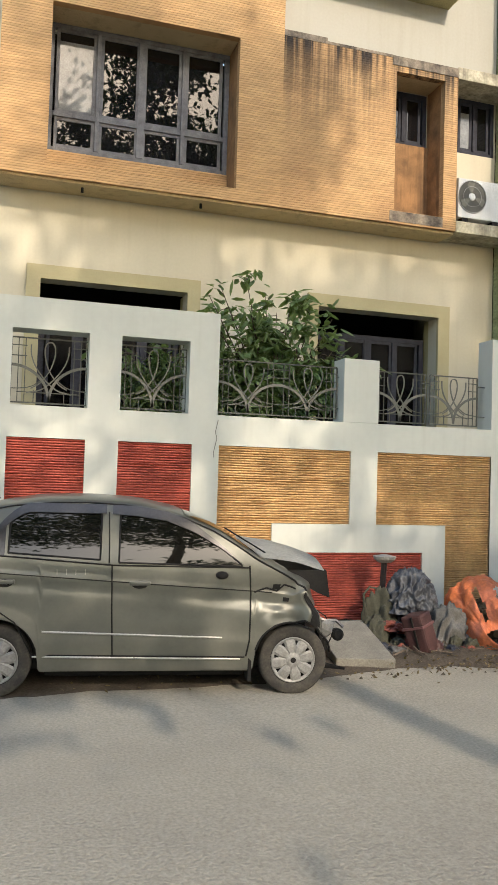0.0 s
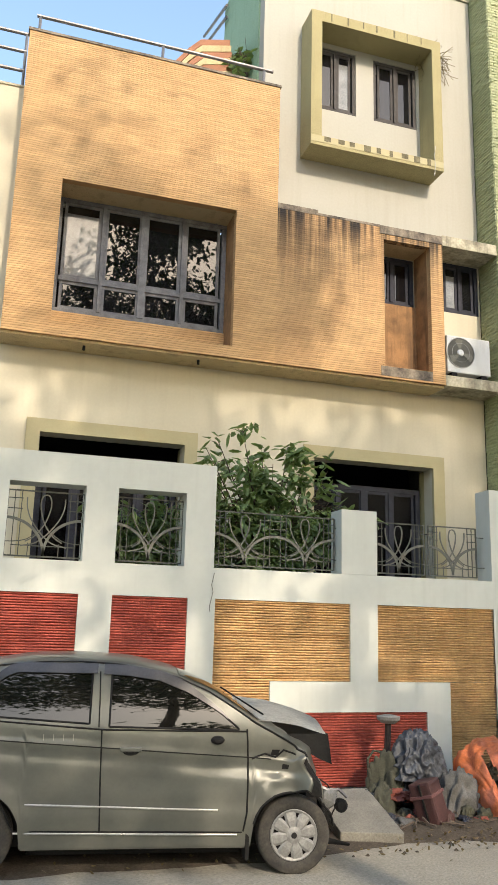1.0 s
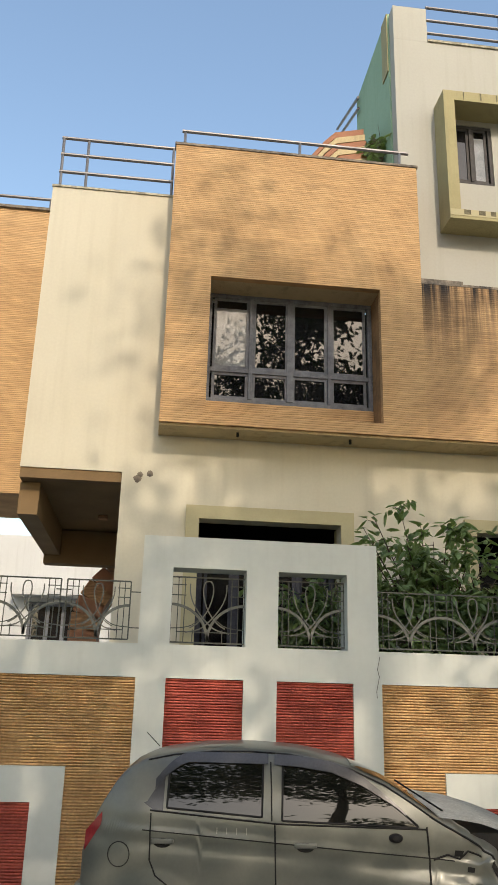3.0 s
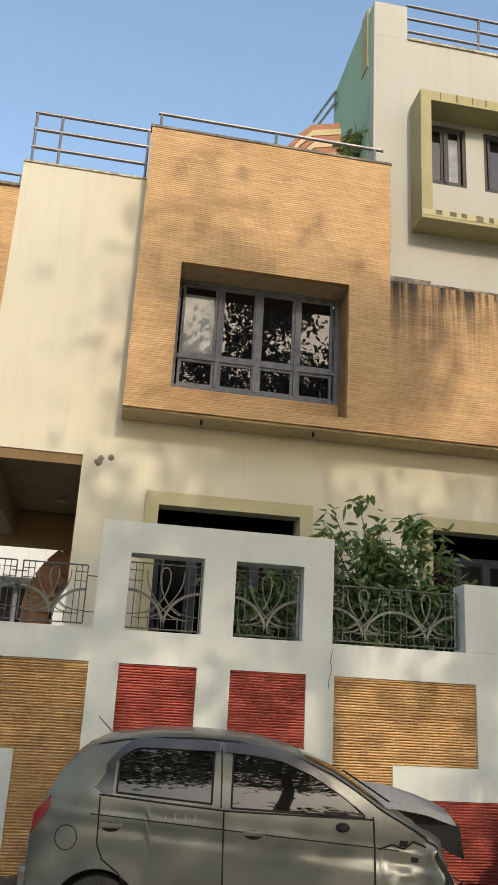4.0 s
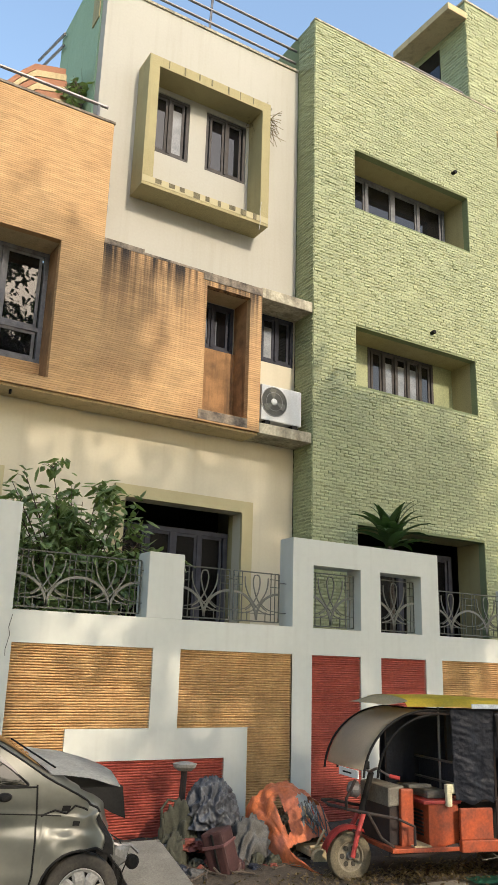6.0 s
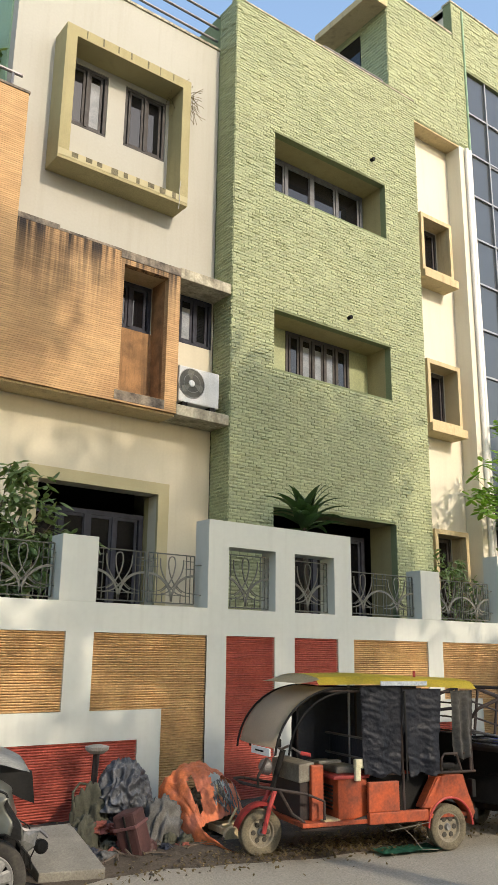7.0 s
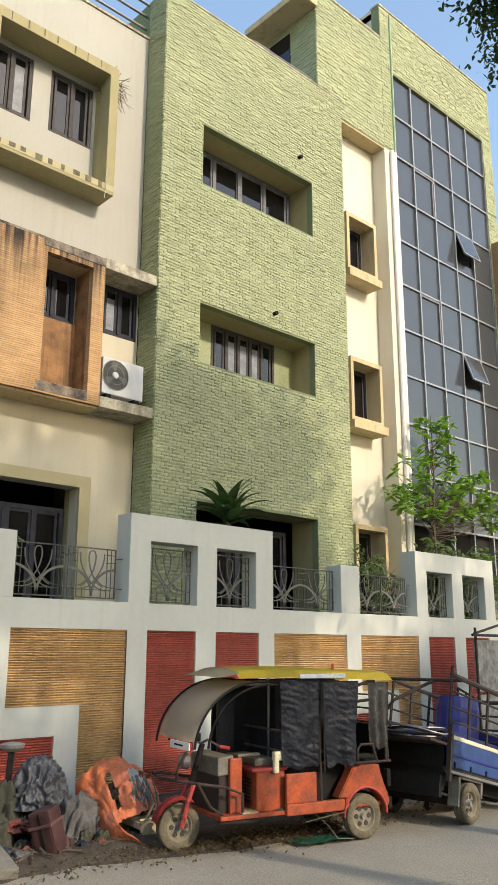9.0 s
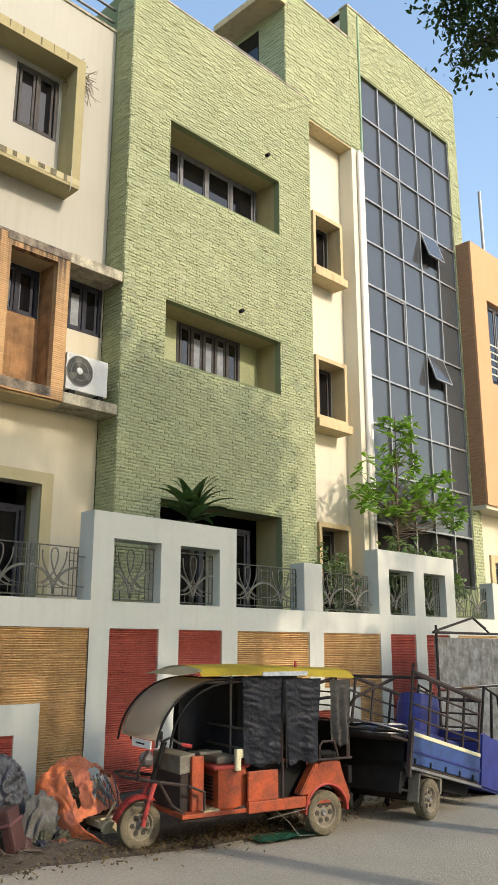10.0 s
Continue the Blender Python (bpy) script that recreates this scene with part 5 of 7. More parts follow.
def smooth_line(table, x):
    for (xa, za), (xb, zb) in zip(table, table[1:]):
        if x <= xb:
            f = max(0.0, (x - xa) / (xb - xa))
            return za + (zb - za) * f
    return table[-1][1]


def car_top(x):
    return (smooth_line(TOP, x - 0.06) + smooth_line(TOP, x) + smooth_line(TOP, x + 0.06)) / 3


def car_half(x, z):
    w = 0.80
    if x < -0.1:
        w *= 1 - 0.24 * ((-0.1 - x) / 0.48) ** 2.2
    if x > 2.3:
        w *= 1 - 0.16 * ((x - 2.3) / 0.72) ** 2
    if z < 0.45:
        w *= 0.95 + 0.05 * max(0, (z - 0.18)) / 0.27
    zc = 1.0 - 0.062 * x              # the shoulder crease
    if z > 0.95:
        f = (z - 0.95) / 0.65
        w *= 1 - 0.05 * f - 0.20 * f * f
    if z > zc:
        w -= 0.010 * min(1, (z - zc) / 0.012) - 0.006 * min(1, max(0, (z - zc - 0.03) / 0.08))
    elif z > zc - 0.16:
        w -= 0.012 * (1 - abs(z - zc + 0.08) / 0.08)
    if 0.44 < z < 0.60:
        w -= 0.004 * (1 - abs(z - 0.52) / 0.08)
    for xw in (0.0, 2.45):
        r = math.hypot(x - xw, z - 0.29)
        if 0.33 < r < 0.46 and z < 0.8:
            w += 0.018 * (1 - (r - 0.33) / 0.13)
    return w


def dent(x, y, z):
    """How far the crushed front has been pushed about."""
    f = min(1.0, max(0.0, (x - 2.12) / 0.42))
    v = noise.noise_vector((x * 4.1, y * 3.0, z * 4.4)) * 0.08 * f + noise.noise_vector((x * 10.0, y * 5.0, z * 11.0)) * 0.034 * f
    h = min(1.0, max(0.0, (x - 0.95) / 0.3)) * max(0.0, 1 - abs(z - 0.75) / 0.35)
    g = 0.030 * math.exp(-((x - 2.1) / 0.22) ** 2 - ((z - 0.86) / 0.12) ** 2)
    g += 0.016 * math.exp(-((x - 1.55) / 0.35) ** 2 - ((z - 0.78) / 0.16) ** 2)
    g += 0.020 * h * noise.noise((x * 2.4, 1.0, z * 4.0)) + 0.012 * f * (0.3 - abs(noise.noise((x * 9.0, 2.0, z * 9.0))))
    return Vector((v.x, v.y + g * (1 if y < 0 else 0), v.z * 0.8))


def car_point(x, z, side=-1, out=0.0):
    y = side * (car_half(x, z) + out)
    p = Vector((x, y, z))
    d = dent(x, y, z)
    return p + d


def side_patch(x0, x1, low, high, side, out, nx=14, nz=5):
    """A skin on the car's flank between two heights given as functions of x."""
    bm = bmesh.new()
    grid = []
    for i in range(nx + 1):
        x = x0 + (x1 - x0) * i / nx
        a, b = low(x), max(low(x) + 0.002, high(x))
        grid.append([bm.verts.new(car_point(x, a + (b - a) * j / nz, side, out)) for j in range(nz + 1)])
    for p, q in zip(grid, grid[1:]):
        for j in range(nz):
            bm.faces.new((p[j], q[j], q[j + 1], p[j + 1]) if side < 0 else (p[j], p[j + 1], q[j + 1], q[j]))
    return bm


def flank_line(pts, r, side=-1, out=0.002, n=6):
    fine = []
    for (xa, za), (xb, zb) in zip(pts, pts[1:]):
        fine += [(xa + (xb - xa) * k / 8, za + (zb - za) * k / 8) for k in range(8)]
    fine.append(pts[-1])
    return bars([[car_point(x, z, side, out) for x, z in fine]], r, n)


def road_wheel(parent, x, y, r, width, face, rim_r, caps, dusty=False):
    """A tyre with shoulders and grooves; its rim and cap lie under it."""
    w = width / 2
    prof = [(rim_r, -w * 0.75), (rim_r + 0.02, -w * 0.98), (r * 0.93, -w * 1.02), (r * 0.985, -w * 0.85), (r, -w * 0.5), (r - 0.007, -w * 0.42), (r - 0.007, -w * 0.36), (r, -w * 0.3), (r, w * 0.3), (r - 0.007, w * 0.36), (r - 0.007, w * 0.42), (r, w * 0.5), (r * 0.985, w * 0.85), (r * 0.93, w * 1.02), (rim_r + 0.02, w * 0.98), (rim_r, w * 0.75)]
    t = part("wheel", lathe(prof, 36, "y", cap=False), M_MUDDY if dusty else M_RUBBER, parent, "tyre caked with dried mud" if dusty else "dusty black tyre", smooth=True)
    t.location = (x, y, r)
    d = part("rim", lathe([(0.0, face * w * 0.35), (rim_r * 0.9, face * w * 0.3), (rim_r, face * w * 0.8), (rim_r + 0.012, face * w * 0.9), (rim_r + 0.004, face * w * 0.6)], 30, "y", cap=False), M_BLACK if caps else M_RIM, t)
    if caps:
        ring = lathe([(rim_r * 0.89, face * w * 0.84), (rim_r * 1.0, face * w * 0.93), (rim_r * 1.04, face * w * 0.88), (rim_r * 0.90, face * w * 0.70)], 30, "y", cap=False)
        part("cap_ring", ring, M_HUBCAP, t)
        part("cap_hub", lathe([(0.0, face * w * 1.08), (rim_r * 0.2, face * w * 1.06), (rim_r * 0.34, face * w * 0.98), (rim_r * 0.36, face * w * 0.7)], 24, "y"), M_HUBCAP, t)
        part("cap_badge", lathe([(0.0, face * w * 1.11), (rim_r * 0.12, face * w * 1.10), (rim_r * 0.13, face * w * 1.05)], 16, "y"), M_BLACK, t)
        for k in range(caps):
            a = 2 * math.pi * k / caps + 0.2
            bm = bmesh.new()
            u, v = Vector((math.cos(a), 0, math.sin(a))), Vector((-math.sin(a), 0, math.cos(a)))
            f = Vector((0, face, 0))
            q = []
            for rr, hw, hh in ((rim_r * 0.3, 0.030, 0.98), (rim_r * 0.6, 0.046, 1.0), (rim_r * 0.93, 0.050, 0.9)):
                q.append([bm.verts.new(u * rr + v * hw + f * w * (hh - 0.12)), bm.verts.new(u * rr + v * hw * 0.6 + f * w * hh), bm.verts.new(u * rr - v * hw * 0.6 + f * w * hh), bm.verts.new(u * rr - v * hw + f * w * (hh - 0.12))])
            for m, nn in zip(q, q[1:]):
                for k2 in range(3):
                    bm.faces.new((m[k2], m[k2 + 1], nn[k2 + 1], nn[k2]))
            bmesh.ops.recalc_face_normals(bm, faces=bm.faces)
            part("cap_spoke", bm, M_HUBCAP, t)
    else:
        part("hub", lathe([(0.0, face * w * 0.75), (rim_r * 0.2, face * w * 0.85), (rim_r * 0.3, face * w * 0.3)], 20, "y"), M_HUBCAP, t)
        for k in range(6):
            a = 2 * math.pi * k / 6
            s = part("rim_slot", lathe([(0.0, face * w * 0.47), (rim_r * 0.19, face * w * 0.46), (rim_r * 0.20, face * w * 0.3)], 10, "y"), M_RUBBER, t)
            s.location = (math.cos(a) * rim_r * 0.62, 0, math.sin(a) * rim_r * 0.62)
    return t


def build_car():
    car = thing("hatchback_car", "dusty grey hatchback with a crushed front parked by the wall", "car", (0.225, 7.65, 0.0), -8.5)
    n = 150
    x_end = 2.66
    nz, nt = 46, 8
    bm = bmesh.new()
    loops = []
    for i in range(n + 1):
        x = -0.58 + (x_end + 0.58) * i / n
        top = car_top(x)
        zs = top - 0.055
        zb = 0.22
        for xw in (0.0, 2.45):
            if abs(x - xw) < 0.345:
                zb = max(zb, 0.29 + math.sqrt(0.345 ** 2 - (x - xw) ** 2))
        if x < -0.3:
            zb = max(zb, 0.24 + 0.1 * ((-0.3 - x) / 0.38) ** 2)
        if x > 2.58:
            zb = max(zb, 0.60)
        zb = min(zb, zs - 0.03)
        half = []
        for j in range(nz + 1):
            z = zb + (zs - zb) * j / nz
            half.append((car_half(x, z), z))
        yt = car_half(x, zs)
        for j in range(1, nt + 1):
            a = j / nt
            yy = yt * (1 - a)
            half.append((yy, zs + 0.055 * (1 - (yy / yt) ** 3.2)))
        ring = [bm.verts.new(Vector((x, -y, z)) + dent(x, -y, z)) for y, z in half]
        ring += [bm.verts.new(Vector((x, y, z)) + dent(x, y, z)) for y, z in half[-2::-1]]
        loops.append(ring)
    for a, b in zip(loops, loops[1:]):
        for k in range(len(a) - 1):
            bm.faces.new((a[k], b[k], b[k + 1], a[k + 1]))
    bm.faces.new(loops[0])
    part("body", bm, M_CAR, car, "dusty dented grey paintwork", smooth=True)
    part("underbody", boxes((-0.5, 2.58, -0.62, 0.62, 0.20, 0.88)), M_BLACK, car)
    # Black slab added for the shade in the gap below the sill
    part("under_car_shade", boxes((0.38, 2.06, -0.56, 0.68, 0.12, 0.24), bevel=0.02), M_BLACK, car)
    for side in (-1, 1):
        low = lambda x: 1.165 - 0.062 * x if x < 0.9 else 1.094 - 0.018 * (x - 0.98)
        crown = ((0.9, 1.485), (1.1, 1.475), (1.345, 1.442), (1.584, 1.353), (1.827, 1.215), (1.99, 1.085), (2.1, 1.0))
        front_top = lambda x: smooth_line(crown, x)
        rear_top = lambda x: min(1.488, car_top(x) - 0.125) - max(0, 0.25 - x) ** 2 * 2.2
        roofed = lambda top, rise: (lambda x: min(top(x) + rise, car_top(x) - 0.058))
        for xa, xb, top, lab in ((0.08, 0.81, rear_top, 14), (0.965, 1.985, front_top, 24)):
            part("window", side_patch(xa, xb, low, top, side, 0.004, lab), M_CARGLASS, car, "dark tinted side window", smooth=True)
            loop = [(xa + (xb - xa) * k / 12, low(xa + (xb - xa) * k / 12)) for k in range(13)]
            loop += [(xb - (xb - xa) * k / 16, max(low(xb - (xb - xa) * k / 16), top(xb - (xb - xa) * k / 16))) for k in range(17)] + [(xa, low(xa))]
            part("window_seal", flank_line(loop, 0.0085, side, 0.002, 5), M_BLACK, car)
        part("quarter_panel", side_patch(-0.10, 0.05, lambda x: 1.13 + max(0, -x) * 0.6, rear_top, side, 0.004, 6), M_VISOR, car, "black quarter panel", smooth=True)
        part("rain_visor", side_patch(-0.02, 0.85, rear_top, roofed(rear_top, 0.075), side, 0.024, 14, 3), M_VISOR, car, "smoked rain visor", smooth=True)
        part("rain_visor", side_patch(0.90, 1.90, front_top, lambda x: front_top(x) + 0.078 * min(1, (1.98 - x) * 2.2), side, 0.024, 18, 3), M_VISOR, car, "smoked rain visor", smooth=True)
        part("roof_gutter", flank_line([(x, car_top(x) - 0.058) for x in (-0.1, 0.1, 0.4, 0.7, 1.0, 1.25, 1.5, 1.75, 1.95, 2.08)], 0.007, side, 0.002, 5), M_BLACK, car)
        part("pillar_gap", flank_line([(0.885, 1.09), (0.88, 1.3), (0.87, 1.50)], 0.006, side, 0.002), M_BLACK, car)
        part("belt_seal", flank_line([(-0.05, 1.14), (0.5, 1.10), (0.918, 1.072), (1.5, 1.068), (2.06, 1.066)], 0.007, side, 0.002), M_BLACK, car)
        part("door_gap", flank_line([(0.909, 1.068), (0.92, 0.7), (0.936, 0.325)], 0.0065, side, 0.001), M_BLACK, car)
        part("door_gap", flank_line([(2.054, 1.083), (2.071, 0.847), (2.065, 0.472), (2.04, 0.331)], 0.0075, side, 0.001), M_BLACK, car)
        part("door_gap", flank_line([(-0.04, 1.12), (-0.03, 0.80), (0.02, 0.698), (0.155, 0.609), (0.25, 0.429), (0.298, 0.335)], 0.006, side, 0.001), M_BLACK, car)
        part("door_gap", flank_line([(0.298, 0.345), (2.03, 0.322)], 0.006, side, 0.001), M_BLACK, car)
        part("belt_shadow", flank_line([(-0.1, 1.004), (0.9, 0.943), (2.06, 0.871), (2.26, 0.860)], 0.0045, side, 0.0), M_BLACK, car)
        part("side_moulding", flank_line([(0.369, 0.533), (1.835, 0.485)], 0.008, side, 0.004), M_CHROME, car)
        part("sill_strip", flank_line([(0.298, 0.331), (1.993, 0.304)], 0.008, side, 0.004), M_CHROME, car)
        part("sill", side_patch(0.36, 2.06, lambda x: 0.205, lambda x: 0.26, side, -0.012, 12, 2), M_CAR, car)
        part("arch_lip", flank_line([(2.45 + 0.345 * math.cos(radians(a)), 0.29 + 0.345 * math.sin(radians(a))) for a in range(10, 175, 11)], 0.010, side, 0.0), M_BLACK, car)
        for hx in (1.14, 0.06):
            p = car_point(hx, 0.93, side, 0.0)
            h = part("door_handle", boxes((-0.085, 0.085, -0.028, 0.012, -0.018, 0.018), bevel=0.010), M_CAR, car)
            h.location = p
            q = part("handle_cup", lathe([(0.0, -0.004), (0.05, -0.004), (0.055, 0.0)], 16, "y"), M_BLACK, car)
            q.location = p + Vector((0, side * 0.003, -0.012))
            q.scale = (1.2, 1, 0.6)
    part("windscreen", top_patch(1.50, 2.22, 0.60), M_CARGLASS, car, "dusty windscreen", smooth=True)
    part("rear_screen", top_patch(-0.50, -0.22, 0.52), M_CARGLASS, car, "dark rear screen", smooth=True)
    part("wiper", bars([[(2.25, -0.4, 1.16), (2.1, -0.1, 1.25), (1.95, 0.15, 1.34)]], 0.008, 5), M_BLACK, car)
    part("tail_lamp", side_patch(-0.565, -0.43, lambda x: 0.83 + (x + 0.56) * 1.5, lambda x: 0.97 + (x + 0.56) * 1.1, -1, 0.006, 6, 4), M_LAMP, car, "red tail lamp", smooth=True)
    part("tail_lamp", side_patch(-0.565, -0.43, lambda x: 0.83 + (x + 0.56) * 1.5, lambda x: 0.97 + (x + 0.56) * 1.1, 1, 0.006, 6, 4), M_LAMP, car, "red tail lamp", smooth=True)
    part("fuel_cap", bars([[car_point(-0.27 + 0.085 * math.cos(t), 0.83 + 0.085 * math.sin(t), -1, 0.002) for t in [2 * math.pi * k / 22 for k in range(23)]]], 0.004, 5), M_BLACK, car)
    part("rear_bumper", boxes((-0.64, -0.5, -0.60, 0.60, 0.30, 0.60), bevel=0.05), M_CAR, car)
    part("aerial", bars([[(-0.1, 0.0, 1.57), (-0.22, 0, 1.68)]], 0.004, 5), M_BLACK, car)
    part("bonnet_gap", flank_line([(x, car_top(x) - 0.06) for x in (2.08, 2.2, 2.3, 2.4, 2.5, 2.58)], 0.009, -1, 0.0), M_BLACK, car)
    part("fender_gap", flank_line([(2.10, 0.86), (2.2, 0.90), (2.30, 0.875), (2.34, 0.93), (2.46, 0.90)], 0.008, -1, 0.0), M_BLACK, car)
    part("fender_hole", side_patch(2.36, 2.41, lambda x: 0.79, lambda x: 0.825, -1, 0.006, 3, 2), M_BLACK, car)
    part("fender_hole", side_patch(2.25, 2.31, lambda x: 0.89, lambda x: 0.93, -1, 0.006, 3, 2), M_BLACK, car)
    part("headlamp_cavity", side_patch(2.575, 2.65, lambda x: 0.60, lambda x: 0.84 - 1.2 * (x - 2.575), -1, 0.012, 5, 6), M_BLACK, car, "empty headlamp socket")
    mir = part("wing_mirror", lathe([(0.0, -0.03), (0.5, -0.028), (0.85, -0.012), (1.0, 0.01), (0.7, 0.03)], 16, "y"), M_BLACK, car, "broken stub of a wing mirror")
    mir.matrix_local = pose(*car_point(1.82, 1.0, -1, 0.01), 0, 0, 0) @ Matrix.Diagonal((0.055, 1.0, 0.034, 1.0))
    # numbers written in dust on the rear door stay as plain strokes
    for k in range(4):
        xm = 0.47 + 0.075 * k
        part("dust_mark", flank_line([(xm, 1.035), (xm, 0.99)], 0.0035, -1, -0.001, 4), M_CHALK, car)
    # the sprung bonnet, its lip folded down, tilted to show its top to the camera
    bm = bmesh.new()
    rows = []
    for i in range(13):
        f = i / 12
        x = 2.12 + 0.64 * f
        z = 1.165 - 0.115 * f + 0.03 * math.sin(f * 3.1)
        rows.append([bm.verts.new((x + 0.05 * (1 - abs(j) / 4) * f, j * 0.155 * (1 - 0.1 * f), z + 0.035 + 0.045 * j / 4 - 0.02 * (j / 4) ** 2 + 0.02 * noise.noise((x * 4, j, 3)))) for j in range(-4, 5)])
    for a, b in zip(rows, rows[1:]):
        for k in range(8):
            bm.faces.new((a[k], b[k], b[k + 1], a[k + 1]))
    bmesh.ops.solidify(bm, geom=bm.faces[:], thickness=0.02)
    part("bonnet", bm, M_BONNET, car, "sprung and buckled bonnet, its grey lightened for sun on it", smooth=False)
    bm = bmesh.new()
    wedge = ((2.33, 1.02), (2.78, 1.025), (2.815, 0.785), (2.70, 0.83), (2.52, 0.93))
    ends = [[bm.verts.new((x + (0.03 if y > -0.5 else 0), y, z)) for x, z in wedge] for y in (-0.55, 0.0, 0.55)]
    for p, q in zip(ends, ends[1:]):
        for k in range(5):
            bm.faces.new((p[k], p[(k + 1) % 5], q[(k + 1) % 5], q[k]))
    bm.faces.new(ends[0][::-1])
    bm.faces.new(ends[-1])
    bmesh.ops.recalc_face_normals(bm, faces=bm.faces)
    part("bonnet_lining", bm, M_BLACK, car, "black underside of the folded bonnet")
    part("front_crossbar", boxes((2.60, 2.68, -0.60, 0.6, 0.46, 0.54), bevel=0.01), M_BLACK, car)
    part("radiator", boxes((2.58, 2.61, -0.45, 0.45, 0.35, 0.80)), M_STEEL, car)
    hl = bmesh.new()
    bmesh.ops.create_icosphere(hl, subdivisions=2, radius=1.0)
    for v in hl.verts:
        v.co = v.co * (1 + 0.35 * noise.noise(v.co * 1.7))
        v.co = Vector((v.co.x * 0.075, v.co.y * 0.06, v.co.z * 0.085))
    part("headlamp", hl, M_HEADLAMP, car, "broken headlamp hanging loose").matrix_local = pose(2.77, -0.60, 0.53, 10, 25, 0)
    hl = bmesh.new()
    strip = ((2.68, 0.62), (2.74, 0.50), (2.76, 0.36), (2.72, 0.24), (2.80, 0.19), (2.98, 0.155))
    tube(hl, [(x, -0.60 + 0.02 * k, z) for k, (x, z) in enumerate(strip)], [0.03, 0.035, 0.045, 0.04, 0.025, 0.012], 7, 0.5)
    part("bumper_stub", hl, M_BLACK, car, "torn black bumper bracket")
    part("fog_lamp", lathe([(0.0, -0.03), (0.035, -0.028), (0.055, -0.01), (0.05, 0.05)], 16, "y"), M_BLACK, car).location = (2.88, -0.60, 0.475)
    part("lamp_bracket", bars([[(2.66, -0.62, 0.64), (2.76, -0.62, 0.60), (2.86, -0.60, 0.60), (2.93, -0.6, 0.54)]], 0.014, 5), M_STEEL, car)
    part("loose_wire", bars([[(2.66, -0.6, 0.7), (2.76, -0.62, 0.64), (2.84, -0.62, 0.5), (2.80, -0.60, 0.40)]], 0.006, 5), M_BLACK, car)
    part("wheel_liner", boxes((2.70, 2.73, -0.66, -0.40, 0.22, 0.5), bevel=0.01), M_BLACK, car)
    part("mud_flap", boxes((2.06, 2.09, -0.79, -0.62, 0.12, 0.36), bevel=0.004), M_BLACK, car)
    part("steering_wheel", bars([[(1.72 + 0.06 * math.sin(t), -0.33 + 0.17 * math.cos(t), 1.03 + 0.17 * math.sin(t)) for t in [2 * math.pi * k / 20 for k in range(21)]]], 0.014, 6), M_BLACK, car)
    for x in (0.0, 2.45):
        road_wheel(car, x, -0.685, 0.292, 0.18, -1, 0.185, 8)
        road_wheel(car, x, 0.685, 0.292, 0.18, 1, 0.185, 8)


def top_patch(x0, x1, half):
    bm = bmesh.new()
    grid = []
    for i in range(13):
        x = x0 + (x1 - x0) * i / 12
        top = car_top(x)
        yt = car_half(x, top - 0.055)
        w = min(half, yt - 0.06)
        row = []
        for j in range(-6, 7):
            y = w * j / 6
            row.append(bm.verts.new((x + 0.004, y, top - 0.055 + 0.055 * (1 - (abs(y) / yt) ** 3.2) + 0.006)))
        grid.append(row)
    for a, b in zip(grid, grid[1:]):
        for k in range(12):
            bm.faces.new((a[k], b[k], b[k + 1], a[k + 1]))
    return bm


build_car()

# ---------------- the electric rickshaw ----------------
M_RORANGE = mat("faded_orange_paint", (0.42, 0.075, 0.02), (0.13, 0.04, 0.026), rough=0.55, scale=6, fine=40, amount=0.85, bump=0.1)
M_RRED = mat("faded_red_paint", (0.42, 0.05, 0.045), (0.3, 0.04, 0.03), rough=0.5, scale=6, amount=0.6)
M_RYELLOW = mat("yellow_canopy", (0.64, 0.49, 0.035), (0.46, 0.38, 0.06), rough=0.5, scale=4, amount=0.5)
M_TARP = mat("black_tarpaulin", (0.018, 0.022, 0.034), (0.038, 0.043, 0.060), rough=0.5, scale=7, fine=30, amount=0.5, bump=0.5, bump_d=0.012)
M_SCREEN = mat("hazed_plastic_screen", (0.62, 0.555, 0.46), (0.50, 0.44, 0.35), rough=0.45, scale=3, amount=0.6)
M_SCREEN.node_tree.nodes["Principled BSDF"].inputs["Alpha"].default_value = 0.95
_nt = M_SCREEN.node_tree
_tr = _nt.nodes.new("ShaderNodeBsdfTranslucent")
_tr.inputs["Color"].default_value = (0.66, 0.58, 0.47, 1)
_mx = _nt.nodes.new("ShaderNodeMixShader")
_mx.inputs[0].default_value = 0.5
_nt.links.new(_nt.nodes["Principled BSDF"].outputs[0], _mx.inputs[1])
_nt.links.new(_tr.outputs[0], _mx.inputs[2])
_nt.links.new(_mx.outputs[0], _nt.nodes["Material Output"].inputs["Surface"])
M_CURTAINGREY = mat("grey_tarpaulin", (0.085, 0.083, 0.08), (0.14, 0.135, 0.125), rough=0.6, scale=7, fine=30, amount=0.8, bump=0.4, bump_d=0.01)
M_BRIM = mat("dusty_beige_edge", (0.44, 0.40, 0.27), (0.34, 0.30, 0.19), rough=0.7, scale=5, amount=0.6)
M_DUSTYGREY = mat("dusty_grey_vinyl", (0.20, 0.185, 0.15), (0.12, 0.105, 0.085), rough=0.8, scale=9, amount=0.7)
M_STICKER = mat("worn_sticker", (0.42, 0.47, 0.50), (0.22, 0.26, 0.30), rough=0.5, scale=14, amount=0.8)
M_CREAMPLASTIC = mat("cream_plastic", (0.66, 0.62, 0.42), (0.5, 0.46, 0.3), rough=0.5, amount=0.4)
M_BLUE = mat("blue_paint", (0.022, 0.032, 0.20), (0.013, 0.02, 0.10), rough=0.5, scale=5, amount=0.6)
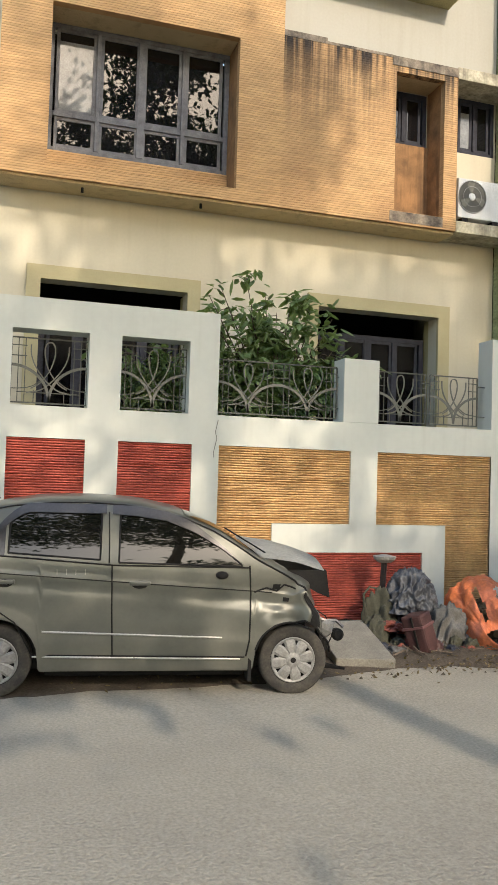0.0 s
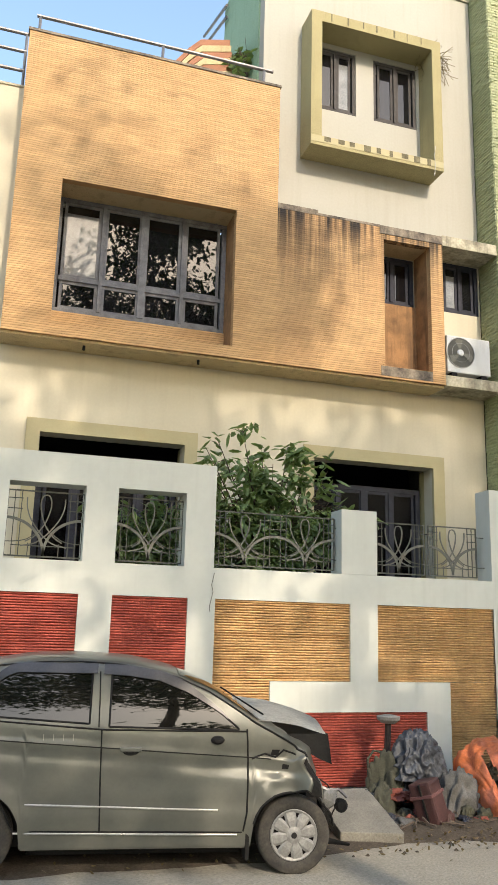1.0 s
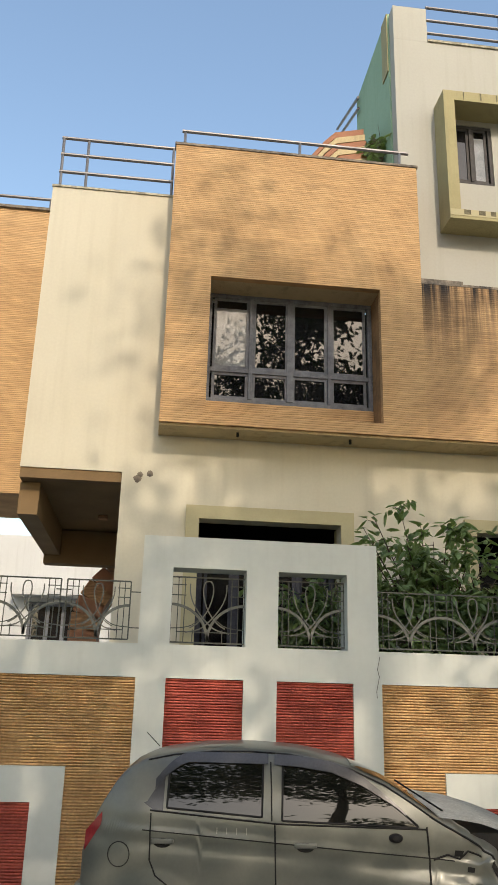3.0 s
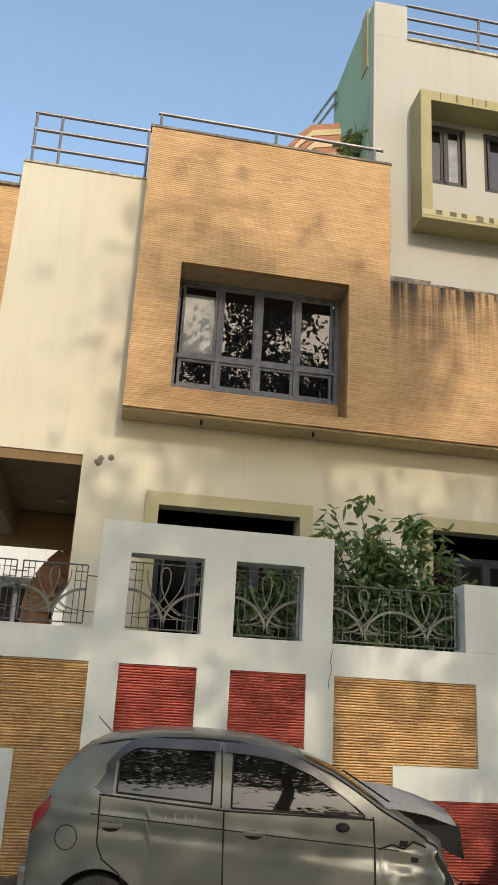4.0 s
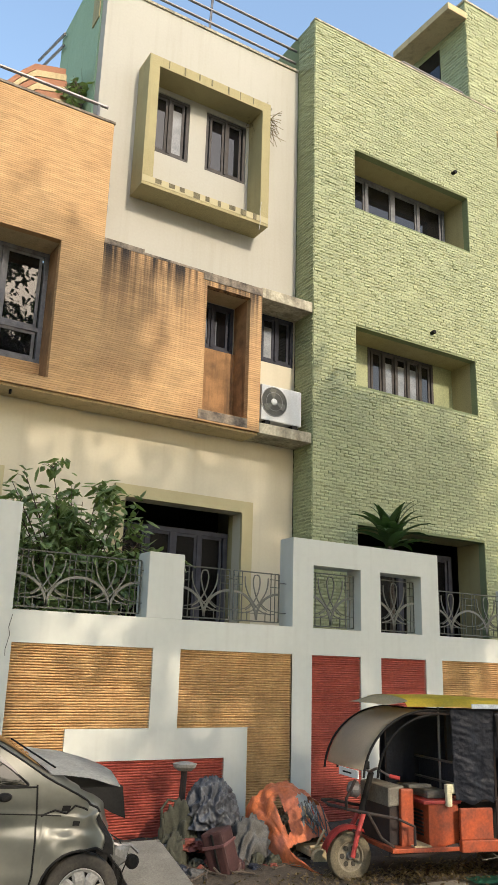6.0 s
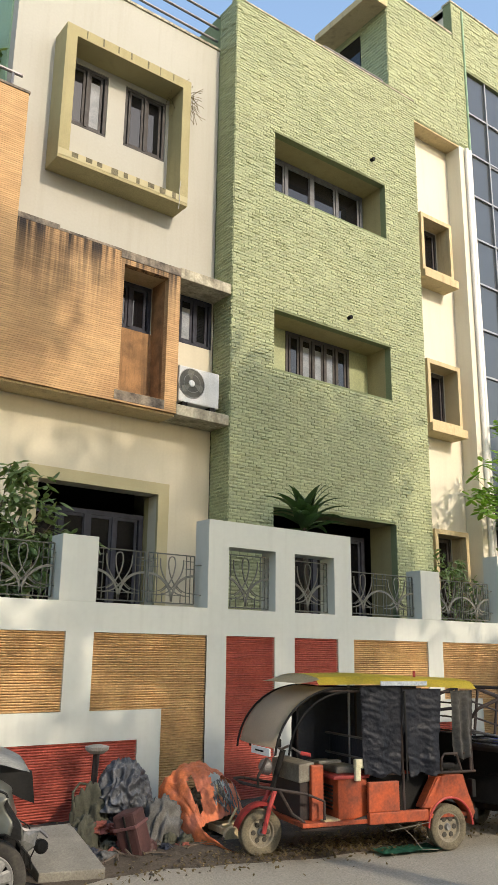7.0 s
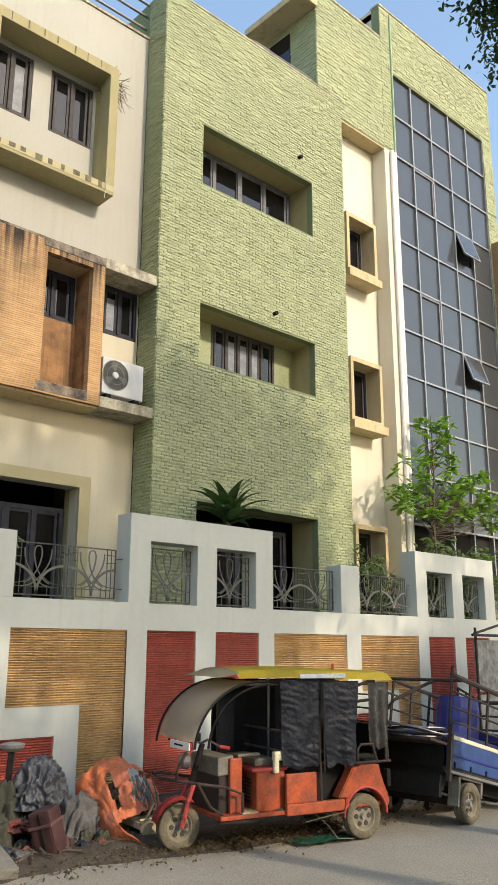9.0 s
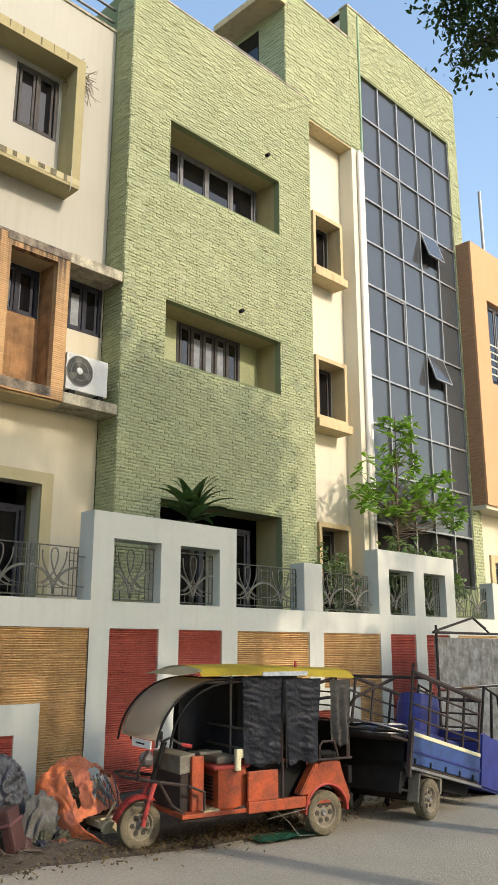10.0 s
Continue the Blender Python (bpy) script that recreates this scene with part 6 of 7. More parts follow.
M_BLUELIGHT = mat("worn_blue_paint", (0.03, 0.075, 0.24), (0.02, 0.04, 0.12), rough=0.5, scale=5, amount=0.7, streak=0.3)
M_RUSTY = mat("dark_rusty_steel", (0.026, 0.021, 0.020), (0.06, 0.036, 0.027), rough=0.8, scale=9, amount=0.7)
M_DULLWHITE = mat("peeling_white_sheet", (0.31, 0.315, 0.305), (0.10, 0.085, 0.07), rough=0.7, scale=5, fine=16, amount=0.9, streak=0.5, streak_col=(0.12, 0.10, 0.08))


def cloth(x0, x1, z0, z1, y, folds, sway=0.03, seed=1, taper=0.0, nx=36, nz=20, quilt=False):
    """A hanging sheet with folds and a sagging hem."""
    bm = bmesh.new()
    grid = []
    for i in range(nx + 1):
        f = i / nx
        row = []
        for j in range(nz + 1):
            g = j / nz
            x = x0 + (x1 - x0) * f
            x += (0.5 - f) * taper * (1 - g)
            z = z0 + (z1 - z0) * g + 0.02 * math.sin(f * 9 + seed) * (1 - g)
            yy = y + sway * math.sin(f * folds * 6.28 + seed + 0.8 * math.sin(g * 3)) * (0.35 + 0.65 * (1 - g)) + 0.02 * noise.noise((x * 7, z * 5, seed))
            if quilt:
                yy += 0.022 * (0.25 - abs(noise.noise((x * 5, z * 15 + x * 4, seed)))) + 0.010 * (0.25 - abs(noise.noise((x * 16, z * 30, seed))))
            row.append(bm.verts.new((x, yy, z)))
        grid.append(row)
    for a, b in zip(grid, grid[1:]):
        for j in range(nz):
            bm.faces.new((a[j], b[j], b[j + 1], a[j + 1]))
    bmesh.ops.solidify(bm, geom=bm.faces[:], thickness=0.004)
    return bm


def build_rickshaw():
    r = thing("electric_rickshaw", "orange electric rickshaw with a yellow canopy and black side curtains", "rickshaw", (5.55, 7.13, 0.0), -13.3)
    road_wheel(r, 0.0, 0.0, 0.225, 0.10, -1, 0.128, 0, True)
    for y, f in ((-0.42, -1), (0.42, 1)):
        road_wheel(r, 1.97, y, 0.225, 0.11, f, 0.135, 0, True)
    part("fork", bars([[(0.0, -0.09, 0.225), (0.06, -0.09, 0.45), (0.14, -0.06, 0.62)]], 0.024, 8), M_RRED, r)
    part("fork", bars([[(0.0, 0.09, 0.225), (0.06, 0.09, 0.45), (0.14, 0.06, 0.62)]], 0.024, 8), M_RRED, r)
    part("steering_column", bars([[(0.13, 0, 0.6), (0.26, 0, 1.0)]], 0.03, 8), M_BLACK, r)
    mg = []
    bm = bmesh.new()
    for k in range(12):
        a = radians(168 - k * 10.0)
        mg.append([bm.verts.new((0.275 * math.cos(a), y, 0.235 + 0.275 * math.sin(a) - 0.03 * (abs(y) > 0.05))) for y in (-0.075, -0.04, 0.04, 0.075)])
    for a, b in zip(mg, mg[1:]):
        for k in range(3):
            bm.faces.new((a[k], b[k], b[k + 1], a[k + 1]))
    bmesh.ops.solidify(bm, geom=bm.faces[:], thickness=0.006)
    part("front_mudguard", bm, M_RRED, r, "faded red front mudguard")
    part("handlebar", bars([[(0.28, -0.36, 1.00), (0.20, -0.24, 1.06), (0.24, 0, 1.0), (0.20, 0.24, 1.06), (0.28, 0.36, 1.0)]], 0.014, 8), M_STEEL, r)
    part("grip", bars([[(0.28, -0.36, 1.0), (0.36, -0.42, 0.985)]], 0.02, 8), M_RRED, r)
    part("headlamp", lathe([(0.0, -0.02), (0.075, -0.02), (0.085, 0.0), (0.07, 0.06), (0.03, 0.09)], 20), M_STEEL, r).matrix_local = pose(0.08, 0.0, 0.84, 0, -90, 0)
    part("headlamp_lens", lathe([(0.0, -0.028), (0.05, -0.026), (0.074, -0.021)], 20), M_HEADLAMP, r).matrix_local = pose(0.08, 0.0, 0.84, 0, -90, 0)
    part("mirror", boxes((0.12, 0.16, -0.17, -0.08, 1.04, 1.12), bevel=0.012), M_BLACK, r)
    part("crash_bar", bars([[(0.32, -0.42, 0.62), (0.0, -0.44, 0.68), (-0.16, -0.3, 0.70), (-0.22, 0, 0.70), (-0.16, 0.3, 0.70), (0.0, 0.44, 0.68), (0.32, 0.42, 0.62)]], 0.016, 6), M_RUSTY, r)
    for line in ([(-0.16, -0.3, 0.70), (-0.20, -0.38, 0.80), (-0.13, -0.44, 0.98)], [(0.32, -0.44, 0.62), (0.5, -0.44, 0.55), (0.5, -0.44, 0.38)], [(0.0, -0.44, 0.68), (0.16, -0.4, 0.45), (0.30, -0.4, 0.36)]):
        part("crash_bar", bars([line], 0.014, 6), M_RUSTY, r)
    # leg shield and front cowl
    part("leg_shield", boxes((0.30, 0.44, -0.30, 0.34, 0.34, 0.74), bevel=0.03), M_RUSTY, r)
    bm = boxes((0.28, 0.46, -0.32, 0.32, 0.70, 0.88), bevel=0.02)
    for v in bm.verts:
        v.co.z += 0.10 * (v.co.x - 0.2)
    part("dashboard", bm, M_DUSTYGREY, r, "dusty grey dashboard")
    part("cowl_panel", boxes((0.40, 0.54, -0.36, -0.30, 0.36, 0.88), bevel=0.015), M_RORANGE, r)
    # floor and chassis
    part("floor", boxes((0.25, 2.30, -0.46, 0.46, 0.32, 0.36), bevel=0.006), M_RORANGE, r)
    part("chassis", bars([[(0.25, -0.40, 0.31), (0.6, -0.42, 0.29), (1.0, -0.43, 0.37), (1.25, -0.43, 0.31), (2.3, -0.42, 0.31)], [(0.25, 0.40, 0.31), (2.3, 0.42, 0.31)]], 0.024, 6), M_RUSTY, r)
    part("foot_board", boxes((0.50, 0.68, -0.44, 0.44, 0.36, 0.375)), M_SAND, r)
    # driver's seat box with louvres
    seat = part("seat_box", boxes((0.68, 1.02, -0.40, 0.40, 0.36, 0.74), bevel=0.012), M_RORANGE, r, "orange driver's seat box")
    for k in range(7):
        part("louvre", boxes((0.668, 0.679, -0.30, -0.05, 0.44 + k * 0.035, 0.458 + k * 0.035)), M_RUSTY, seat)
    part("driver_seat", boxes((0.62, 1.04, -0.42, 0.42, 0.74, 0.775), bevel=0.01), M_RRED, r)
    part("cushion", boxes((0.72, 1.0, -0.3, 0.4, 0.775, 0.85), bevel=0.03), M_DUSTYGREY, r)
    part("armrest", boxes((0.52, 0.78, -0.30, -0.2, 0.88, 0.91), (0.54, 0.57, -0.28, -0.22, 0.76, 0.88), bevel=0.008), M_DUSTYGREY, r)
    bm = boxes((0.86, 1.08, -0.46, -0.40, 0.84, 0.93), (0.86, 0.92, -0.46, -0.41, 0.72, 0.86), bevel=0.015)
    part("plastic_bracket", bm, M_CREAMPLASTIC, r, "cream plastic bracket")
    # passenger tub
    part("side_panel", boxes((0.985, 1.355, -0.49, -0.45, 0.42, 0.71), bevel=0.012), M_RORANGE, r)
    part("panel_rail", bars([[(1.02, -0.47, 0.78), (1.42, -0.47, 0.78)], [(1.42, -0.47, 0.36), (1.42, -0.47, 0.8)]], 0.014, 6), M_RUSTY, r)
    part("side_panel", boxes((1.02, 1.70, 0.45, 0.49, 0.34, 0.73), bevel=0.012), M_RORANGE, r)
    part("sill", boxes((0.985, 1.70, -0.50, -0.44, 0.31, 0.42), bevel=0.01), M_RORANGE, r)
    part("step_plate", boxes((1.42, 1.66, -0.47, -0.3, 0.36, 0.372)), M_SAND, r)
    bm = bmesh.new()
    slant = ((1.62, 0.43), (1.74, 0.43), (1.92, 0.73), (1.82, 0.73))
    ring = [[bm.verts.new((x, y, z)) for x, z in slant] for y in (-0.50, -0.36)]
    bm.faces.new(ring[0])
    bm.faces.new(ring[1][::-1])
    for k in range(4):
        bm.faces.new((ring[0][k], ring[1][k], ring[1][(k + 1) % 4], ring[0][(k + 1) % 4]))
    bmesh.ops.bevel(bm, geom=bm.edges[:], offset=0.012, segments=2, affect="EDGES")
    bmesh.ops.recalc_face_normals(bm, faces=bm.faces)
    part("slant_panel", bm, M_RORANGE, r)
    # Black sheet added behind the opening for the dark inside the tub
    part("tub_dark_sheet", boxes((1.0, 1.85, -0.30, -0.28, 0.36, 0.74)), M_BLACK, r)
    for sgn in (-1, 1):
        bm = bmesh.new()
        inner, outer = [], []
        for k in range(13):
            a = radians(180 - 15 * k)
            inner.append((1.97 + 0.27 * math.cos(a), 0.24 + 0.27 * math.sin(a)))
        top = [(1.70, 0.36), (1.73, 0.45), (1.78, 0.54), (1.83, 0.66), (1.87, 0.72), (1.92, 0.745), (1.98, 0.745), (2.08, 0.745), (2.16, 0.74), (2.18, 0.66), (2.22, 0.55), (2.27, 0.44), (2.29, 0.36)]
        for (xa, za), (xb, zb) in zip(inner, top):
            outer.append(((xa, za), (xb, zb)))
        ra = [[bm.verts.new((p[0], sgn * y, p[1])) for p in pair for y in (0.36, 0.50)] for pair in outer]
        for a, b in zip(ra, ra[1:]):
            bm.faces.new((a[1], b[1], b[3], a[3]))
            bm.faces.new((a[0], b[0], b[1], a[1]))
            bm.faces.new((a[2], a[3], b[3], b[2]))
        bmesh.ops.recalc_face_normals(bm, faces=bm.faces)
        part("rear_mudguard", bm, M_RORANGE, r, "orange rear mudguard")
        part("arch_lip", bars([[(1.97 + 0.28 * math.cos(radians(180 - 12 * k)), sgn * 0.505, 0.24 + 0.28 * math.sin(radians(180 - 12 * k))) for k in range(16)]], 0.012, 6), M_RRED, r)
    part("rear_seat", boxes((1.72, 2.2, -0.42, 0.42, 0.74, 0.84), bevel=0.03), M_BLACK, r)
    part("seat_back", boxes((2.14, 2.24, -0.42, 0.42, 0.84, 1.15), bevel=0.03), M_BLACK, r)
    part("front_seat_back", boxes((1.04, 1.10, -0.40, 0.42, 0.80, 1.12), bevel=0.02), M_TARP, r)
    part("seat_rail", bars([[(1.0, -0.42, 0.92), (1.0, 0.42, 0.92)], [(1.0, -0.42, 1.12), (1.0, 0.42, 1.12)], [(1.0, -0.42, 0.78), (1.0, -0.42, 1.65)], [(1.0, -0.1, 0.78), (1.0, -0.1, 1.65)]], 0.013, 6), M_STEEL, r)
    part("arm_rail", bars([[(1.90, -0.48, 0.76), (1.90, -0.48, 0.90), (1.94, -0.48, 0.95), (2.24, -0.48, 0.95), (2.28, -0.48, 0.9), (2.28, -0.48, 0.76)], [(1.84, -0.48, 0.765), (2.34, -0.48, 0.765)], [(2.1, -0.48, 0.95), (2.16, -0.48, 0.76)]], 0.014, 6), M_RUSTY, r)
    part("arm_pad", boxes((1.9, 2.06, -0.5, -0.42, 0.80, 0.86), bevel=0.02), M_BLACK, r)
    part("rear_lamp", boxes((2.29, 2.34, -0.48, -0.40, 0.5, 0.68), bevel=0.01), M_BLACK, r)
    part("rear_bumper", boxes((2.28, 2.33, -0.5, 0.5, 0.28, 0.40), bevel=0.01), M_BLACK, r)
    # canopy
    bm = bmesh.new()
    rows = []
    for i in range(25):
        f = i / 24
        x = 0.42 + 1.96 * f
        z = 1.715 + 0.01 * min(1, f * 3) - 0.055 * max(0, f - 0.3) / 0.7
        hw = 0.50 + 0.03 * min(1, f * 3.0) ** 0.7
        rows.append([bm.verts.new((x, hw * j / 5, z + 0.05 * (1 - (abs(j) / 5) ** 2.5) - (0.055 if abs(j) == 5 else 0))) for j in range(-5, 6)])
    for a, b in zip(rows, rows[1:]):
        for k in range(10):
            bm.faces.new((a[k], b[k], b[k + 1], a[k + 1]))
    bmesh.ops.solidify(bm, geom=bm.faces[:], thickness=0.025)
    part("canopy", bm, M_RYELLOW, r, "yellow moulded canopy roof", smooth=False)
    bm = bmesh.new()
    rows = [[bm.verts.new((x, hw * j / 5, z + 0.035 * (1 - (abs(j) / 5) ** 2.5) * lift)) for j in range(-5, 6)] for x, z, hw, lift in ((0.20, 1.672, 0.44, 0.2), (0.27, 1.68, 0.47, 0.6), (0.35, 1.695, 0.49, 1.0), (0.43, 1.715, 0.50, 1.4))]
    for a, b in zip(rows, rows[1:]):
        for k in range(10):
            bm.faces.new((a[k], b[k], b[k + 1], a[k + 1]))
    bmesh.ops.solidify(bm, geom=bm.faces[:], thickness=0.02)
    part("canopy_brim", bm, M_BRIM, r, "dusty beige front brim")
    part("canopy_sticker", boxes((1.12, 1.70, -0.560, -0.552, 1.655, 1.70)), M_STICKER, r, "worn pale sticker strip")
    part("canopy_frame", bars([[(0.5, -0.46, 1.60), (2.34, -0.46, 1.58)], [(0.5, 0.46, 1.60), (2.34, 0.46, 1.58)], [(2.32, -0.46, 0.78), (2.30, -0.46, 1.58)], [(2.32, 0.46, 0.78), (2.30, 0.46, 1.58)], [(1.42, -0.46, 0.78), (1.42, -0.46, 1.6)], [(1.42, 0.46, 0.73), (1.42, 0.46, 1.6)]], 0.014, 6), M_RUSTY, r)
    part("aerial_stub", bars([[(1.72, -0.3, 1.72), (1.72, -0.3, 1.80)]], 0.015, 6), M_RRED, r)
    # curved front screen
    bm = bmesh.new()
    rows = []
    for i in range(15):
        f = i / 14
        a = radians(8 + 82 * f)
        x = 0.65 - 0.74 * math.cos(a)
        z = 0.97 + 0.66 * math.sin(a)
        rows.append([bm.verts.new((x + 0.05 * (abs(j) / 4) ** 2, j * 0.115, z)) for j in range(-4, 5)])
    for a, b in zip(rows, rows[1:]):
        for k in range(8):
            bm.faces.new((a[k], b[k], b[k + 1], a[k + 1]))
    bmesh.ops.solidify(bm, geom=bm.faces[:], thickness=0.004)
    part("windscreen", bm, M_SCREEN, r, "hazed brown plastic windscreen", smooth=True)
    for y in (-0.475, 0.475):
        part("screen_frame", bars([[(0.69 - 0.75 * math.cos(radians(4 + 86 * k / 14)), y, 0.95 + 0.68 * math.sin(radians(4 + 86 * k / 14))) for k in range(15)] + [(0.9, y, 1.62)]], 0.012, 6), M_BLACK, r)
        part("screen_frame", bars([[(0.77 - 0.68 * math.cos(radians(4 + 86 * k / 14)), y, 0.95 + 0.64 * math.sin(radians(4 + 86 * k / 14))) for k in range(15)]], 0.012, 6), M_BLACK, r)
    part("screen_label", boxes((-0.105, -0.095, -0.44, 0.0, 0.985, 1.06)), M_WHITE, r, "white label strip with plain bars")
    part("label_bar", boxes((-0.109, -0.1055, -0.30, -0.1, 1.015, 1.03)), M_BLACK, r)
    # curtains
    part("side_curtain", cloth(0.895, 1.42, 0.765, 1.645, -0.50, 1.3, 0.018, 1, 0.10, 46, 70, quilt=True), M_TARP, r, "black quilted side curtain", smooth=True)
    part("side_curtain", cloth(1.41, 1.91, 0.76, 1.62, -0.51, 1.3, 0.018, 4, 0.12, 46, 70, quilt=True), M_TARP, r, "black quilted side curtain", smooth=True)
    part("curtain_strap", bars([[(1.42, -0.545, 0.72), (1.42, -0.55, 1.2), (1.42, -0.54, 1.6)]], 0.012, 5, 0.5), M_BLACK, r)
    part("side_curtain", cloth(2.05, 2.34, 0.90, 1.60, -0.50, 2.2, 0.03, 7, 0.06, 30, 40, quilt=True), M_CURTAINGREY, r, "gathered grey curtain", smooth=True)
    # Black far-side sheet and board, added for the dark inside the cab
    part("side_curtain", cloth(0.60, 2.3, 0.60, 1.62, 0.49, 3, 0.03, 9), M_TARP, r, smooth=True)
    part("dark_cab_board", boxes((0.62, 0.82, 0.36, 0.40, 0.7, 1.6)), M_TARP, r)
    part("rear_window_frame", bars([[(2.30, -0.44, z), (2.30, 0.44, z)] for z in (1.0, 1.15, 1.3, 1.45)], 0.01, 5), M_RUSTY, r)
    part("dangling_wire", bars([[(1.35, -0.44, 0.30), (1.5, -0.46, 0.18), (1.62, -0.48, 0.04), (1.8, -0.5, 0.03)], [(1.2, -0.5, 0.24), (1.7, -0.52, 0.30)]], 0.0035, 5), M_DUSTYGREY, r)


build_rickshaw()


# ---------------- the blue cargo three-wheeler ----------------
def build_cargo():
    c = thing("cargo_three_wheeler", "blue cargo three-wheeler with a rusty cage, sunk on its nose", "cargo vehicle", (8.82, 6.45, 0.0), 5.0)
    for y, f in ((-0.52, -1), (0.52, 1)):
        road_wheel(c, 0.0, y, 0.225, 0.13, f, 0.13, 0, True)
    tilt = pose(0, 0, 0.225, 0, 13.0, 0) @ pose(0, 0, -0.225)

    def sub(name, bm, m, label="", smooth=False):
        o = part(name, bm, m, c, label, smooth)
        o.matrix_local = tilt
        return o
    x0, x1 = -0.55, 1.28
    sub("bed_floor", boxes((x0, x1, -0.56, 0.56, 0.50, 0.56)), M_RUSTY)
    for y in (-0.58, 0.55):
        sub("bed_side", boxes((x0, x1, y, y + 0.03, 0.56, 0.86), bevel=0.006), M_BLUELIGHT, "worn blue bed side")
        sub("bed_rib", boxes((x0, x1, y - 0.012, y + 0.042, 0.68, 0.71), bevel=0.004), M_BLUE)
        sub("bed_band", boxes((x0, x1, y - 0.006, y + 0.036, 0.862, 0.905)), M_CREAMPLASTIC, "cream band")
        sub("bed_rail", boxes((x0, x1, y - 0.03, y + 0.05, 0.49, 0.52)), M_ALU)
    for k in range(5):
        sub("bed_stake", boxes((x0 + 0.1 + k * 0.38, x0 + 0.13 + k * 0.38, -0.592, -0.58, 0.56, 0.62)), M_BLACK)
    sub("bed_front", boxes((x1 - 0.03, x1, -0.55, 0.55, 0.56, 0.95)), M_BLUE)
    gate = boxes((x0 - 0.40, x0, -0.55, 0.55, 0.78, 0.81))
    sub("tailgate", gate, M_RUSTY, "lowered tailgate")
    sub("corner_post", boxes((x0 - 0.02, x0 + 0.03, -0.60, -0.55, 0.40, 1.02)), M_RUSTY)
    sub("cage_rail", bars([[(x0, -0.55, 1.58), (x1 + 0.02, -0.55, 1.58)]], 0.03, 6), M_RUSTY)
    sub("cage_rail", bars([[(x0, 0.55, 1.58), (x1 + 0.02, 0.55, 1.58)]], 0.026, 6), M_RUSTY)
    sub("cage_rail", bars([[(x1, -0.55, 1.58), (x1, 0.55, 1.58)]], 0.026, 6), M_RUSTY)
    sub("cage_rail", bars([[(x0 + 0.35, -0.55, 1.58), (x0 + 0.35, 0.55, 1.58)]], 0.02, 6), M_RUSTY)
    for z in (1.06, 1.22, 1.40):
        sub("cage_bar", bars([[(x0, -0.55, z), (x1, -0.55, z)]], 0.013, 6), M_RUSTY)
        sub("cage_bar", bars([[(x0, 0.55, z), (x1, 0.55, z)]], 0.013, 6), M_RUSTY)
        sub("cage_bar", bars([[(x1, -0.55, z), (x1, 0.55, z)]], 0.013, 6), M_RUSTY)
    for k in range(5):
        x = x0 + (x1 - x0) * k / 4
        for y in (-0.55, 0.55):
            sub("cage_post", bars([[(x, y, 0.88), (x, y, 1.58 + (0.10 if k == 0 and y < 0 else 0))]], 0.02, 6), M_RUSTY)
    # gate frame of the cage, swung out at the back
    sub("cage_gate", bars([[(x0, 0.55, 1.5), (x0 - 0.42, 0.75, 1.25), (x0 - 0.62, 0.85, 1.22), (x0 - 0.62, 0.85, 0.86)], [(x0 - 0.42, 0.75, 1.25), (x0 - 0.42, 0.75, 0.85)], [(x0, 0.55, 1.25), (x0 - 0.6, 0.85, 1.05)], [(x0, -0.3, 1.5), (x0 - 0.35, 0.0, 1.2), (x0 - 0.3, 0.3, 0.85)]], 0.02, 6), M_RUSTY, "bent cage gate")
    for k in range(7):
        rr, zz = 0.36 + 0.03 * math.sin(k * 2.1), 0.83 + 0.017 * k
        sub("cable_coil", bars([[(x0 - 0.12 + rr * 0.9 * math.cos(t), -0.05 + rr * 1.35 * math.sin(t), zz + 0.02 * math.sin(3 * t + k)) for t in [2 * math.pi * j / 26 for j in range(27)]]], 0.012, 5), M_BLACK if k % 2 else M_STEEL, "coil of black cable")
    sub("dark_load", boxes((x0 + 0.3, x1 - 0.2, -0.4, 0.45, 0.56, 1.0), bevel=0.06), M_BLUE, "blue plastic barrel load")
    sub("barrel", lathe([(0.0, 0.56), (0.26, 0.57), (0.29, 0.7), (0.29, 1.2), (0.26, 1.34), (0.0, 1.36)], 20), M_BLUE, "blue plastic barrel").location = (0.95, 0.2, 0)
    # axle, rear underframe
    part("axle", bars([[(0, -0.5, 0.225), (0, 0.5, 0.225)]], 0.05, 8), M_RUSTY, c)
    sub("underframe", boxes((x0 + 0.03, x1, -0.42, -0.36, 0.36, 0.50), (x0 + 0.03, x1, 0.36, 0.42, 0.36, 0.50), (x0, x0 + 0.05, -0.5, 0.5, 0.30, 0.78)), M_BLACK)
    sub("rear_bumper", boxes((x0 - 0.06, x0, -0.5, 0.5, 0.22, 0.45)), M_BLACK)
    for y in (-0.58, 0.44):
        bm = boxes((-0.28, 0.24, y, y + 0.14, 0.46, 0.49), (-0.31, -0.27, y, y + 0.14, 0.16, 0.48), (0.22, 0.26, y, y + 0.14, 0.30, 0.48), bevel=0.008)
        sub("wheel_guard", bm, M_DUSTYGREY, "grey steel wheel guard")
    sub("mud_flap", cloth(-0.02, 0.02, 0.1, 0.4, 0, 1), M_RUSTY)
    # cab
    bm = bmesh.new()
    prof = [(1.44, 0.50), (2.10, 0.48), (2.34, 0.62), (2.36, 0.86), (2.20, 1.16), (1.44, 1.20)]
    rows = [[bm.verts.new((x, y, z)) for x, z in prof] for y in (-0.52, 0.52)]
    bm.faces.new(rows[0])
    bm.faces.new(rows[1][::-1])
    for k in range(6):
        bm.faces.new((rows[0][k], rows[1][k], rows[1][(k + 1) % 6], rows[0][(k + 1) % 6]))
    bmesh.ops.bevel(bm, geom=bm.edges[:], offset=0.03, segments=2, affect="EDGES")
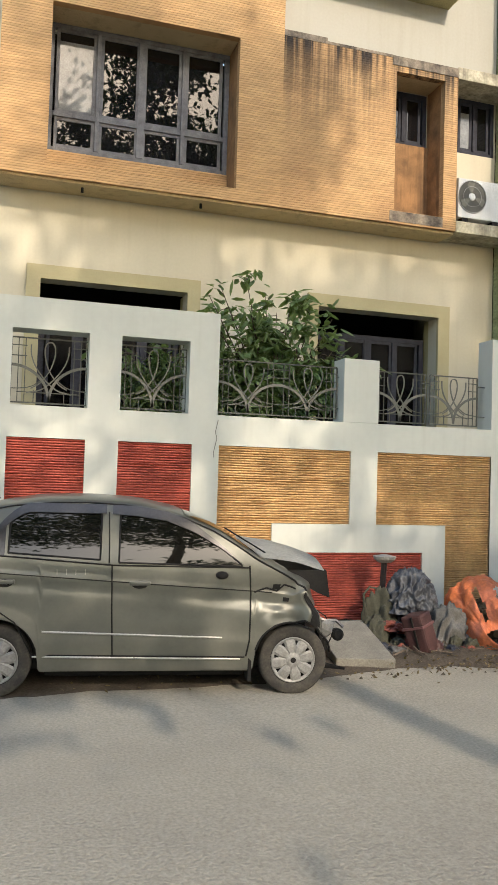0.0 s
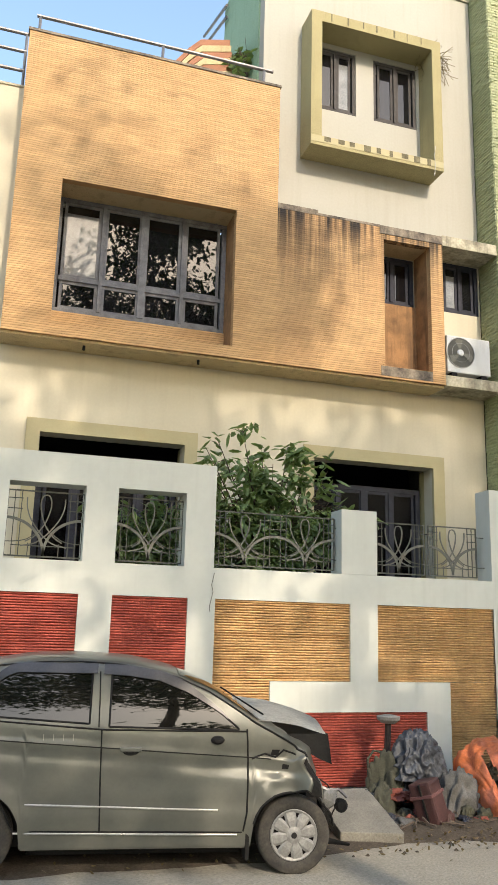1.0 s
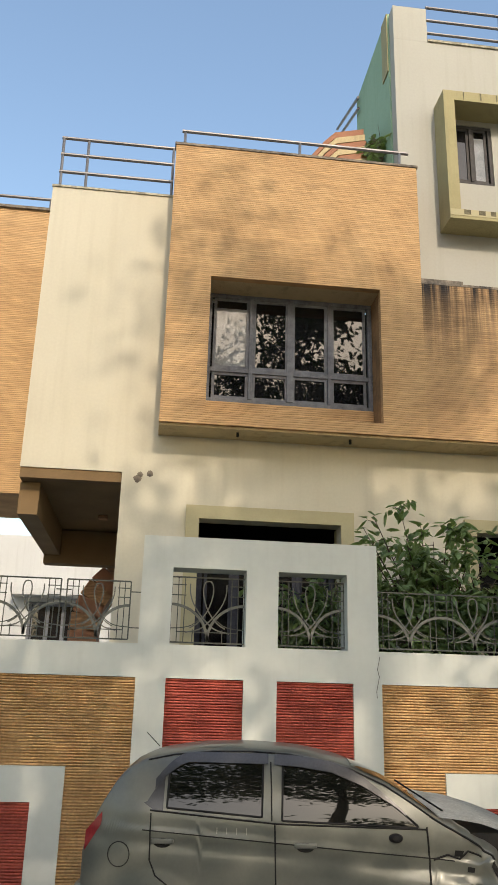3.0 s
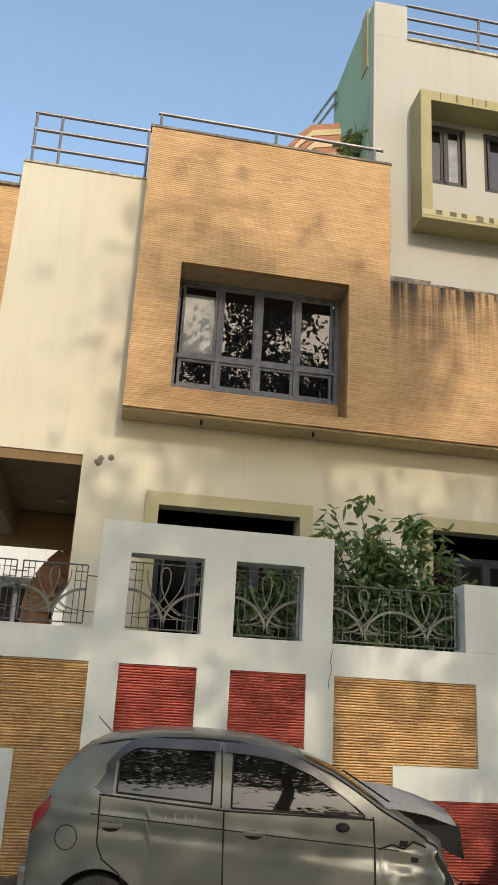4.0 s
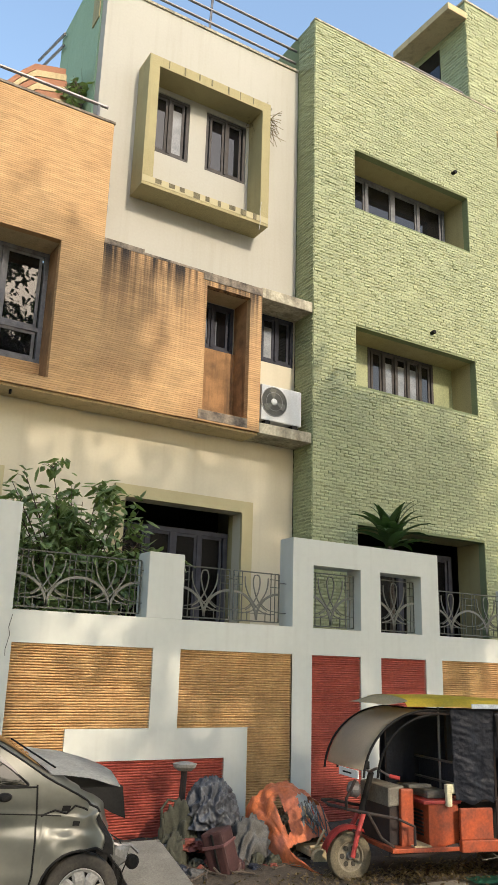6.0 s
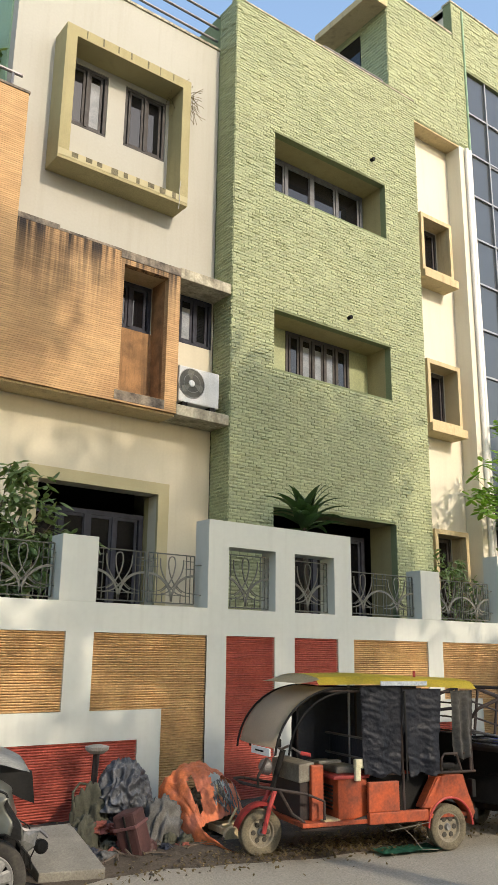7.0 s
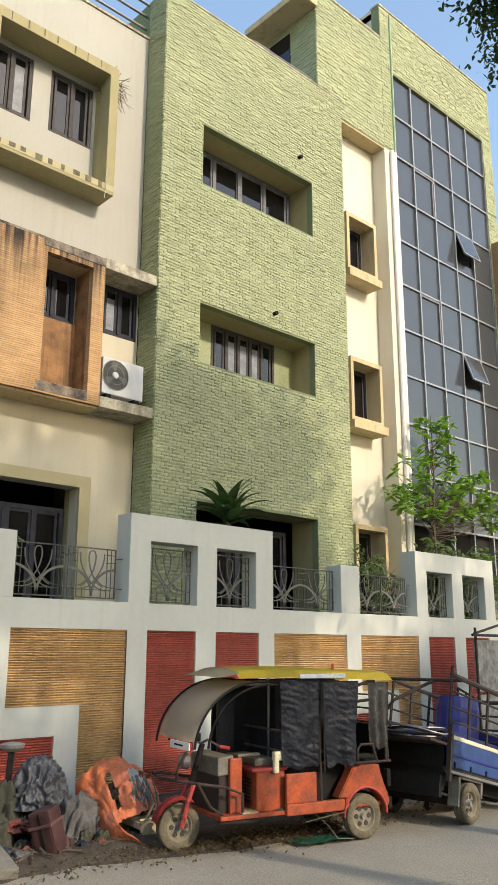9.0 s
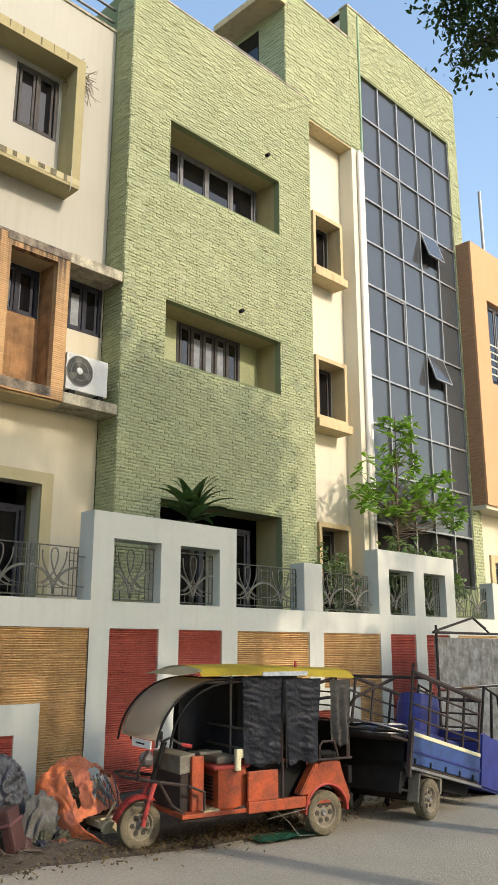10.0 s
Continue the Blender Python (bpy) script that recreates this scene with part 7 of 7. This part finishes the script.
    bmesh.ops.recalc_face_normals(bm, faces=bm.faces)
    sub("cab", bm, M_BLUE, "deep blue cab shell")
    for y in (-0.5, 0.5):
        sub("cab_pillar", bars([[(1.46, y, 1.19), (1.50, y, 1.80), (1.95, y, 1.76), (2.22, y, 1.14)], [(1.80, y, 1.17), (1.74, y, 1.77)]], 0.02, 6), M_BLACK)
    part("front_wheel_stub", lathe([(0.0, -0.05), (0.15, -0.05), (0.2, -0.03), (0.2, 0.03), (0.15, 0.05), (0.0, 0.05)], 20, "y"), M_RUBBER, c).location = (1.98, 0, 0.2)


build_cargo()

# ---------------- a sheet-metal stall beyond ----------------
stall = thing("metal_stall", "peeling white sheet-metal stall with a bare roof frame", "stall", (13.3, 7.9, 0.0), 4.0)
part("side_sheet", boxes((-1.1, 1.6, -0.02, 0.02, 1.30, 2.12), bevel=0.006), M_DULLWHITE, stall, "peeling white sheet")
part("side_sheet", boxes((-1.1, 1.6, -0.02, 0.02, 0.30, 1.24), bevel=0.006), M_DULLWHITE, stall, "peeling white sheet")
part("rail", bars([[(-1.12, -0.03, 1.27), (1.62, -0.03, 1.27)]], 0.02, 6), M_RUSTY, stall)
part("rail", bars([[(-1.2, -0.03, 2.20), (1.7, -0.03, 2.20)]], 0.025, 6), M_RUSTY, stall)
part("post", bars([[(-1.1, -0.03, 0.0), (-1.1, -0.03, 2.32)]], 0.025, 6), M_RUSTY, stall)
part("post", bars([[(1.6, -0.03, 0.0), (1.6, -0.03, 2.32)]], 0.025, 6), M_RUSTY, stall)
part("roof_strut", bars([[(-1.15, -0.03, 2.22), (0.95, 0.3, 2.50)]], 0.022, 6), M_RUSTY, stall)
part("roof_strut", bars([[(0.95, 0.3, 2.50), (1.9, 0.5, 2.32)]], 0.022, 6), M_RUSTY, stall)
part("roof_strut", bars([[(0.95, 0.3, 2.50), (0.95, -0.03, 2.2)]], 0.018, 6), M_RUSTY, stall)
part("floor_frame", boxes((-1.1, 1.6, 0.0, 0.7, 0.22, 0.3)), M_RUSTY, stall)
part("leg", boxes((-1.08, -1.0, 0.6, 0.68, 0, 0.25)), M_RUSTY, stall)
part("leg", boxes((1.5, 1.58, 0.6, 0.68, 0, 0.25)), M_RUSTY, stall)

# ---------------- rubbish by the wall ----------------
M_SHEET = mat("grey_plastic_sheet", (0.03, 0.033, 0.042), (0.12, 0.13, 0.145), rough=0.45, scale=8, fine=22, amount=0.9, bump=0.5, bump_d=0.02)
M_SACK = mat("dusty_sack", (0.135, 0.133, 0.125), (0.035, 0.035, 0.032), rough=0.75, scale=5, amount=0.8, bump=0.5, bump_d=0.01)
M_OLIVECLOTH = mat("olive_rag", (0.065, 0.066, 0.045), (0.028, 0.028, 0.02), rough=0.9, scale=11, amount=0.7)
M_MAROON = mat("maroon_vinyl", (0.075, 0.032, 0.030), (0.035, 0.018, 0.017), rough=0.6, scale=6, amount=0.7)
M_REDRAG = mat("faded_red_rag", (0.24, 0.07, 0.05), (0.12, 0.04, 0.03), rough=0.9, scale=9, amount=0.8)
M_ORTARP = mat("orange_tarpaulin", (0.62, 0.165, 0.05), (0.44, 0.15, 0.10), rough=0.5, scale=4, fine=30, amount=0.7, bump=0.4, bump_d=0.01)


def crumple(name, label, category, at, size, material, seed, rough=0.22, freq=2.4, turn=0.0, sub=5, drape=1.0):
    """A crumpled heap pulled into ridges and folds and pressed onto the ground; a low drape makes the folds hang down."""
    bm = bmesh.new()
    bmesh.ops.create_icosphere(bm, subdivisions=sub, radius=1.0)
    for v in bm.verts:
        d = v.co.normalized()
        q = Vector((d.x, d.y, d.z * drape)) * freq + Vector((seed * 7.1, seed * 3.3, 0))
        w = noise.noise_vector(q * 0.8) * 0.6
        k = 1 + rough * (0.7 - 2 * abs(noise.noise(q + w))) + rough * (0.7 if drape == 1 else 0.4) * (0.4 - 1.6 * abs(noise.noise(q * 2.3 + w))) + rough * (0.4 if drape == 1 else 0.12) * (0.3 - abs(noise.noise(q * 5.1 + w)))
        p = d * k
        hem = 1.0 + (0.35 * max(0.0, -d.z + 0.1) if drape < 1 else 0.0)
        v.co = Vector((p.x * size[0] * hem, p.y * size[1] * hem, max(-0.35, p.z) * size[2] + 0.35 * size[2]))
    ob = part(name, bm, material, smooth=drape < 1)
    ob.matrix_world = pose(*at, 0, 0, turn)
    return tagged(ob, label, category)


def rag(name, label, at, size, material, seed, turn=0.0, peak=0.5, freq=2.2, category="rag"):
    """Cloth thrown over a lump: it falls in ridges from a peak to a ragged hem."""
    bm = bmesh.new()
    n, m = 56, 26
    rows = []
    for j in range(m + 1):
        f = j / m
        row = []
        for k in range(n):
            a = 2 * math.pi * k / n
            fold = 1 + 0.55 * f * noise.noise((math.cos(a) * freq + seed, math.sin(a) * freq, f * 0.8)) + 0.50 * f * (0.35 - abs(noise.noise((math.cos(a) * freq * 2.6, math.sin(a) * freq * 2.6 + seed, f * 1.5))))
            r = (f ** (0.55 + 0.35 * peak)) * fold
            z = (1 - f) ** (0.7 + peak) + 0.22 * noise.noise((math.cos(a) * 3 * f + seed, math.sin(a) * 3 * f, 4)) * (1 - abs(2 * f - 1)) + 0.12 * (0.3 - abs(noise.noise((math.cos(a) * 7 * f, math.sin(a) * 9 * f, seed))))
            row.append(bm.verts.new((math.cos(a) * r * size[0], math.sin(a) * r * size[1], max(0.0, z) * size[2])))
        rows.append(row)
    for a, b in zip(rows, rows[1:]):
        for k in range(n):
            bm.faces.new((a[k], b[k], b[(k + 1) % n], a[(k + 1) % n]))
    bmesh.ops.remove_doubles(bm, verts=bm.verts, dist=1e-4)
    bmesh.ops.recalc_face_normals(bm, faces=bm.faces)
    ob = part(name, bm, material)
    ob.matrix_world = pose(*at, 0, 0, turn)
    return tagged(ob, label, category)


slab = boxes((-0.38, 0.22, -0.62, 0.5, 0, 0.11), bevel=0.015)
for v in slab.verts:
    v.co += noise.noise_vector(v.co * 4) * 0.03
s = part("concrete_slab", slab, mat("dirty_slab_concrete", (0.235, 0.225, 0.19), (0.15, 0.14, 0.12), rough=0.95, scale=4, amount=0.7, bump=0.4, bump_d=0.008))
s.matrix_world = pose(3.74, 7.86, 0.09, 9, 0, -8)
tagged(s, "broken concrete slab lying on the verge", "slab")
crumple("plastic_sheet", "crumpled grey plastic sheet tied over the rubbish", "plastic sheet", (4.70, 8.44, 0.34), (0.26, 0.23, 0.34), M_SHEET, 1, 0.24, 3.0, 0, 6, 0.85)
crumple("rubbish_sack", "dusty grey sack folded over the heap", "sack", (5.0, 8.14, 0.02), (0.21, 0.18, 0.29), M_SACK, 2, 0.42, 1.7, 10, 5, 0.45)
crumple("olive_rag", "dark olive rag hanging over a broken chair", "rag", (4.36, 8.52, 0.03), (0.18, 0.15, 0.36), M_OLIVECLOTH, 3, 0.42, 1.7, 0, 5, 0.3)
crumple("dark_bundle", "dark bundle of rags under the plastic sheet", "bundle", (4.68, 8.56, 0.03), (0.25, 0.20, 0.36), M_TARP, 9, 0.4, 1.8, 0, 5, 0.3)
crumple("torn_rag", "torn red rag on the soil", "rag", (4.30, 8.14, 0.20), (0.12, 0.09, 0.06), M_REDRAG, 4, 0.5, 1.9, 0, 5, 0.5)
crumple("torn_rag", "strip of red cloth caught on the sheet", "rag", (4.58, 8.33, 0.36), (0.055, 0.05, 0.11), M_REDRAG, 8, 0.5, 1.9, 0, 5, 0.4)
crumple("torn_rag", "dirty dark rag trailing off the heap", "rag", (4.12, 8.20, 0.03), (0.17, 0.13, 0.20), M_OLIVECLOTH, 5, 0.5, 1.9, 30, 5, 0.4)
rag("torn_rag", "torn red strip of cloth in the dirt", (4.28, 7.86, 0.02), (0.16, 0.10, 0.09), M_REDRAG, 6.0, 20, 0.6)
rag("torn_rag", "black plastic scrap at the foot of the heap", (5.14, 8.02, 0.02), (0.22, 0.14, 0.15), M_TARP, 7.0, 0, 0.5)
case = thing("maroon_case", "dusty maroon vinyl case standing on its end", "case", (4.44, 7.90, 0.05))
case.matrix_world = pose(4.50, 7.74, 0.03, -14, -8, 34)
part("shell", boxes((-0.12, 0.12, -0.12, 0.12, 0.0, 0.42), bevel=0.03), M_MAROON, case)
part("lid_seam", boxes((-0.134, 0.134, -0.02, 0.0, 0.01, 0.404), bevel=0.004), M_BLACK, case)
part("band", boxes((-0.136, 0.136, -0.126, 0.126, 0.27, 0.30), bevel=0.006), mat("pale_maroon", (0.13, 0.06, 0.06), rough=0.7), case)
post = thing("broken_post", "rusty post with a round cap behind the rubbish", "post", (4.62, 8.95, 0.0))
part("shaft", bars([[(0, 0, 0), (-0.02, 0, 0.55), (0.0, 0, 0.92)]], 0.036, 8), M_RUSTY, post)
part("cap", lathe([(0.0, 0.85), (0.08, 0.85), (0.13, 0.89), (0.138, 0.925), (0.05, 0.945), (0.0, 0.945)], 18), M_CONCRETE, post, "round grey cap")
chair = thing("broken_chair", "bent frame of a broken chair in the rubbish", "chair", (4.28, 8.55, 0.03))
part("back_frame", bars([[(-0.10, 0, 0), (-0.12, 0, 0.5), (-0.04, 0.02, 0.58), (0.1, 0.05, 0.55)]], 0.014, 6), M_OLIVECLOTH, chair)
part("arm_frame", bars([[(-0.12, 0, 0.45), (-0.18, -0.15, 0.42), (-0.15, -0.2, 0.05)]], 0.014, 6), M_OLIVECLOTH, chair)
scr = random.Random(77)
for k in range(26):
    x, y = scr.uniform(3.95, 5.25), scr.uniform(7.72, 8.35)
    s = scr.uniform(0.06, 0.13)
    m, lab = ((M_OLIVECLOTH, "dark olive cloth scrap in the rubbish"), (M_SACK, "torn grey sacking scrap in the rubbish"), (M_TARP, "black plastic scrap in the rubbish"), (M_MAROON, "brown rotten scrap in the rubbish"), (M_REDRAG, "faded red cloth scrap in the rubbish"))[(0, 1, 2, 3, 0, 2, 1, 4, 3)[k % 9]]
    crumple("rubbish_scrap", lab, "rubbish", (x, y, 0.03 + (0.12 if y > 8.15 else 0.0)), (s, s * 0.7, scr.uniform(0.03, 0.09)), m, 10 + k, 0.6, 2.2, scr.uniform(0, 90), 4, 0.5)
sticks = random.Random(31)
for k in range(22):
    x, y, a = sticks.uniform(4.0, 5.6), sticks.uniform(7.45, 8.0), sticks.uniform(0, 3.14)
    ln = sticks.uniform(0.08, 0.26)
    st = part("stick", bars([[(-ln / 2, 0, 0.0), (0, 0.01, 0.012), (ln / 2, 0, sticks.uniform(0, 0.05))]], sticks.uniform(0.004, 0.011), 5), M_BARK)
    st.matrix_world = pose(x, y, 0.07, 0, 0, math.degrees(a))
    tagged(st, "dry broken stick in the dirt", "stick", "sticks in the dirt")


def orange_heap():
    """A stiff tarpaulin standing like a hood over an old cart, torn open in front, one lobe trailing on the road."""
    t = thing("tarpaulin_heap", "torn orange tarpaulin over a small cart frame", "tarpaulin", (5.60, 8.20, 0.0), -10)
    bm = bmesh.new()
    n, m = 54, 44
    grid = []
    for i in range(n + 1):
        a = math.pi * i / n                      # from the right foot over the top to the left foot
        row = []
        for j in range(m + 1):
            f = j / m                            # from the back to the front edge
            rx, rz = 0.46 - 0.06 * f, 0.72
            k = 1 + 0.10 * noise.noise((a * 2.2, f * 3, 1)) + 0.10 * (0.4 - abs(noise.noise((a * 5, f * 5, 3))))
            x = rx * math.cos(a) * k
            z = rz * math.sin(a) ** 0.7 * k * (1 - 0.70 * f ** 2.2) + 0.10 * f * max(0.0, math.cos(a))
            y = 0.32 - 0.62 * f - 0.05 * math.sin(a * 4 + 1) * f
            if a > 1.9:                          # the trailing lobe
                g = (a - 1.9) / 1.24 * f
                y -= 0.62 * g
                x += 0.34 * g * g
            row.append(bm.verts.new((x, y, max(0.015, z + 0.02 * noise.noise((a * 8, f * 8, 6))))))
        grid.append(row)
    for i in range(n):
        for j in range(m):
            a, f = math.pi * i / n, j / m
            hole = math.hypot((a - 1.08) / 0.30, (f - 0.62) / 0.22) < 1 + 0.5 * noise.noise((a * 6, f * 9, 2))
            hole = hole or math.hypot((a - 2.0) / 0.15, (f - 0.66) / 0.20) < 1 + 0.6 * noise.noise((a * 7, f * 9, 5))
            hole = hole or (a < 0.34 + 0.12 * noise.noise((f * 7, 1, 1)) and f > 0.25)
            if not hole:
                bm.faces.new((grid[i][j], grid[i + 1][j], grid[i + 1][j + 1], grid[i][j + 1]))
    bmesh.ops.delete(bm, geom=[v for v in bm.verts if not v.link_faces], context="VERTS")
    part("cover", bm, M_ORTARP, t, "torn orange cover", smooth=True)
    lump = bmesh.new()
    bmesh.ops.create_icosphere(lump, subdivisions=5, radius=1.0)
    for v in lump.verts:
        d = v.co.normalized()
        d = d * (1 + 0.2 * noise.noise(d * 2.5) + 0.18 * (0.3 - abs(noise.noise(d * 5.0))) + 0.1 * (0.3 - abs(noise.noise(d * 11.0))))
        v.co = Vector((d.x * 0.28 + 0.06, d.y * 0.20 + 0.08, max(0.0, d.z * 0.24 + 0.28)))
    part("stuffing", lump, mat("torn_lining", (0.34, 0.27, 0.15), (0.02, 0.02, 0.02), rough=0.9, scale=9, fine=30, amount=1.0, bump=0.5), t, "ragged pale and dark lining")
    rs = random.Random(12)
    for k in range(26):
        x = rs.uniform(0.02, 0.34)
        z = 0.60 - 0.5 * abs(x - 0.16) + rs.uniform(-0.06, 0.03)
        part("lining_strand", bars([[(x, -0.08, z), (x + rs.uniform(-0.05, 0.05), -0.19, z - 0.12), (x + rs.uniform(-0.09, 0.09), -0.26, z - rs.uniform(0.2, 0.3))]], rs.uniform(0.004, 0.011), 4, 0.4), M_CURTAIN if k % 3 == 0 else M_SACK, t)
    part("cart_frame", bars([[(-0.02, -0.50, 0.20), (0.50, -0.46, 0.24)]], 0.018, 6), M_SAND, t)
    part("cart_frame", bars([[(0.0, -0.50, 0.12), (0.16, -0.48, 0.36)]], 0.014, 6), M_SAND, t)
    part("cart_frame", bars([[(0.48, -0.46, 0.05), (0.46, -0.40, 0.40)]], 0.018, 6), M_SAND, t)
    part("cart_bed", boxes((0.0, 0.48, -0.46, -0.1, 0.10, 0.17), bevel=0.01), M_SAND, t)
    part("cart_wheel", lathe([(0.0, -0.03), (0.085, -0.03), (0.095, 0.0), (0.085, 0.03), (0.0, 0.03)], 18, "y"), M_SAND, t).location = (0.08, -0.52, 0.095)


orange_heap()
net = bmesh.new()
rows = [[net.verts.new((x * 0.05, y * 0.05, 0.02 + 0.03 * abs(noise.noise((x * 0.5, y * 0.5, 3))))) for x in range(-7, 8)] for y in range(-3, 4)]
for a, b in zip(rows, rows[1:]):
    for k in range(14):
        net.faces.new((a[k], a[k + 1], b[k + 1], b[k]))
bmesh.ops.solidify(net, geom=net.faces[:], thickness=0.004)
o = part("green_netting", net, mat("green_netting", (0.03, 0.16, 0.10), (0.02, 0.09, 0.06), rough=0.7))
o.matrix_world = pose(6.95, 6.45, 0.0, 0, 0, -14)
tagged(o, "scrap of green netting under the rickshaw", "netting")

# leaf litter and stones on the verge
g = np.random.default_rng(17)
n = 3200
px = g.uniform(-2.0, 14, n)
py = 9.35 - np.abs(g.normal(0, 0.9, n))
py = np.clip(py, 6.9, 9.35)
litter = leaves_mesh("leaf_litter", np.stack([px, py, 0.07 + 0.02 * g.uniform(0, 1, n) - 0.05 * (py < 7.5)], 1), 0.026, M_LEAF_DRY, None, 1.8, 0.0, 3)
tagged(litter, "dry brown leaves scattered on the verge", "leaves", kind="stuff")
g2 = np.random.default_rng(19)
n = 3600
px = np.where(g2.uniform(0, 1, n) < 0.7, g2.normal(6.6, 0.8, n), g2.uniform(-1.0, 12.0, n))
py = 7.35 + g2.normal(0, 0.30, n) - 0.08 * (px - 4)
litter = leaves_mesh("leaf_litter", np.stack([px, py, 0.025 + 0.03 * g2.uniform(0, 1, n)], 1), 0.026, M_LEAF_DRY, None, 1.6, 0.0, 5)
tagged(litter, "dry leaves and chaff along the road edge", "leaves", kind="stuff")
vs, fs = [], []
for k in range(700):
    x, y = random.uniform(-1, 13), 8.0 + random.gauss(0, 0.55)
    y = min(9.3, max(6.9, y))
    r = random.uniform(0.006, 0.026)
    b = len(vs)
    z = 0.05 if y > 7.6 else 0.01
    for i in range(5):
        a = i * 1.257 + random.uniform(-0.3, 0.3)
        vs.append((x + r * math.cos(a), y + r * math.sin(a), z))
    vs.append((x + r * 0.2, y, z + r * random.uniform(0.6, 1.1)))
    fs += [(b + i, b + (i + 1) % 5, b + 5) for i in range(5)]
me = bpy.data.meshes.new("gravel")
me.from_pydata(vs, [], fs)
me.materials.append(M_DIRT)
tagged(new("gravel", me), "loose stones and rubble chips on the soil", "gravel", kind="stuff")
